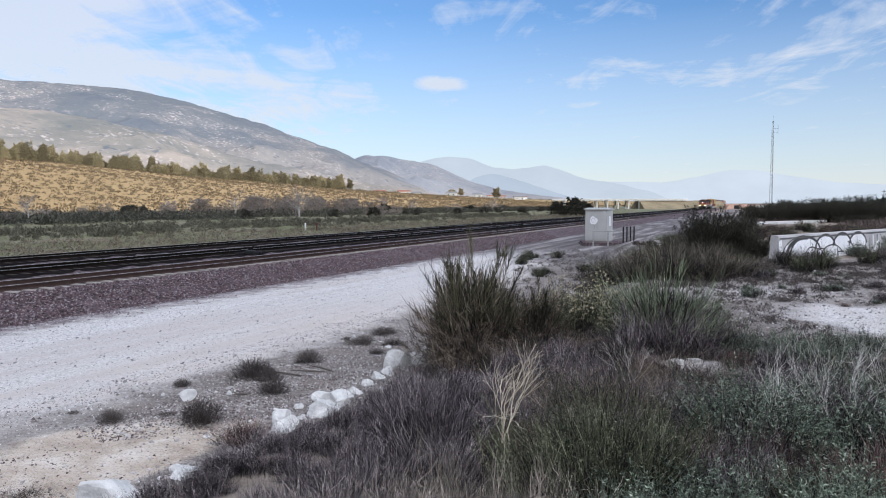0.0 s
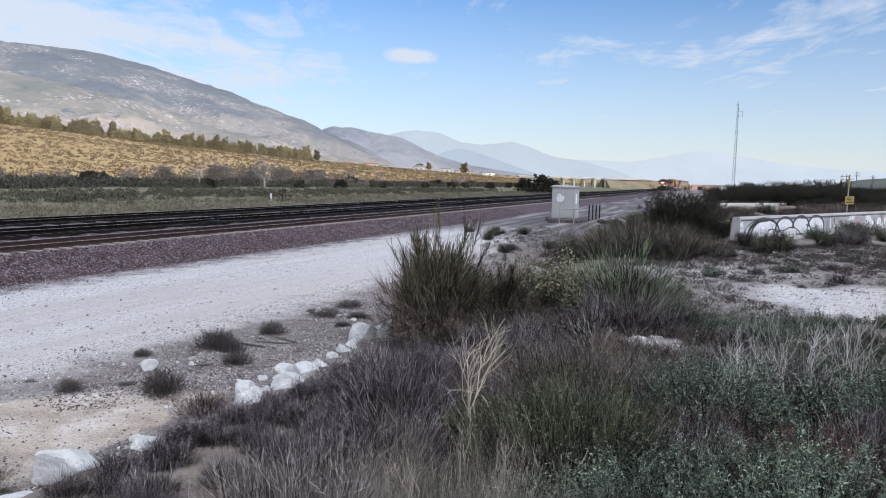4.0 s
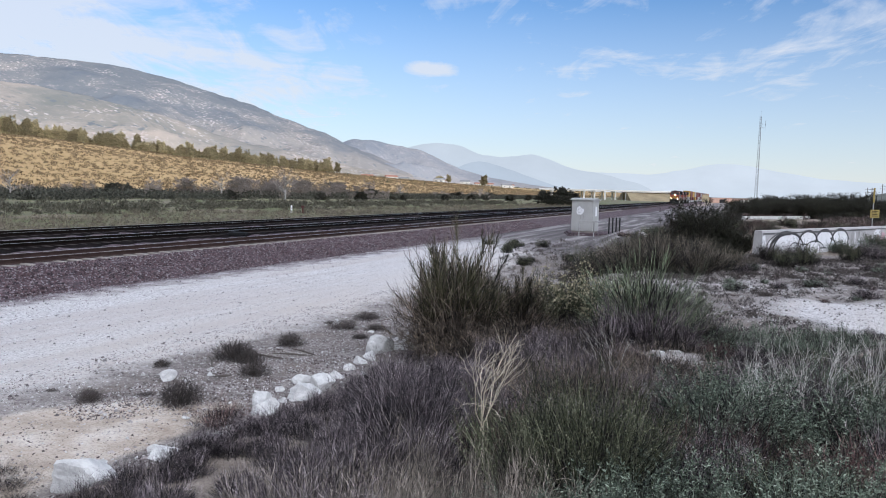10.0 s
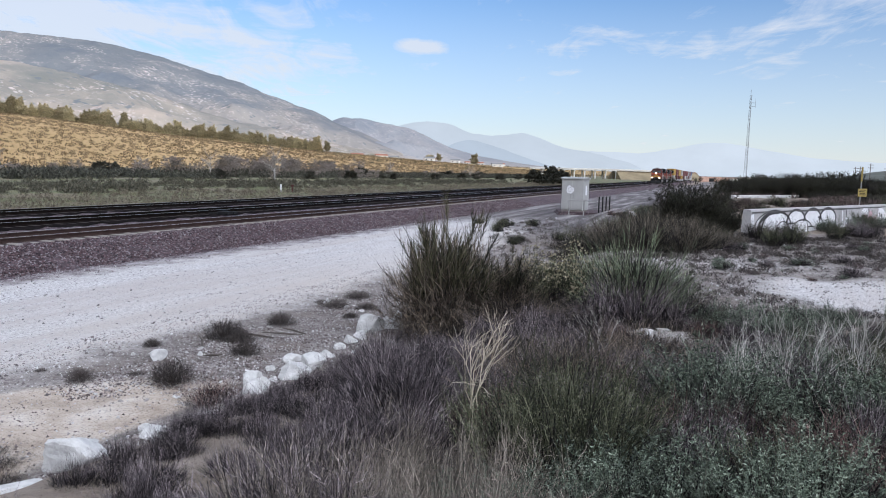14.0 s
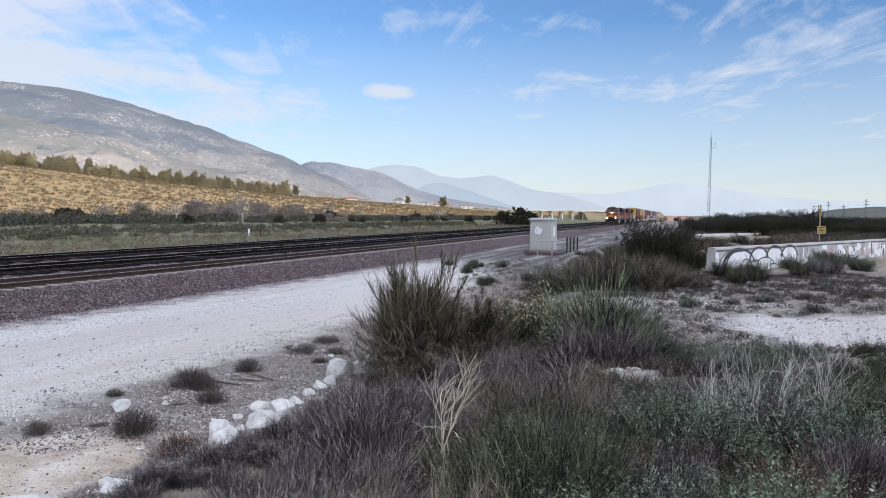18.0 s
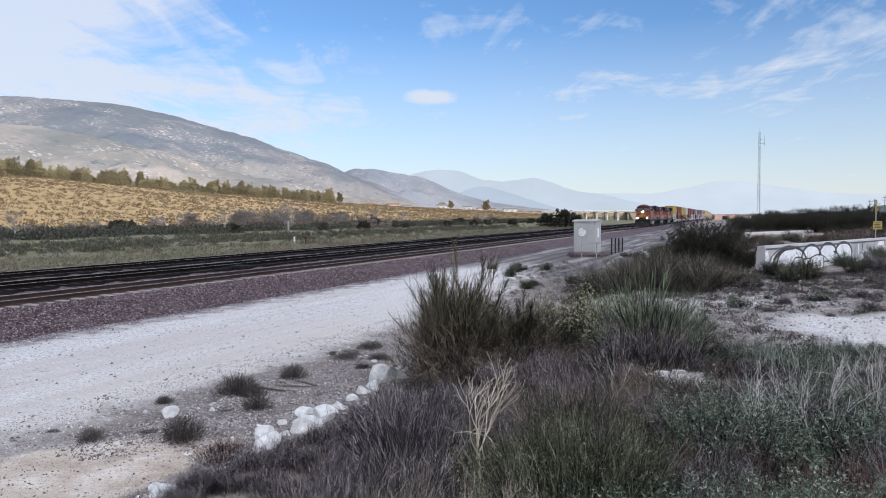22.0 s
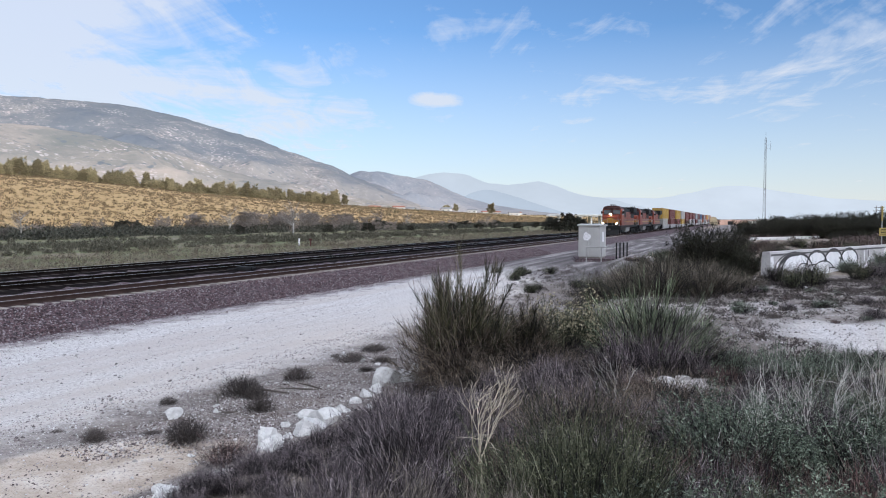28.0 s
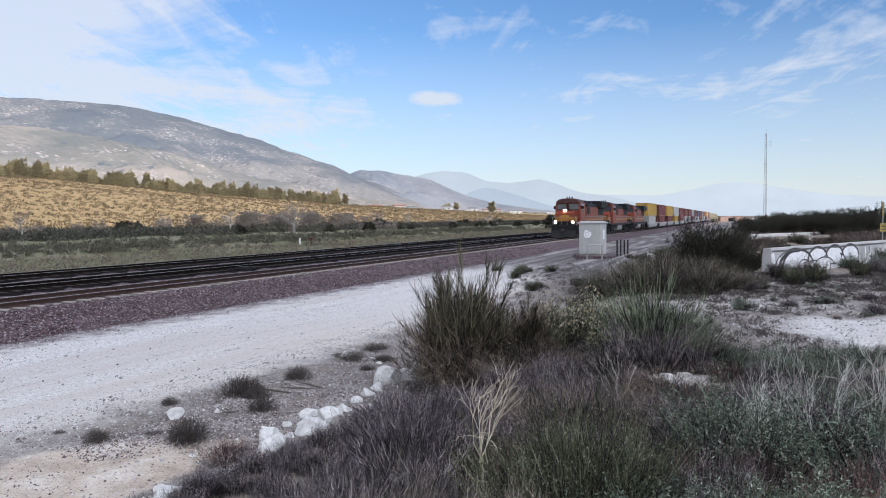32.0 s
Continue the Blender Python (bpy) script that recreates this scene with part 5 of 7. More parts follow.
def plant(rng, name, x, y, scale=1.0, squash=1.0, sink=0.03, label="", lean=4.0):
    """Sets one shrub on the ground, turned at random."""
    ob = new(name)
    for label_of_part, me in KINDS[name][int(rng.integers(len(KINDS[name])))]:
        part(label_of_part, me, None, ob)
    z = float(land(x, y)) - sink
    ob.matrix_basis = pose(x, y, z, float(rng.normal(0, lean)), float(rng.normal(0, lean)), float(rng.uniform(0, 360))) @ Matrix.Diagonal((scale, scale, scale * squash, 1))
    tagged(ob, label or SHRUB_LABEL[name], "grass" if name == "grass_tuft" else "shrub", SHRUB_GROUP.get(name, "brush"))
    return ob


def build_brush():
    rng = np.random.default_rng(7)
    # the bushes that stand out, and their neighbours
    plant(rng, "broom_shrub", 0.64, 14.9, 1.42, 1.46, lean=1.0)
    plant(rng, "broom_shrub", 1.85, 14.7, 1.05, 1.05, lean=3.0)
    for x, y, k in ((2.1, 14.0, 1.25), (1.5, 13.7, 1.2), (1.9, 13.5, 1.1), (0.9, 13.7, 1.0), (0.5, 13.9, 0.8), (2.6, 13.6, 0.85), (-0.3, 14.2, 0.7)):
        plant(rng, "tangle_shrub", x, y, k, 0.8)
    for x, y, k, s, q in ((2.55, 15.6, "flowering_shrub", 1.75, 1.0), (3.15, 15.9, "flowering_shrub", 1.8, 1.0), (3.5, 15.2, "flowering_shrub", 1.55, 0.95), (2.9, 14.9, "olive_shrub", 1.35, 0.95),
                          (4.35, 14.6, "green_shrub", 2.15, 1.14), (5.0, 14.9, "green_shrub", 1.65, 1.05), (3.5, 13.7, "lavender_shrub", 1.6, 0.95), (4.15, 13.5, "lavender_shrub", 1.5, 0.95), (4.8, 13.6, "lavender_shrub", 1.4, 1.0), (5.3, 13.9, "lavender_shrub", 1.25, 0.95),
                          (3.0, 13.5, "lavender_shrub", 1.0, 0.9), (5.4, 14.2, "sage_shrub", 0.9, 0.9)):
        plant(rng, k, x, y, s, q)
    for x, y, s, q in ((14.45, 38.4, 1.22, 1.0), (14.2, 38.9, 1.05, 1.0), (13.6, 38.5, 0.80, 0.85), (15.2, 38.6, 0.82, 0.9), (15.8, 38.8, 0.66, 0.85), (12.9, 38.9, 0.74, 0.75), (12.0, 39.4, 0.62, 0.75), (11.3, 39.0, 0.45, 0.7), (16.0, 37.9, 0.72, 0.85), (16.4, 38.4, 0.5, 0.8), (14.6, 37.2, 0.55, 0.8), (15.6, 37.4, 0.5, 0.8)):
        plant(rng, "dark_shrub", x, y, s, q, 0.1)
    # middle distance, between the road and the wall
    for x, y, k, s, q in ((6.6, 29.5, "brown_shrub", 1.5, 0.85), (7.6, 28.6, "brown_shrub", 2.0, 0.85), (8.9, 28.2, "brown_shrub", 2.2, 0.88), (10.2, 27.9, "brown_shrub", 2.1, 0.9), (11.2, 28.6, "brown_shrub", 1.9, 0.85), (8.2, 30.4, "brown_shrub", 2.2, 0.85),
                          (9.6, 30.6, "brown_shrub", 2.3, 0.9), (11.0, 31.0, "brown_shrub", 2.1, 0.9), (7.0, 31.4, "olive_shrub", 1.9, 0.85), (8.6, 32.6, "tangle_shrub", 1.8, 0.8), (10.4, 33.2, "brown_shrub", 2.1, 0.9), (12.0, 33.6, "brown_shrub", 2.0, 0.9),
                          (9.3, 34.4, "olive_shrub", 1.9, 0.85), (11.6, 35.5, "brown_shrub", 1.9, 0.85), (12.6, 29.6, "brown_shrub", 1.5, 0.8), (5.6, 28.6, "tangle_shrub", 1.1, 0.7), (6.3, 32.5, "tangle_shrub", 1.2, 0.7), (13.0, 31.4, "olive_shrub", 1.2, 0.8)):
        plant(rng, k, x, y, s, q)
    for i in range(26):
        x = rng.uniform(14.5, 30.0)
        y = 33.5 + (x - 14.5) * 0.72 + rng.uniform(-3.5, 1.5)
        plant(rng, ("sage_shrub", "olive_shrub", "lavender_shrub")[i % 3], x, y, rng.uniform(1.1, 1.7), 0.9)
    for i in range(14):
        plant(rng, "olive_shrub", rng.uniform(3.0, 8.0), rng.uniform(31, 50), rng.uniform(0.7, 1.2), 0.7)
    for i in range(46):
        x, y = rng.uniform(12.8, 19.0), rng.uniform(42, 60)
        if float(beside(x, y)) > 11.0 and (y < 52 or x > 16.5):
            plant(rng, ("olive_shrub", "russet_shrub", "tangle_shrub", "sage_shrub")[i % 4], x, y, rng.uniform(0.9, 1.6), rng.uniform(0.7, 0.95))
    # sparse low growth round the bare pale patch
    for i in range(72):
        x, y = rng.uniform(6.0, 21), rng.uniform(15.5, 33)
        if ((x - 13.2) / 4.6) ** 2 + ((y - 17.6) / 3.4) ** 2 < 1:
            continue
        plant(rng, ("sage_shrub", "olive_shrub", "sage_shrub", "russet_shrub")[i % 4], x, y, rng.uniform(0.22, 0.5), rng.uniform(0.5, 0.9))
    for i in range(26):
        x, y = rng.uniform(7, 19), rng.uniform(21.5, 32)
        plant(rng, ("tumble_shrub", "lavender_shrub", "sage_shrub")[i % 3], x, y, rng.uniform(0.5, 0.95), 0.8)
    # the near brush, in clumps of one kind with gaps between
    spots = [("olive_shrub", 0.98, 5.2, 1.0), ("olive_shrub", 1.25, 5.4, 0.95), ("olive_shrub", 0.72, 4.4, 1.0), ("olive_shrub", 0.95, 4.6, 1.2), ("olive_shrub", 1.12, 4.3, 1.1), ("olive_shrub", 0.90, 4.1, 0.95), ("olive_shrub", 1.2, 4.7, 1.1),
             ("lavender_shrub", 1.75, 4.8, 0.85), ("lavender_shrub", 2.1, 5.0, 0.9), ("lavender_shrub", 1.55, 5.3, 0.9), ("lavender_shrub", 1.9, 4.4, 0.75), ("sage_shrub", 0.68, 3.6, 0.6), ("sage_shrub", 1.0, 3.7, 0.65), ("sage_shrub", 2.45, 4.2, 0.8), ("sage_shrub", 0.28, 3.6, 0.55), ("sage_shrub", 0.50, 3.45, 0.55), ("sage_shrub", 0.42, 3.9, 0.5), ("sage_shrub", 0.85, 3.3, 0.72), ("sage_shrub", 1.15, 3.4, 0.82), ("sage_shrub", 1.45, 3.5, 0.9),
             ("sage_shrub", 1.62, 3.2, 0.8), ("sage_shrub", 1.80, 3.5, 0.88), ("sage_shrub", 2.05, 3.6, 0.9), ("sage_shrub", 2.35, 3.8, 0.9), ("sage_shrub", 1.30, 3.8, 0.85), ("olive_shrub", 2.15, 4.0, 0.8),
             ("russet_shrub", 2.45, 4.6, 0.85), ("russet_shrub", 2.75, 4.7, 0.9), ("russet_shrub", 2.95, 4.9, 0.9), ("russet_shrub", 0.48, 5.5, 0.85), ("russet_shrub", 0.62, 5.7, 0.9), ("russet_shrub", 0.72, 5.4, 0.85),
             ("russet_shrub", 2.2, 5.3, 0.9), ("russet_shrub", 2.55, 5.5, 0.95), ("russet_shrub", 1.95, 5.7, 0.9), ("russet_shrub", 2.62, 4.35, 0.9), ("russet_shrub", 2.85, 4.3, 0.9), ("russet_shrub", 2.15, 4.2, 0.75), ("russet_shrub", 2.30, 4.35, 0.7), ("sage_shrub", 3.2, 7.6, 0.95), ("sage_shrub", 3.7, 7.5, 1.0), ("sage_shrub", 4.3, 7.4, 1.0), ("sage_shrub", 4.0, 7.9, 0.9), ("olive_shrub", 4.4, 8.1, 0.85), ("sage_shrub", 4.8, 8.3, 0.95), ("olive_shrub", 5.2, 8.4, 0.9), ("sage_shrub", 4.3, 8.6, 0.9), ("sage_shrub", 5.0, 8.9, 0.95)]
    for k, x, y, size in spots:
        plant(rng, k, x, y, size, rng.uniform(0.85, 1.0), lean=7.0)
    centres = []
    for tries in range(6000):
        cx, cy = rng.uniform(-3.4, 11.5), 2.6 + 12.2 * rng.uniform(0, 1) ** 1.2
        if float(beside(cx, cy)) < 19.4 + 2.2 * max(0.0, min(1.0, (9.0 - cy) / 4.0)) or abs(cx) > 0.75 * cy + 1.0:
            continue
        if cy > 13.2 and cx < 4.6:
            continue
        if cy < 5.2 and cx > 0.06 * cy:
            continue
        if cy > 11.9 and 3.5 < cx < 4.7:
            continue
        if any(math.hypot(cx - ox, cy - oy) < 0.66 + 0.010 * cy for ox, oy in centres):
            continue
        if any(math.hypot(cx - ox, cy - oy) < 0.62 for k, ox, oy, size in spots):
            continue
        centres.append((cx, cy))
    for cx, cy in centres:
        a, g = cx / cy, rng.uniform()
        k = "lavender_shrub"
        if a > 0.44 and cy > 5.5:
            k = "sage_shrub" if g < 0.35 else ("olive_shrub" if g < 0.6 else "lavender_shrub")
        elif cy > 6.5 and a > 0.05 and g < 0.14:
            k = "olive_shrub"
        elif (0.06 < a < 0.27 or cy > 9.5) and a > 0.0 and cy > 5.6 and g < 0.46:
            k = "tangle_shrub" if g < 0.33 else "russet_shrub"
        elif g > 0.95 and a > 0.0:
            k = "russet_shrub"
        low = 1.0 - 0.26 * float(smooth(6.0, 9.0, cy)) * (1.0 - float(smooth(0.28, 0.42, a))) - 0.42 * (1.0 - float(smooth(2.6, 4.4, cy)))
        if a > 0.36:
            low *= 1.0 - 0.50 * float(smooth(8.6, 11.5, cy))
        size = rng.uniform(0.72, 1.28) * low
        for i in range(3):
            x, y = cx + rng.normal(0, 0.17), cy + rng.normal(0, 0.17)
            if math.hypot(x, y) < 1.9:
                continue
            plant(rng, k, x, y, size * rng.uniform(0.88, 1.18), rng.uniform(0.8, 1.0), lean=9.0)
    n = 0
    while n < 150:
        x, y = rng.uniform(-4.6, 1.0), rng.uniform(3.2, 14.0)
        w = float(beside(x, y))
        edge = 19.4 + 2.2 * max(0.0, min(1.0, (9.0 - y) / 4.0))
        if not edge - 1.5 < w < edge + 0.6 or w < 19.2:
            continue
        plant(rng, "lavender_shrub", x, y, rng.uniform(0.34, 0.50), 0.9, lean=8.0)
        n += 1
    plant(rng, "dead_shrub", 0.40, 4.75, 1.12, 1.0, lean=1.0)
    for x, y, k in ((3.05, 6.6, 0.9), (3.35, 6.9, 1.0), (3.55, 6.7, 0.9), (3.6, 6.4, 1.0), (3.85, 6.8, 1.05), (3.95, 6.2, 1.0), (4.2, 6.6, 1.05), (4.4, 7.0, 1.0)):
        plant(rng, "bare_shrub", x, y, k, rng.uniform(0.95, 1.1), lean=7.0)
    for i in range(32):
        x, y = rng.uniform(-0.6, 0.8), rng.uniform(2.7, 4.8)
        plant(rng, "grass_tuft", x, y, rng.uniform(0.8, 1.15), rng.uniform(0.85, 1.05), lean=8.0)
    for i in range(12):
        plant(rng, "sage_shrub", rng.uniform(5.2, 8.6), rng.uniform(11.6, 14.2), rng.uniform(0.65, 0.95), 1.0, lean=6.0)
    # low wiry shrubs on the gravel
    for x, y, k, q in ((-3.75, 14.35, 0.98, 0.85), (-3.42, 14.1, 0.7, 0.8), (-3.1, 13.15, 0.66, 0.95), (-3.8, 11.35, 0.82, 1.0), (-5.2, 11.3, 0.5, 0.95), (-4.95, 13.7, 0.42, 0.8), (-2.9, 15.6, 0.74, 0.8),
                       (-2.0, 17.7, 0.95, 0.45), (-1.55, 19.1, 0.9, 0.5), (-2.4, 18.3, 0.5, 0.4), (-1.2, 17.6, 0.7, 0.5), (-6.07, 11.86, 0.28, 0.5), (-4.5, 11.7, 0.4, 0.4), (-1.5, 16.6, 0.5, 0.6)):
        plant(rng, "tumble_shrub", x, y, k * 1.12, q * 1.15)
    plant(rng, "russet_shrub", -2.88, 10.3, 0.95, 0.8, label="rust-brown dried shrub beside white rocks")
    for x, y, k in ((-4.6, 8.0, 0.42), (-5.0, 7.7, 0.5), (-4.3, 7.6, 0.4), (-4.9, 8.4, 0.36), (-5.3, 8.2, 0.4), (-4.1, 8.5, 0.25)):
        plant(rng, "tangle_shrub", x, y, k, 0.6)
    for x, y, s in ((2.4, 7.3, 0.6), (-1.2, 9.4, 0.5), (2.6, 9.9, 0.8), (5.4, 9.4, 0.8)):
        plant(rng, "bare_shrub", x, y, s, 0.9, lean=14.0)


build_brush()

# ---- trees and far scrub ----
BARK = plain("grey bark", (0.20, 0.165, 0.135), 0.9, 0, 0.35, 2.0, 20, 0.4)
PALEBARK = plain("pale sycamore bark", (0.30, 0.28, 0.26), 0.85, 0, 0.3, 2.0, 20, 0.3)
GUM = leafy("eucalyptus leaves", [(0.15, 0.135, 0.072), (0.27, 0.235, 0.13), (0.40, 0.33, 0.19), (0.54, 0.44, 0.27)])
CREEKLEAF = leafy("creek bush leaves", [(0.028, 0.028, 0.022), (0.050, 0.049, 0.038), (0.090, 0.086, 0.066)])
MEADOWTWIG = leafy("olive-brown meadow shrubs", [(0.060, 0.057, 0.040), (0.105, 0.098, 0.070), (0.18, 0.165, 0.12)])
WILLOW = leafy("grey willow twigs", [(0.11, 0.094, 0.086), (0.185, 0.158, 0.142), (0.29, 0.255, 0.222)])


def limb_tree(seed, height, spread, trunk_r, limbs, crown, leaf, per, bark, bare=False, low=0.25, rise=0.12):
    """A trunk with limbs, and a crown of twigs and leaf clumps with gaps."""
    rng = np.random.default_rng(seed)
    bm = B()
    top = Vector((rng.normal(0, 0.03) * height, rng.normal(0, 0.03) * height, height * 0.8))
    mid = top * 0.5 + Vector((rng.normal(0, 0.02) * height, rng.normal(0, 0.02) * height, 0))
    rod(bm, (0, 0, -0.3), mid, trunk_r, 7, trunk_r * 0.65)
    rod(bm, mid, top, trunk_r * 0.65, 7, trunk_r * 0.25)
    ends = []
    for i in range(limbs):
        t = rng.uniform(low, 0.95)
        p = mid * (t * 2) if t < 0.5 else mid + (top - mid) * ((t - 0.5) * 2)
        a = rng.uniform(0, 6.283)
        ln = spread * rng.uniform(0.5, 1.0) * (1.15 - 0.6 * t)
        q = p + Vector((ln * math.cos(a), ln * math.sin(a), height * rng.uniform(0.5, 1.6) * rise))
        k = p + (q - p) * 0.5 + Vector((0, 0, -0.02 * height))
        rod(bm, p, k, trunk_r * 0.34, 5, trunk_r * 0.22)
        rod(bm, k, q, trunk_r * 0.22, 5, trunk_r * 0.08)
        ends.append(np.array([list(p), list(k), list(q)]))
    trunk = finish("trunk", bm, bark, True)
    pts = np.array(ends)
    tw = twigs(pts, 9, height * 0.17, rng, 0.02, 0.75, 2, 0.3)
    tw2 = twigs(tw, 6 if bare else 3, height * 0.08, rng, 0.012, 0.7, 2, 0.2)
    pieces, mats = [strips(tw, 0.035, rng), strips(tw2, 0.022, rng)], [WILLOW, WILLOW]
    if not bare:
        pieces += [leaves(tw2, per, crown, rng, 0.0, 0.55), leaves(tw, per, crown, rng, 0.2, 0.55)]
        mats += [leaf, leaf]
    return trunk, joined("crown", pieces, mats)


def set_tree(meshes, name, label, x, y, scale, group, rng, stretch=1.0):
    t = thing(name, label, "tree", group)
    t.matrix_basis = pose(x, y, float(land(x, y)), 0, 0, float(rng.uniform(0, 360))) @ Matrix.Diagonal((scale, scale, scale * stretch, 1))
    part("trunk", meshes[0], None, t)
    part("crown", meshes[1], None, t)
    return t


def clump_stuff(name, label, spots, sizes, blades, material, rng, flat=0.7, width=0.05):
    """Uncountable far scrub: a small tuft of blades at each spot, all in one mesh."""
    spots, sizes = np.asarray(spots), np.asarray(sizes)
    m = len(spots) * blades
    q = np.repeat(np.arange(len(spots)), blades)
    s = sizes[q][:, None]
    c = rng.normal(0, 1, (m, 3))
    c /= np.linalg.norm(c, axis=1, keepdims=True)
    c *= rng.uniform(0, 1, m)[:, None] ** 0.4
    c[:, 2] = np.abs(c[:, 2])
    p = spots[q] + c * np.array([0.5, 0.5, flat]) * s
    d = rng.normal(0, 1, (m, 3)) + np.array([0, 0, 1.0])
    d *= 0.16 * s / np.linalg.norm(d, axis=1, keepdims=True)
    side = np.cross(d, rng.normal(0, 1, (m, 3)))
    side *= width * s / np.linalg.norm(side, axis=1, keepdims=True)
    v = np.stack([p - side, p + side, p + d + side * 0.5, p + d - side * 0.5], 1).reshape(-1, 3)
    j = 4 * np.arange(m)
    ob = new(name, joined(name, [(v, np.stack([j, j + 1, j + 2, j + 3], -1))], material))
    return tagged(ob, label, "scrub", kind="stuff")


def at_track(far, y):
    """The plan place that lies so many metres beyond the nearest track."""
    return float(track_x(y)) - far / 0.905


def build_trees():
    rng = np.random.default_rng(21)
    gums = [limb_tree(40 + i, 9.0, 2.7, 0.22, 38, 0.45, GUM, 9, PALEBARK, low=0.12, rise=0.16) for i in range(6)]
    for i in range(290):
        f = i / 289
        y = 395 + 430 * f ** 1.15 + rng.normal(0, 3)
        x = at_track(390 + rng.normal(0, 5), y)
        set_tree(gums[i % 6], "eucalyptus_tree", "sunlit olive eucalyptus tree in a windbreak row", x, y, rng.uniform(0.8, 1.4), "windbreak trees", rng, rng.uniform(0.75, 1.3))
    for y, far, s in ((800, 380, 1.9), (690, 395, 1.3), (880, 250, 1.6), (1000, 330, 1.3), (1030, 350, 1.1), (1100, 380, 1.2)):
        set_tree(gums[int(y) % 4], "eucalyptus_tree", "tall sunlit eucalyptus tree standing alone", at_track(far, y), y, s, "single trees", rng)
    bare = [limb_tree(70 + i, 5.0, 3.4, 0.16, 22, 0.2, GUM, 2, PALEBARK, True, 0.3, 0.30) for i in range(3)]
    full = [limb_tree(80 + i, 4.6, 2.8, 0.2, 34, 0.30, CREEKLEAF, 9, BARK, False, 0.02) for i in range(4)]
    grey = [limb_tree(90 + i, 4.6, 3.1, 0.14, 34, 0.17, WILLOW, 3, BARK, False, 0.02) for i in range(3)]
    # along the creek, from the tracks' near left to where the line meets the horizon
    for i in range(78):
        y = 82 + 330 * (i / 77) ** 1.35 + rng.normal(0, 3)
        far = 100 + 12 * math.sin(y * 0.05) + rng.normal(0, 7)
        x = at_track(far, y)
        if i % 13 == 5:
            set_tree(bare[i % 3], "sycamore_tree", "bare pale sycamore tree by the creek", x, y, rng.uniform(0.9, 1.25), "creek trees", rng)
        elif rng.uniform() < 0.68:
            set_tree(grey[i % 3], "willow_tree", "leafless grey willow thicket by the creek", x, y, rng.uniform(0.45, 0.85), "creek trees", rng)
        else:
            set_tree(full[i % 4], "creek_bush", "dense dark bush along the creek bed", x, y, rng.uniform(0.6, 1.0), "creek trees", rng, rng.uniform(0.6, 0.85))
    for i in range(16):
        y = 170 + 14 * i + rng.normal(0, 3)
        set_tree(full[i % 4], "creek_bush", "dense dark bush along the creek bed", at_track(84 - 0.12 * (y - 170) + rng.normal(0, 4), y), y, rng.uniform(0.5, 0.8), "creek trees", rng, 0.8)
    for i in range(30):
        y = 182 + 2.7 * i + rng.normal(0, 2)
        set_tree(grey[i % 3], "willow_tree", "leafless grey willow thicket by the creek", at_track(100 + rng.normal(0, 5), y), y, rng.uniform(0.95, 1.4), "creek trees", rng)
    set_tree(bare[0], "sycamore_tree", "bare pale sycamore tree by the creek", -31.5, 160.0, 1.35, "creek trees", rng)
    for x, y, s in ((36.5, 209, 1.25), (33.5, 212, 1.0), (39.5, 214, 1.1), (42.5, 218, 0.9)):
        set_tree(full[1], "creek_bush", "large dark evergreen bush beside the railway", x, y, s, "creek trees", rng)
    # undergrowth of the creek, meadow shrubs, scrub of the sunny hillside
    def scatter(n, y0, y1, f0, f1, p=1.0):
        y = y0 + (y1 - y0) * rng.uniform(0, 1, n) ** p
        far = rng.uniform(f0, f1, n)
        x = track_x(y) - far / 0.905
        return np.stack([x, y, land(x, y) - 0.05], -1)
    clump_stuff("creek_scrub", "dark undergrowth along the creek bed", scatter(4600, 60, 520, 86, 124), rng.uniform(1.3, 2.9, 4600), 55, CREEKLEAF, rng, 0.8)
    clump_stuff("meadow_scrub", "low dark shrubs scattered in the meadow", scatter(420, 35, 330, 30, 90), rng.uniform(0.5, 1.5, 420), 110, MEADOWTWIG, rng, 0.6, 0.03)
    band = scatter(800, 40, 230, 40, 60)
    clump_stuff("meadow_scrub", "band of low brown shrubs across the meadow", band, rng.uniform(0.7, 1.9, 800), 110, MEADOWTWIG, rng, 0.6, 0.03)
    clump_stuff("meadow_grass", "tufts of yellow-green meadow grass", scatter(16000, 20, 300, 17, 95, 1.4), rng.uniform(0.25, 0.6, 16000), 9, leafy("meadow grass", [(0.11, 0.125, 0.055), (0.20, 0.20, 0.10), (0.33, 0.30, 0.19)]), rng, 0.6)
    clump_stuff("tall_grass", "tall straw-brown grass beside the tracks", scatter(4200, 22, 240, 16.5, 36, 1.3), rng.uniform(0.4, 1.1, 4200), 26, leafy("tall dry grass", [(0.06, 0.048, 0.036), (0.12, 0.095, 0.07), (0.20, 0.17, 0.12)]), rng, 0.7, 0.025)
    clump_stuff("hillside_scrub", "grey-brown scrub dotted over the golden hillside", scatter(26000, 90, 1000, 122, 400, 1.2), rng.uniform(1.1, 2.9, 26000), 16, leafy("hillside scrub", [(0.10, 0.07, 0.042), (0.19, 0.138, 0.078), (0.31, 0.225, 0.125)]), rng, 0.36, 0.075)
    clump_stuff("ridge_scrub", "grey-green scrub along the crest behind the windbreak", scatter(700, 330, 620, 400, 480), rng.uniform(2.5, 6.0, 700), 50, leafy("ridge scrub", [(0.10, 0.105, 0.06), (0.17, 0.165, 0.095), (0.25, 0.23, 0.14)]), rng, 0.8, 0.06)
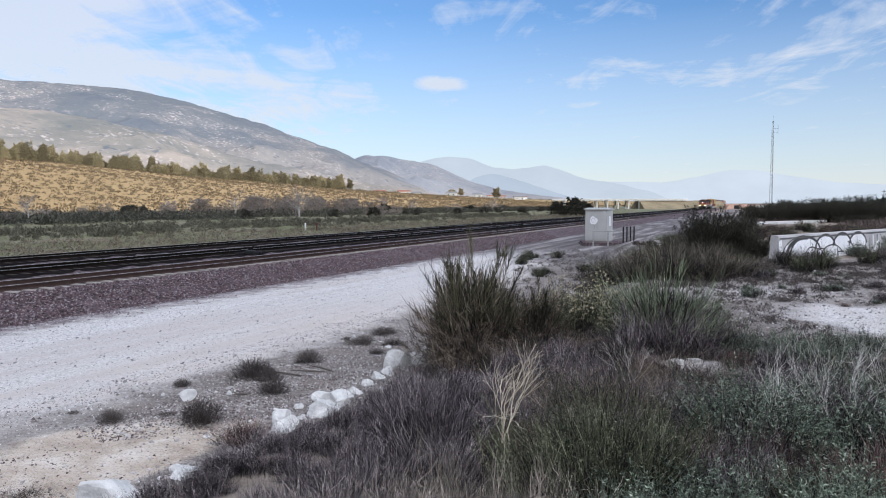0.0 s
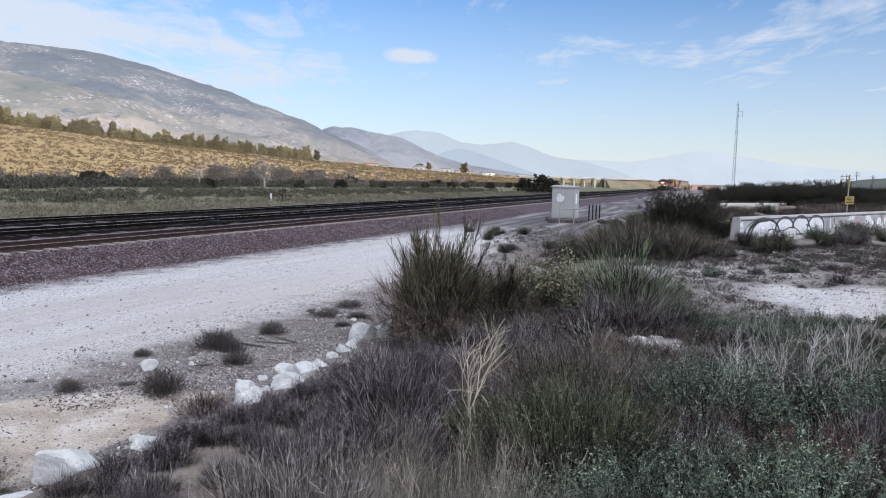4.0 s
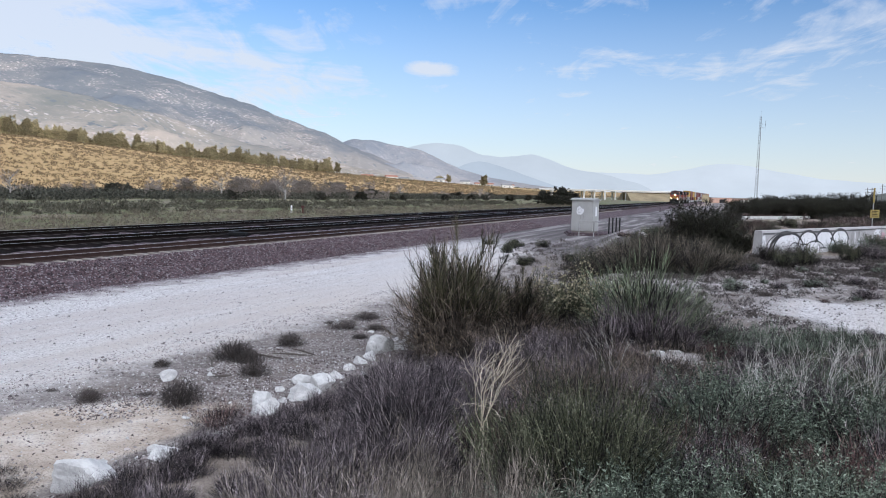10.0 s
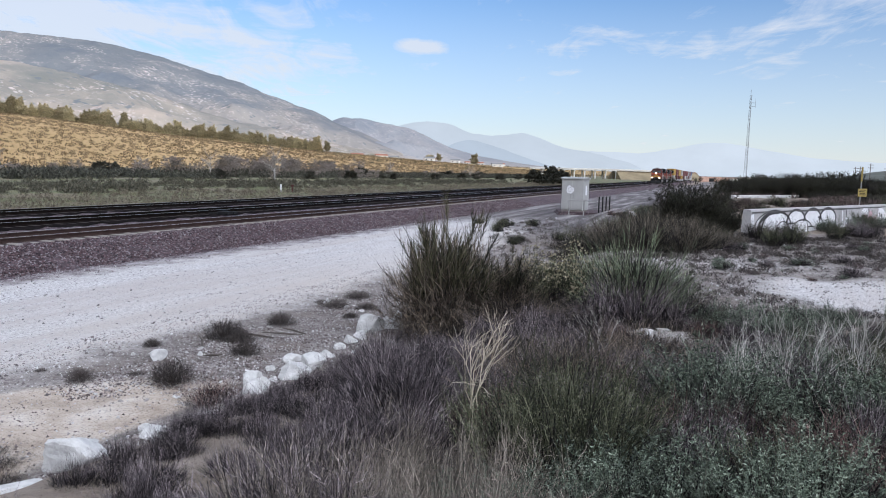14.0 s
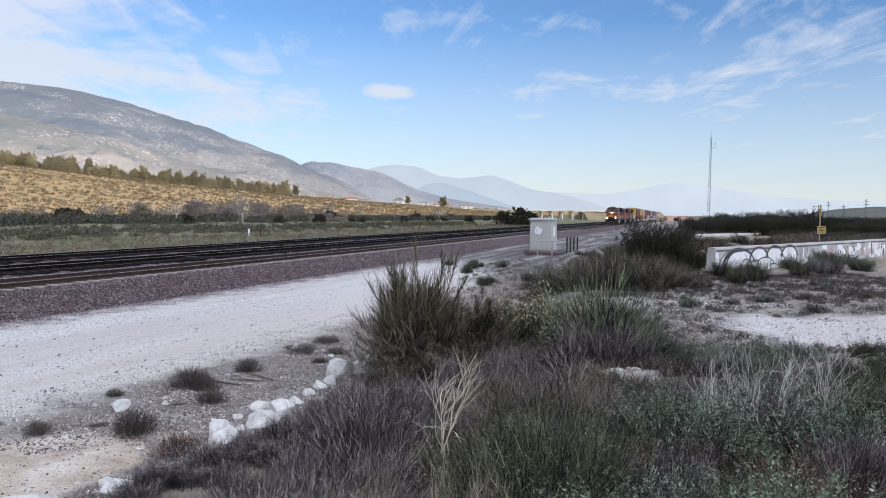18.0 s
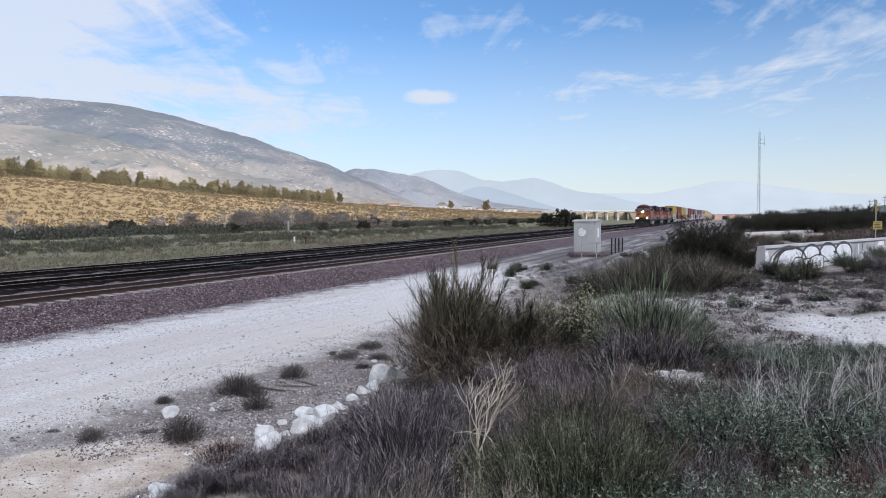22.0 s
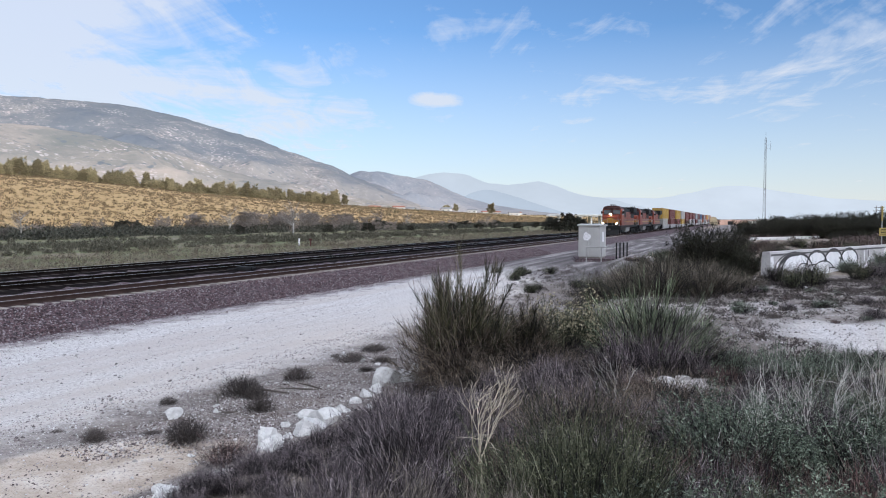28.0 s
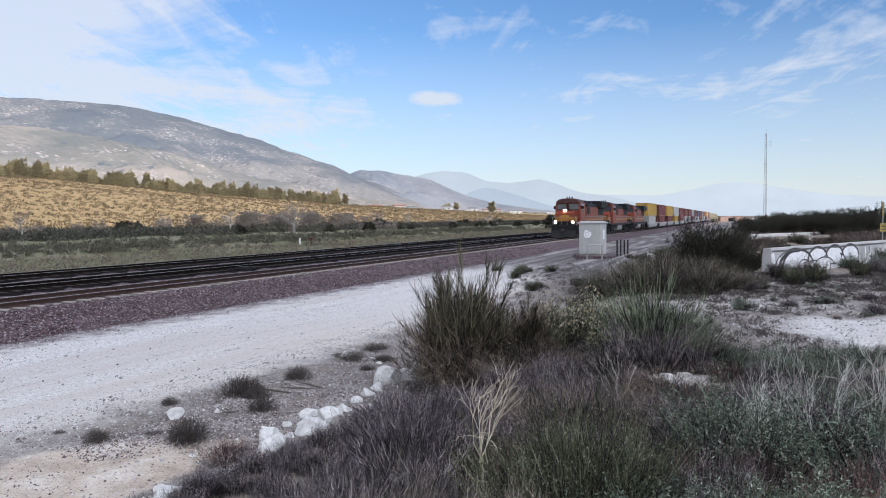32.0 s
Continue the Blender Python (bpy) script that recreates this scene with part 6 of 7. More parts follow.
    clump_stuff("plain_scrub", "distant scrub on the golden plain", scatter(1500, 500, 1700, 60, 700), rng.uniform(1.5, 4.0, 1500), 30, leafy("plain scrub", [(0.07, 0.07, 0.04), (0.14, 0.12, 0.07)]), rng, 0.7)


def build_right_thicket():
    rng = np.random.default_rng(33)
    x = rng.uniform(18, 78, 1500)
    y = 42 + 0.62 * (x - 18) + rng.uniform(2, 50, 1500)
    keep = ((x / y < 0.42) | (x / y > 0.545) | (y > 105)) & (beside(x, y) > 20)
    x, y = x[keep], y[keep]
    clump_stuff("thicket_scrub", "tangled red-brown and grey scrub behind the wall", np.stack([x, y, land(x, y) - 0.05], -1), rng.uniform(0.7, 1.7, len(x)), 60,
                leafy("thicket twigs", [(0.035, 0.026, 0.025), (0.075, 0.054, 0.050), (0.13, 0.10, 0.09)]), rng, 0.55, 0.035)
    for i in range(150):
        x = rng.uniform(33, 115)
        y = 70 + 0.62 * (x - 33) + rng.uniform(0, 40)
        if 0.42 < x / y < 0.545 and y < 105 or float(beside(x, y)) < 24:
            continue
        plant(rng, "dark_shrub", x, y, rng.uniform(0.52, 0.85), rng.uniform(0.6, 0.9), 0.1)
    for i in range(150):
        x = rng.uniform(22, 66)
        y = 48 + 0.5 * (x - 24) + rng.uniform(0, 24)
        plant(rng, ("russet_shrub", "brown_shrub", "russet_shrub", "olive_shrub")[i % 4], x, y, rng.uniform(1.2, 2.1), 0.85)
    for i in range(125):
        y = rng.uniform(108, 150)
        plant(rng, "dark_shrub", rng.uniform(0.42, 0.70) * y, y, rng.uniform(1.1, 1.75), rng.uniform(0.7, 0.95), 0.1)
    for x, y, s in ((57, 118, 1.5), (63.5, 122, 2.0), (65.5, 124, 1.9), (69, 124, 2.1), (71.5, 122, 2.3), (73.5, 125, 1.9), (79, 128, 1.6), (92, 132, 1.7), (100, 136, 1.9)):
        plant(rng, "dark_shrub", x, y, s, 0.85, 0.1)


build_trees()
build_right_thicket()

# ---- rocks and loose stone ----
WHITESTONE = plain("white broken stone", (0.60, 0.58, 0.56), 0.85, 0, 0.28, 2.0, 18, 0.5, 0.08)
PINKSTONE = plain("pinkish broken stone", (0.55, 0.48, 0.45), 0.85, 0, 0.2, 2.0, 18, 0.5, 0.1)
CABINET = plain("pale grey steel", (0.40, 0.39, 0.375), 0.55, 0.0, 0.14, 0.9, 20, 0.03)
GALV = plain("galvanised pipe", (0.33, 0.32, 0.31), 0.5, 0.4, 0.2, 2, 20)
WALLCON = plain("painted-over concrete", (0.44, 0.42, 0.415), 0.9, 0, 0.32, 0.8, 12, 0.25)
WHITEPAINT = plain("white spray paint", (0.76, 0.75, 0.76), 0.7, 0, 0.15, 2.5, 16, 0.05)
PALECON = plain("pale kerb concrete", (0.55, 0.54, 0.52), 0.85, 0, 0.2, 0.6, 6, 0.1)
BLACKPAINT = plain("black spray paint", (0.03, 0.028, 0.03), 0.6, 0, 0.3, 3, 16, 0.05)
PINKPAINT = plain("faded pink paint", (0.52, 0.33, 0.35), 0.8, 0, 0.25, 1.5, 10, 0.05)
SIGNYELLOW = plain("yellow sign paint", (0.33, 0.245, 0.07), 0.6, 0, 0.25, 3, 20, 0.05)


def boulder(seed, cuts=2):
    """A broken block with flat faces and worn edges."""
    rng = random.Random(seed)
    bm = B()
    bmesh.ops.create_icosphere(bm, subdivisions=cuts, radius=1.0)
    planes = [(Vector((rng.gauss(0, 1), rng.gauss(0, 1), rng.gauss(0, 1))).normalized(), rng.uniform(0.42, 0.78)) for _ in range(13)]
    for v in bm.verts:
        for nrm, d in planes:
            k = v.co.dot(nrm)
            if k > d:
                v.co -= nrm * (k - d)
        v.co += v.co.normalized() * (0.04 * noise.noise(v.co * 2.6 + Vector((seed, 0, 0))) + 0.035 * noise.fractal(v.co * 7.0 + Vector((seed, 3, 0)), 0.8, 2.0, 5))
    return bm


def build_rocks():
    meshes = [finish("rock", boulder(k, 4), WHITESTONE) for k in range(5)] + [finish("rock", boulder(9, 4), PINKSTONE)]
    rng = random.Random(5)

    def rock(x, y, s, squash=0.7, k=None):
        ob = new("rock", meshes[rng.randrange(5) if k is None else k])
        ob.matrix_basis = pose(x, y, float(land(x, y)) + 0.16 * s, rng.uniform(-12, 12), rng.uniform(-12, 12), rng.uniform(0, 360)) @ Matrix.Diagonal((s * rng.uniform(0.9, 1.25), s, s * squash, 1))
        tagged(ob, "large white broken rock at the foot of the bank" if s > 0.2 else "white broken rock lying on gravel", "rock", "white rocks")
    for x, y, s, q in ((-3.85, 8.25, 0.52, 0.9), (-4.05, 7.35, 0.36, 0.5), (-3.7, 7.1, 0.24, 0.5), (-3.15, 8.95, 0.30, 0.6), (-2.78, 9.6, 0.30, 0.65), (-3.35, 9.2, 0.16, 0.6), (-2.95, 9.3, 0.14, 0.6), (-2.55, 11.4, 0.24, 0.85), (-2.36, 10.85, 0.28, 0.9), (-2.0, 11.85, 0.44, 0.6),
                       (-1.8, 12.4, 0.34, 0.65), (-2.08, 12.7, 0.24, 0.6), (-1.6, 13.0, 0.2, 0.6), (-2.4, 12.1, 0.13, 0.7), (-0.95, 15.3, 0.44, 0.85), (-0.55, 15.6, 0.3, 0.8), (-1.3, 14.2, 0.2, 0.8), (-1.12, 14.6, 0.22, 0.7), (-1.45, 13.7, 0.16, 0.7),
                       (-4.48, 12.7, 0.20, 0.9), (-2.2, 18.2, 0.16, 0.6), (-1.7, 17.6, 0.12, 0.6), (-1.3, 17.2, 0.1, 0.6), (-0.4, 16.6, 0.24, 0.7), (-3.95, 13.35, 0.10, 0.6), (-3.85, 13.0, 0.09, 0.7), (-2.75, 11.95, 0.08, 0.8), (-5.0, 12.9, 0.06, 0.8),
                       (3.7, 12.4, 0.16, 0.6), (4.1, 12.7, 0.2, 0.6), (4.5, 13.0, 0.16, 0.6), (3.3, 12.1, 0.14, 0.6), (1.9, 12.9, 0.14, 0.7), (2.1, 9.6, 0.15, 0.6), (14.6, 50.0, 0.6, 0.6), (14.2, 45.0, 0.5, 0.6), (15.5, 30.5, 0.2, 0.6), (12.0, 31.0, 0.25, 0.5)):
        rock(x, y, s * 0.86, q)
    rock(-2.95, 10.5, 0.17, 0.8, 5)
    wood = plain("grey driftwood", (0.10, 0.082, 0.07), 0.9, 0, 0.3, 3, 30, 0.3)
    for x, y, turn, ln in ((-4.1, 13.9, 20, 0.7), (-3.3, 14.6, 75, 1.1), (-2.7, 14.7, 95, 0.8), (-2.5, 14.9, 60, 0.6), (-3.6, 12.9, 140, 0.4)):
        bm = B()
        rod(bm, (0, -ln / 2, 0.0), (0.04 * ln, 0, 0.03), 0.016, 6, 0.02)
        rod(bm, (0.04 * ln, 0, 0.03), (-0.02, ln / 2, 0.06), 0.02, 6, 0.007)
        rod(bm, (0.03 * ln, 0.05, 0.03), (0.2 * ln, 0.3 * ln, 0.09), 0.01, 5, 0.004)
        stick = new("stick", finish("stick", bm, wood))
        stick.matrix_basis = pose(x, y, float(land(x, y)) + 0.01, 0, 0, turn)
        tagged(stick, "dry grey branch lying on the gravel", "branch", "dry sticks")
    for i in range(34):
        y = rng.uniform(8.0, 19.0)
        x = float(track_x(y)) + rng.gauss(17.1, 0.55) / 0.905
        rock(x, y, rng.uniform(0.04, 0.12), 0.7, 5 if i % 4 == 0 else None)


def pebbles(name, label, spots, sizes, material, rng):
    """Loose stones too many to count: squat eight-sided chips in one mesh."""
    n = len(spots)
    base = np.array([(1, 0, 0), (0, 1, 0), (-1, 0, 0), (0, -1, 0), (0, 0, 0.8), (0, 0, -0.5)], float)
    tris = np.array([(0, 1, 4), (1, 2, 4), (2, 3, 4), (3, 0, 4), (1, 0, 5), (2, 1, 5), (3, 2, 5), (0, 3, 5)])
    a = rng.uniform(0, 6.283, n)
    c, s = np.cos(a), np.sin(a)
    v = base[None] * rng.uniform(0.5, 1.3, (n, 6, 1)) * sizes[:, None, None]
    x, y = v[..., 0] * c[:, None] - v[..., 1] * s[:, None], v[..., 0] * s[:, None] + v[..., 1] * c[:, None]
    tilt = rng.normal(0, 0.4, (n, 2))
    z = v[..., 2] + x * tilt[:, :1] + y * tilt[:, 1:]
    v = np.stack([x, y, z], -1) + spots[:, None]
    f = (tris[None] + 6 * np.arange(n)[:, None, None]).reshape(-1, 3)
    ob = new(name, joined(name, [(v.reshape(-1, 3), f)], material))
    return tagged(ob, label, "stones", kind="stuff")


def build_loose_stone():
    rng = np.random.default_rng(3)

    def spots(n, y0, y1, w0, w1, p=1.5):
        y = y0 + (y1 - y0) * rng.uniform(0, 1, n) ** p
        w = rng.uniform(w0, w1, n)
        keep = (w < 13.6) | (w > 16.9) | (y > 10.6 + 0.5 * wobble(w, y, 1.5, 3.0)) | (rng.uniform(0, 1, n) < 0.10)
        y, w = y[keep], w[keep]
        x = track_x(y) + w / 0.905
        return np.stack([x, y, land(x, y)], -1), w
    chips = leafy("mixed gravel chips", [(0.12, 0.10, 0.10), (0.26, 0.22, 0.21), (0.42, 0.385, 0.37), (0.70, 0.68, 0.66)], 0.9, 0.0)
    s, w = spots(52000, 6.5, 32, 12.0, 18.8)
    pebbles("gravel", "loose mixed gravel on the road edge", s, rng.uniform(0.006, 0.021, len(s)) * (1 + 1.2 * (rng.uniform(0, 1, len(s)) > 0.93)), chips, rng)
    s, w = spots(30000, 7.5, 24, 14.2, 18.2)
    pebbles("gravel", "broken red-brown and white stones along the bank", s, rng.uniform(0.009, 0.025, len(s)), leafy("broken bank stone", [(0.05, 0.036, 0.036), (0.13, 0.095, 0.09), (0.28, 0.235, 0.225), (0.66, 0.63, 0.61)], 0.9, 0.0), rng)
    s, w = spots(36000, 7, 55, 4.0, 13.0)
    pebbles("gravel", "scattered small stones on the pale road", s, rng.uniform(0.006, 0.02, len(s)) * (1 + 1.5 * (rng.uniform(0, 1, len(s)) > 0.95)), leafy("road chips", [(0.16, 0.14, 0.14), (0.45, 0.43, 0.41), (0.68, 0.66, 0.64)], 0.9, 0.0), rng)
    x, y = rng.uniform(6, 22, 9000), rng.uniform(15, 33, 9000)
    pebbles("gravel", "rubble and stones on the bare ground", np.stack([x, y, land(x, y)], -1), rng.uniform(0.01, 0.045, 9000), leafy("rubble", [(0.15, 0.13, 0.12), (0.36, 0.33, 0.31), (0.70, 0.68, 0.66)], 0.9, 0.0), rng)
    # crushed stone on the near shoulder of the track
    n = 34000
    y = 14 + 60 * rng.uniform(0, 1, n) ** 1.6
    w = 1.35 + 2.6 * rng.uniform(0, 1, n) + rng.exponential(0.14, n) + (rng.uniform(0, 1, n) < 0.16) * rng.exponential(0.9, n)
    z = np.interp(w, [1.35, 1.9, 2.4, 3.2, 3.9, 5.2], [0.55, 0.545, 0.46, 0.22, 0.03, -0.12])
    z = np.maximum(z, 0.0) + 0.01
    ang = np.arctan([track_slope(k) for k in y])
    x = track_x(y) + w * np.cos(ang)
    pebbles("ballast_stones", "loose purple-red crushed stones on the ballast shoulder", np.stack([x, y - w * np.sin(ang), z], -1), rng.uniform(0.02, 0.05, n) * np.where(w > 4.2, 0.55, 1.0),
            leafy("crushed red stone", [(0.035, 0.029, 0.033), (0.092, 0.061, 0.068), (0.155, 0.096, 0.100), (0.34, 0.31, 0.32)], 0.9, 0.0), rng)


# ---- trackside cabinet ----
def build_cabinet():
    gx, gy = 12.85, 60.0
    turn = -6.0
    base = thing("gravel_pad", "low reddish gravel pad under the steel cabinet", "gravel pad", kind="structure")
    bm = B()
    slab(bm, [(-1.5, -1.9), (3.0, -2.3), (3.6, 2.4), (-1.4, 2.6)], 2, -0.4, 0.14)
    bmesh.ops.bevel(bm, geom=bm.edges[:], offset=0.14, segments=2, affect="EDGES")
    part("pad", bm, BALLAST, base)
    base.matrix_basis = pose(gx, gy + 0.8, 0.08, 0, 0, turn)
    c = thing("signal_cabinet", "pale grey steel railway signal cabinet with sprayed white tag", "cabinet", at=pose(12.54, 60.1, 0.20, 0, 0, -31.0))
    bm = B()
    box(bm, -0.92, 0.92, 0.0, 1.5, 0.12, 2.66, 0.02)
    body = part("body", bm, CABINET, c)
    bm = B()
    box(bm, -0.88, 0.88, 0.05, 1.45, -0.1, 0.12)
    part("plinth", bm, CONCRETE, c)
    bm = B()
    slab(bm, [(-0.12, 2.66), (-0.12, 2.74), (0.75, 2.84), (1.62, 2.74), (1.62, 2.66)], 0, -1.02, 1.02)
    part("roof", bm, CABINET, c, "overhanging low-pitched steel roof")
    for x0, x1 in ((-0.86, -0.02), (0.02, 0.86)):
        bm = B()
        box(bm, x0, x1, -0.025, 0.0, 0.2, 2.56, 0.008)
        d = part("door", bm, CABINET, body)
        bm = B()
        xm = x1 - 0.1 if x0 < -0.5 else x0 + 0.1
        box(bm, xm - 0.025, xm + 0.025, -0.06, -0.025, 1.1, 1.45, 0.008)
        part("door_handle", bm, GALV, d)
    bm = B()
    rng = random.Random(2)
    pts = []
    for k in range(15):
        a = 6.2832 * k / 15
        r = rng.uniform(0.26, 0.40)
        pts.append((-0.2 + r * math.cos(a) * 0.9, 1.78 + r * math.sin(a) * 1.05))
    slab(bm, [(x, z) for x, z in pts], 1, -0.033, -0.027)
    part("sprayed_tag", bm, WHITEPAINT, body, "white sprayed scribble")
    bm = B()
    for k in range(5):
        a = 0.9 * k
        rod(bm, (-0.2 + 0.2 * math.cos(a), -0.036, 1.78 + 0.25 * math.sin(a)), (-0.2 + 0.22 * math.cos(a + 1.5), -0.036, 1.78 + 0.2 * math.sin(a + 1.7)), 0.010, 4)
    part("sprayed_tag", bm, CABINET, body)
    bm = B()
    box(bm, 0.92, 0.93, 0.55, 0.95, 1.35, 2.15)
    part("notice", bm, WHITEPAINT, body, "white paper notice")
    rail = thing("guard_rail", "low grey pipe railing before the cabinet", "railing", at=pose(gx - 0.42, gy - 1.6, 0.1, 0, 0, turn))
    for x in (-0.45, 0.72):
        bm = B()
        rod(bm, (x, 0, -0.2), (x, 0, 1.1), 0.05, 10)
        part("post", bm, GALV, rail)
    bm = B()
    rod(bm, (-0.5, 0, 1.08), (1.75, 0, 1.08), 0.04, 10)
    part("top_rail", bm, GALV, rail)
    first = None
    for k in range(4):
        m = pose(gx + 1.60 + 0.36 * k, gy - 1.3 + 0.28 * k, float(land(gx + 2, gy - 1.3)) - 0.2)
        if first is None:
            bm = B()
            rod(bm, (0, 0, 0), (0, 0, 1.35), 0.055, 10)
            bmesh.ops.create_uvsphere(bm, u_segments=10, v_segments=5, radius=0.055, matrix=Matrix.Translation((0, 0, 1.35)))
            first = tagged(new("bollard", finish("bollard", bm, BLACK)), "dark steel pipe bollard beside the cabinet", "bollard", "bollards")
            first.matrix_basis = m
        else:
            copy_thing(first, m)


# ---- old concrete wall with sprayed shapes ----
def build_wall():
    a, b = Vector((16.3, 36.0, 0)), Vector((41.0, 57.0, 0))
    way = (b - a)
    ln = way.length
    turn = math.degrees(math.atan2(way.y, way.x))
    w = thing("concrete_wall", "old concrete parapet wall covered in sprayed paint", "wall", at=pose(a.x, a.y, 0.0, 0, 0, turn))
    n = 8
    for k in range(n):
        bm = B()
        x0, x1 = ln * k / n + 0.006, ln * (k + 1) / n - 0.006
        slab(bm, [(-0.28, -0.2), (-0.20, 1.72), (-0.17, 1.83), (0.17, 1.83), (0.2, 1.72), (0.28, -0.2)], 0, x0, x1)
        part("wall_panel", bm, WALLCON, w)

    def face_y(z):
        return -0.28 + (z + 0.2) * 0.08 / 1.92

    def patch(points, material, name, proud):
        bm = B()
        f = [bm.verts.new((x, face_y(z) - proud, z)) for x, z in points]
        g = [bm.verts.new((x, face_y(z) - proud + 0.003, z)) for x, z in points]
        bm.faces.new(f)
        for i in range(len(f)):
            j = (i + 1) % len(f)
            bm.faces.new((f[i], g[i], g[j], f[j]))
        bmesh.ops.recalc_face_normals(bm, faces=bm.faces[:])
        part(name, bm, material, w)

    def arc(cx, cz, rx, rz, a0, a1, width, material, proud):
        k = 22
        out = [(cx + rx * math.cos(radians(a0 + (a1 - a0) * i / k)), cz + rz * math.sin(radians(a0 + (a1 - a0) * i / k))) for i in range(k + 1)]
        inn = [(cx + (rx - width) * math.cos(radians(a0 + (a1 - a0) * i / k)), cz + (rz - width) * math.sin(radians(a0 + (a1 - a0) * i / k))) for i in range(k + 1)]
        bm = B()
        for i in range(k):
            q = [out[i], out[i + 1], inn[i + 1], inn[i]]
            bm.faces.new([bm.verts.new((x, face_y(z) - proud, z)) for x, z in q])
        part("sprayed_line", bm, material, w)

    def disc(cx, cz, rx, rz):
        pts = [(cx + rx * math.cos(6.2832 * i / 26), max(0.35, cz + rz * math.sin(6.2832 * i / 26))) for i in range(26)]
        patch(pts, WHITEPAINT, "sprayed_fill", 0.006)
    for cx, cz, rx, rz in ((3.0, 0.80, 1.75, 0.86), (5.4, 1.02, 1.2, 0.70), (7.6, 1.05, 1.2, 0.70), (9.8, 1.02, 1.25, 0.72)):
        disc(cx, cz, rx, rz)
        arc(cx, cz, rx + 0.1, rz + 0.08, 8, 178, 0.14, BLACKPAINT, 0.010)
    patch([(0.5, 0.1), (0.55, 0.75), (1.6, 0.95), (6.4, 0.85), (8.6, 0.9), (11.3, 0.8), (11.5, 0.1)], WHITEPAINT, "sprayed_fill", 0.003)
    patch([(0.03, 0.0), (0.04, 1.55), (0.34, 1.62), (0.42, 1.0), (0.30, 0.5), (0.46, 0.0)], WHITEPAINT, "sprayed_fill", 0.004)
    for x0, x1, z0, z1 in ((4.35, 4.42, 0.5, 1.05), (4.35, 5.3, 0.98, 1.05), (5.23, 5.3, 0.55, 1.05), (6.9, 6.98, 0.4, 1.0), (6.9, 7.8, 0.72, 0.79), (8.9, 8.98, 0.35, 0.95), (9.3, 10.3, 0.62, 0.69), (10.9, 11.0, 0.4, 1.3)):
        patch([(x0, z0), (x0, z1), (x1, z1), (x1, z0)], BLACKPAINT, "sprayed_line", 0.013)
    arc(2.9, 0.75, 2.2, 1.0, 80, 185, 0.20, BLACKPAINT, 0.011)
    arc(2.9, 0.75, 2.6, 1.04, 90, 185, 0.07, BLACKPAINT, 0.011)
    arc(3.7, 0.75, 0.75, 0.42, -10, 175, 0.07, BLACKPAINT, 0.012)
    arc(6.2, 0.45, 1.5, 0.75, 20, 165, 0.07, BLACKPAINT, 0.012)
    arc(8.3, 0.35, 1.1, 0.95, -5, 90, 0.08, BLACKPAINT, 0.012)
    rng = random.Random(8)
    for k in range(34):
        cx, cz = rng.uniform(11.5, ln - 1.0), rng.uniform(0.5, 1.55)
        m = rng.choice((WHITEPAINT, WHITEPAINT, PINKPAINT))
        pts = []
        for i in range(11):
            q = 6.2832 * i / 11
            r = rng.uniform(0.15, 0.6)
            pts.append((cx + r * math.cos(q) * 1.3, min(1.66, max(0.2, cz + r * math.sin(q) * 0.9))))
        patch(pts, m, "paint_patch", 0.004 + 0.0004 * k)
    # Thin dark grey strips just under the top of the wall face.
    edge_grey = plain("dark grey on concrete", (0.10, 0.095, 0.095), 0.9, 0, 0.5, 1.5, 12, 0.1)
    for k in range(24):
        x0 = 0.1 + ln * k / 24
        patch([(x0, 1.60 + rng.uniform(0, 0.06)), (x0, 1.715), (x0 + ln / 24 - 0.02, 1.715), (x0 + ln / 24 - 0.02, 1.60 + rng.uniform(0, 0.06))], edge_grey, "top_strip", 0.0155)
    for k in range(46):
        cx, top = rng.uniform(11.6, ln - 0.6), rng.uniform(0.9, 1.68)
        half, drop = rng.uniform(0.03, 0.13), rng.uniform(0.3, 1.1)
        pts = [(cx - half, top - 0.08), (cx, top), (cx + half, top - 0.05), (cx + half * 0.7, top - drop * 0.6), (cx + 0.01, max(0.1, top - drop)), (cx - half * 0.8, top - drop * 0.5)]
        patch(pts, rng.choice((WHITEPAINT, WHITEPAINT, PINKPAINT, BLACKPAINT)) if k % 6 else BLACKPAINT, "paint_drip", 0.019 + 0.0002 * k)
    arc(1.0, 0.9, 0.45, 0.5, 100, 260, 0.3, WHITEPAINT, 0.007)


def build_low_wall():
    w = thing("low_wall", "low whitewashed concrete kerb wall in the scrub", "wall", at=pose(50.0, 104.5, float(land(50.0, 104.5)) - 0.2, 0, 0, 36))
    for k in range(5):
        bm = B()
        box(bm, -9.0 + 3.6 * k + 0.01, -5.4 + 3.6 * k - 0.01, -0.2, 0.2, 0.0, 0.62, 0.03)
        part("wall_panel", bm, PALECON, w)


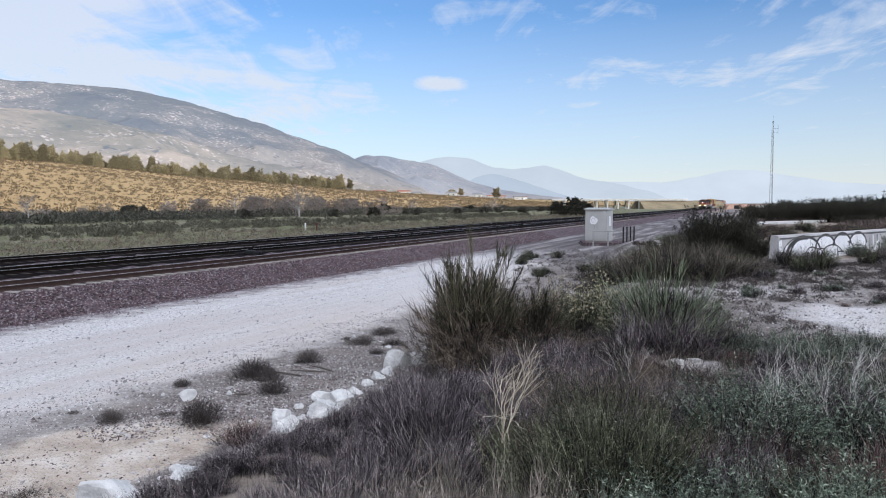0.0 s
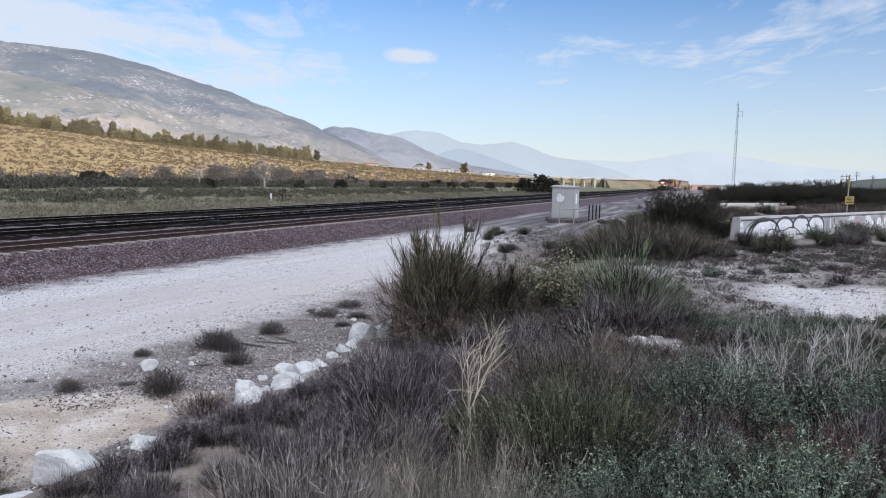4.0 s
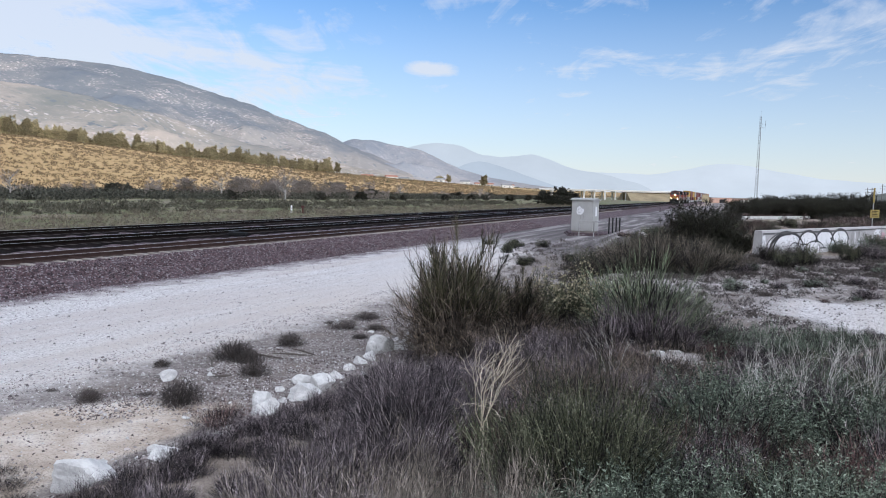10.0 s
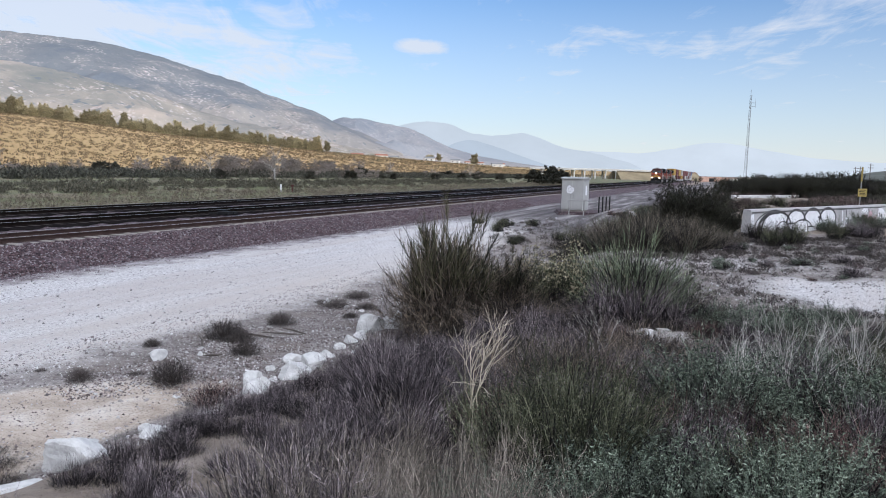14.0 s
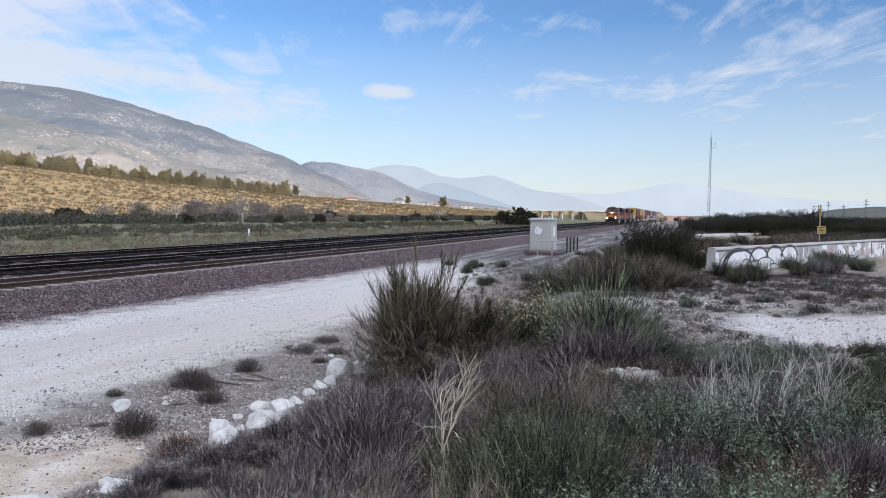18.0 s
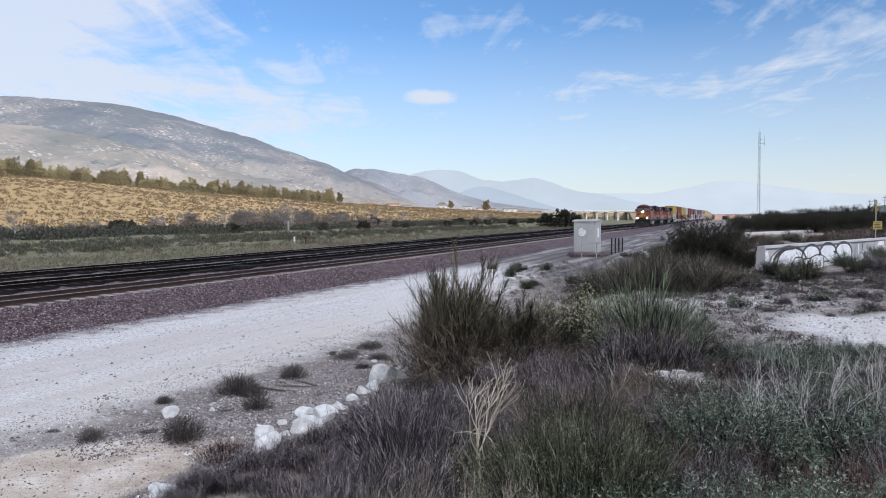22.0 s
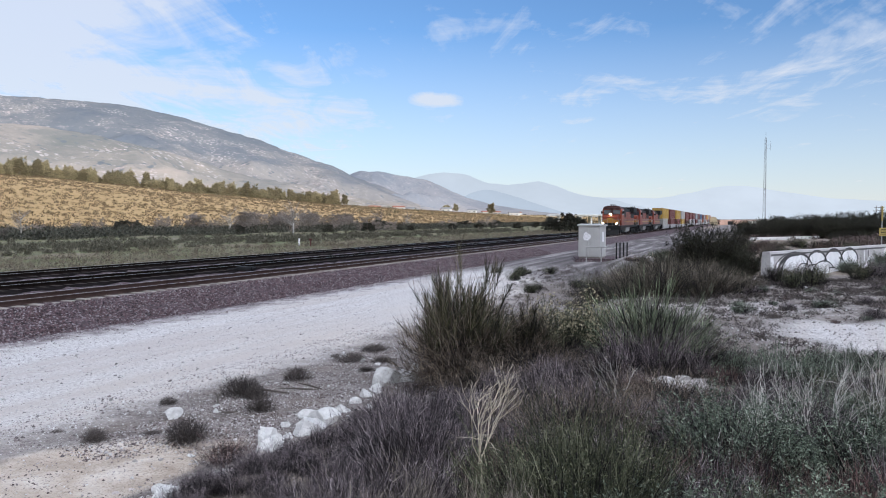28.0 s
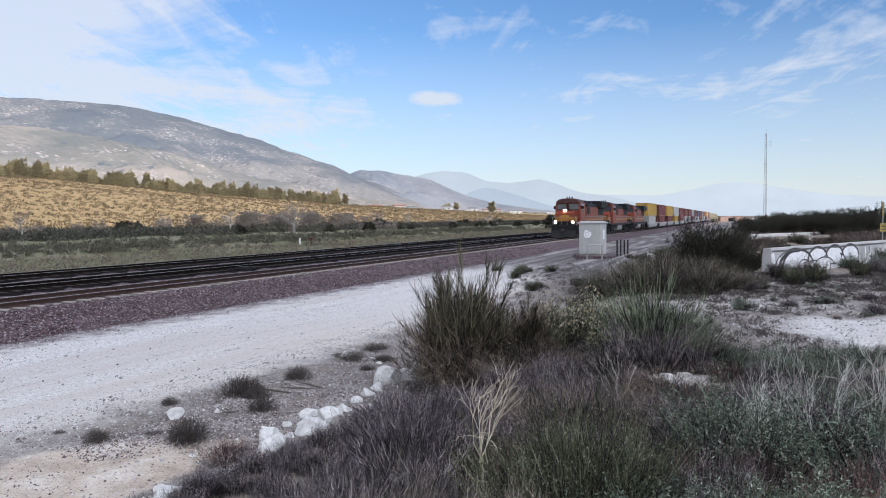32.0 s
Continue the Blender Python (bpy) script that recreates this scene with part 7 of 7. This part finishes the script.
def build_weeds():
    rng = np.random.default_rng(12)
    x, y = rng.uniform(6, 24, 8500), rng.uniform(14.5, 36, 8500)
    bare = np.clip(1.5 - np.hypot((x - 12.6) / 6.4, (y - 20.0) / 6.5) + 0.45 * wobble(x, y, 2.2, 8.0), 0.0, 1.0)
    keep = ((np.hypot((x - 13.4) / 4.7, (y - 17.8) / 3.6) > 1) | (rng.uniform(0, 1, 8500) < 0.06)) & (beside(x, y) > 19) & (rng.uniform(0, 1, 8500) > 0.8 * bare)
    x, y = x[keep], y[keep]
    clump_stuff("low_weeds", "low dry weeds on the rubble ground", np.stack([x, y, land(x, y)], -1), rng.uniform(0.08, 0.40, len(x)), 34, TUMBLE, rng, 0.45, 0.03)
    x, y = rng.uniform(1.5, 10, 700), rng.uniform(22, 52, 700)
    keep = beside(x, y) > 12 - 3 * smooth(28, 55, y)
    x, y = x[keep], y[keep]
    clump_stuff("low_weeds", "low dry weeds beside the road", np.stack([x, y, land(x, y)], -1), rng.uniform(0.1, 0.45, len(x)), 34, TUMBLE, rng, 0.5, 0.03)


# ---- posts, poles and the tower ----
def build_poles():
    s = thing("marker_sign", "yellow utility marker post with a square plate", "sign", at=pose(36.6, 60.0, 0.9, 0, 0, 12))
    bm = B()
    rod(bm, (0, 0, 0), (0, 0, 2.4), 0.045, 8)
    part("post", bm, GALV, s)
    bm = B()
    rod(bm, (0, 0, 2.4), (0, 0, 3.6), 0.07, 10)
    part("marker_cap", bm, SIGNYELLOW, s)
    bm = B()
    box(bm, -0.32, 0.58, -0.075, -0.05, 1.15, 1.82, 0.01)
    p = part("plate", bm, SIGNYELLOW, s)
    for k in range(4):
        bm = B()
        box(bm, -0.2 + 0.05 * (k % 2), 0.46 - 0.08 * (k % 3), -0.08, -0.074, 1.28 + 0.13 * k, 1.33 + 0.13 * k)
        part("text_bar", bm, BLACK, p)
    wood = plain("weathered pole wood", (0.15, 0.13, 0.12), 0.9, 0, 0.3, 2, 20, 0.3)
    for x, y, h in ((128.8, 200, 7.2), (135.4, 200, 8.9), (149.0, 240, 9.0), (139.5, 230, 7.6), (156.0, 260, 8.0), (131.5, 204, 6.6)):
        z = float(land(x, y))
        u = thing("utility_pole", "dark wooden utility pole with crossarms", "utility pole", "utility poles", at=pose(x, y, z - 0.5, 0, 0, 20))
        bm = B()
        rod(bm, (0, 0, 0), (0, 0, h - z + 0.5), 0.15, 8, 0.10)
        part("pole", bm, wood, u)
        for k in (0.6, 1.5):
            bm = B()
            box(bm, -1.2, 1.2, -0.2, -0.08, h - z - k + 0.4, h - z - k + 0.54)
            part("crossarm", bm, wood, u)
    t = thing("lattice_tower", "tall thin steel lattice radio tower", "radio tower", at=pose(223.3, 500.0, 0.5))
    steel = plain("tower steel", (0.16, 0.16, 0.165), 0.6, 0.3, 0.15, 0.5, 3)
    top, n = 58.0, 29

    def corner(k, z):
        r = 1.15 - 0.55 * z / top
        return Vector((r * math.cos(2.0944 * k + 0.4), r * math.sin(2.0944 * k + 0.4), z))
    for k in range(3):
        bm = B()
        rod(bm, corner(k, 0), corner(k, top), 0.10, 6, 0.07)
        part("leg", bm, steel, t)
    for i in range(n):
        bm = B()
        z0, z1 = top * i / n, top * (i + 1) / n
        for k in range(3):
            rod(bm, corner(k, z0), corner((k + 1) % 3, z1), 0.045, 4)
            rod(bm, corner(k, z1), corner((k + 1) % 3, z1), 0.045, 4)
        part("bracing", bm, steel, t)
    bm = B()
    rod(bm, (0, 0, top), (0, 0, top + 3.5), 0.07, 6)
    part("whip_antenna", bm, steel, t)
    for z in (50.5, 53.0):
        bm = B()
        rod(bm, (0, 0, z), (3.4, 0, z), 0.09, 6)
        rod(bm, (3.4, 0, z - 1.2), (3.4, 0, z + 2.6), 0.09, 6)
        part("side_antenna", bm, steel, t)
    m = thing("marker_post", "small white marker post in the meadow", "post", at=pose(-17.8, 94.8, float(land(-17.8, 94.8))))
    bm = B()
    box(bm, -0.1, 0.1, -0.05, 0.05, 0.0, 1.0, 0.02)
    part("post", bm, WHITEPAINT, m)
    m = thing("marker_post", "small dark red marker post in the meadow", "post", at=pose(-16.2, 94.0, float(land(-16.2, 94.0))))
    bm = B()
    box(bm, -0.09, 0.09, -0.05, 0.05, 0.0, 0.75, 0.02)
    box(bm, -0.2, 0.2, -0.06, 0.06, 0.75, 1.0, 0.02)
    part("post", bm, plain("dark red paint", (0.09, 0.03, 0.025)), m)
    # point machine and rods between the rails of the middle track
    y = 39.5
    p = thing("switch_machine", "dark steel point machine with rods between tracks", "switch machine", at=on_track(float(np.interp(y, TY, TS)), -3.4, 0.5))
    bm = B()
    box(bm, -0.35, 0.35, -0.25, 0.25, 0.05, 0.27, 0.04)
    box(bm, -0.2, 0.15, 0.5, 0.9, 0.05, 0.22, 0.04)
    part("case", bm, BLACK, p)
    bm = B()
    rod(bm, (-2.6, 0.1, 0.1), (-0.5, 0.1, 0.1), 0.05, 6)
    rod(bm, (-2.6, 0.5, 0.1), (-0.3, 0.7, 0.1), 0.04, 6)
    part("rods", bm, BLACK, p)


# ---- highway bridge and buildings far along the line ----
def build_far_works():
    white = plain("sunlit bridge concrete", (0.62, 0.60, 0.56), 0.85, 0, 0.12, 0.2, 3, 0.1)
    soil = plain("dry embankment grass", (0.24, 0.19, 0.115), 0.95, 0, 0.4, 0.12, 1.5, 0.3)
    br = thing("highway_bridge", "long white concrete highway bridge on piers", "bridge", at=pose(0, 520, 0))
    bm = B()
    box(bm, 78, 171, -6, 6, 4.9, 5.6)
    part("deck", bm, white, br)
    for y in (-6.3, 6.0):
        bm = B()
        box(bm, 78, 171, y, y + 0.3, 5.5, 6.2, 0.05)
        part("parapet", bm, white, br)
    for k in range(8):
        x = 86 + 7.4 * k
        bm = B()
        for y in (-4.5, 4.0):
            box(bm, x - 0.5, x + 0.5, y, y + 1.0, -1.5, 4.9, 0.1)
        box(bm, x - 0.6, x + 0.6, -5.5, 5.5, 4.3, 4.9, 0.05)
        part("pier", bm, white, br)
    em = new("embankment", None)
    tagged(em, "dry grassy road embankment beside the bridge", "embankment", kind="structure")
    bm = B()
    slab(bm, [(-22, -2), (-5.8, 4.85), (5.8, 4.85), (22, -2)], 0, 138, 196)
    bmesh.ops.subdivide_edges(bm, edges=[e for e in bm.edges if abs(e.verts[0].co.x - e.verts[1].co.x) > 30], cuts=20)
    for v in bm.verts:
        v.co += Vector((0, 1.2 * noise.noise(v.co * 0.05), 0.5 * noise.noise(v.co * 0.07)))
    o = part("slope", bm, soil, em)
    em.matrix_basis = pose(0, 522, 0)
    orange = plain("pale orange storage box", (0.46, 0.29, 0.22), 0.7, 0, 0.3, 0.3, 5)
    for x, y, w, h, m, nm in ((182, 455, 14, 3.2, orange, "storage_box"), (200, 470, 10, 2.8, orange, "storage_box"), (206, 468, 12, 2.2, white, "depot_building"), (222, 470, 14, 1.7, white, "depot_building"), (236, 440, 7, 2.0, orange, "storage_box")):
        t = thing(nm, "orange steel storage box on a bare yard" if m is orange else "low pale flat-roofed building on a bare yard", "building", "yard buildings", at=pose(x, y, float(land(x, y)) - 0.1, 0, 0, 8))
        bm = B()
        box(bm, -w / 2, w / 2, 0, 3, 0, h, 0.05)
        part("shell", bm, m, t)
        bm = B()
        box(bm, -w / 2 - 0.2, w / 2 + 0.2, -0.2, 3.2, h, h + 0.2, 0.03)
        part("roof", bm, GREY, t)
        bm = B()
        box(bm, -w / 8, w / 8, -0.04, 0.0, 0.1, 2.3, 0.01)
        part("door", bm, BLACK, t)
    rng = random.Random(4)
    roof = plain("terracotta roof", (0.38, 0.17, 0.11), 0.8)
    for k in range(22):
        y = rng.uniform(950, 1350)
        x = rng.uniform(-0.17, 0.12) * y
        z = float(land(x, y))
        t = thing("house", "small far white house below the mountain", "house", "far houses", at=pose(x, y, z, 0, 0, rng.uniform(-30, 30)))
        w = rng.uniform(8, 18)
        bm = B()
        box(bm, -w / 2, w / 2, -4, 4, -1, 3.6)
        part("shell", bm, white, t)
        bm = B()
        slab(bm, [(-4.6, 3.6), (0, 5.8), (4.6, 3.6)], 0, -w / 2 - 0.5, w / 2 + 0.5)
        part("roof", bm, roof if k % 3 else GREY, t)
        for i in range(2):
            bm = B()
            box(bm, -w / 4 + i * w / 2 - 0.9, -w / 4 + i * w / 2 + 0.9, -4.06, -3.98, 1.0, 2.4)
            part("window", bm, GLASS, t)


build_rocks()
build_loose_stone()
build_cabinet()
build_wall()
build_low_wall()
build_weeds()
build_poles()
build_far_works()


def motions():
    for ob, back, length in VEHICLES:
        rows = []
        for i in range(17):
            t = 2.0 * i
            s = HEAD_AT - SPEED * t + 0.5 * SLOWING * t * t + back
            a, b = on_track(s + 0.15 * length).translation, on_track(s + 0.85 * length).translation
            turn = -math.degrees(math.atan2(b.x - a.x, b.y - a.y))
            p = a + (a - b) * (0.15 / 0.7)
            rows.append((t, pose(p.x, p.y, RAIL_TOP + 0.5 * (a.z + b.z), 0, 0, turn)))
        ob.scale = (SIZE, SIZE, SIZE)
        walk(ob, rows)


motions()
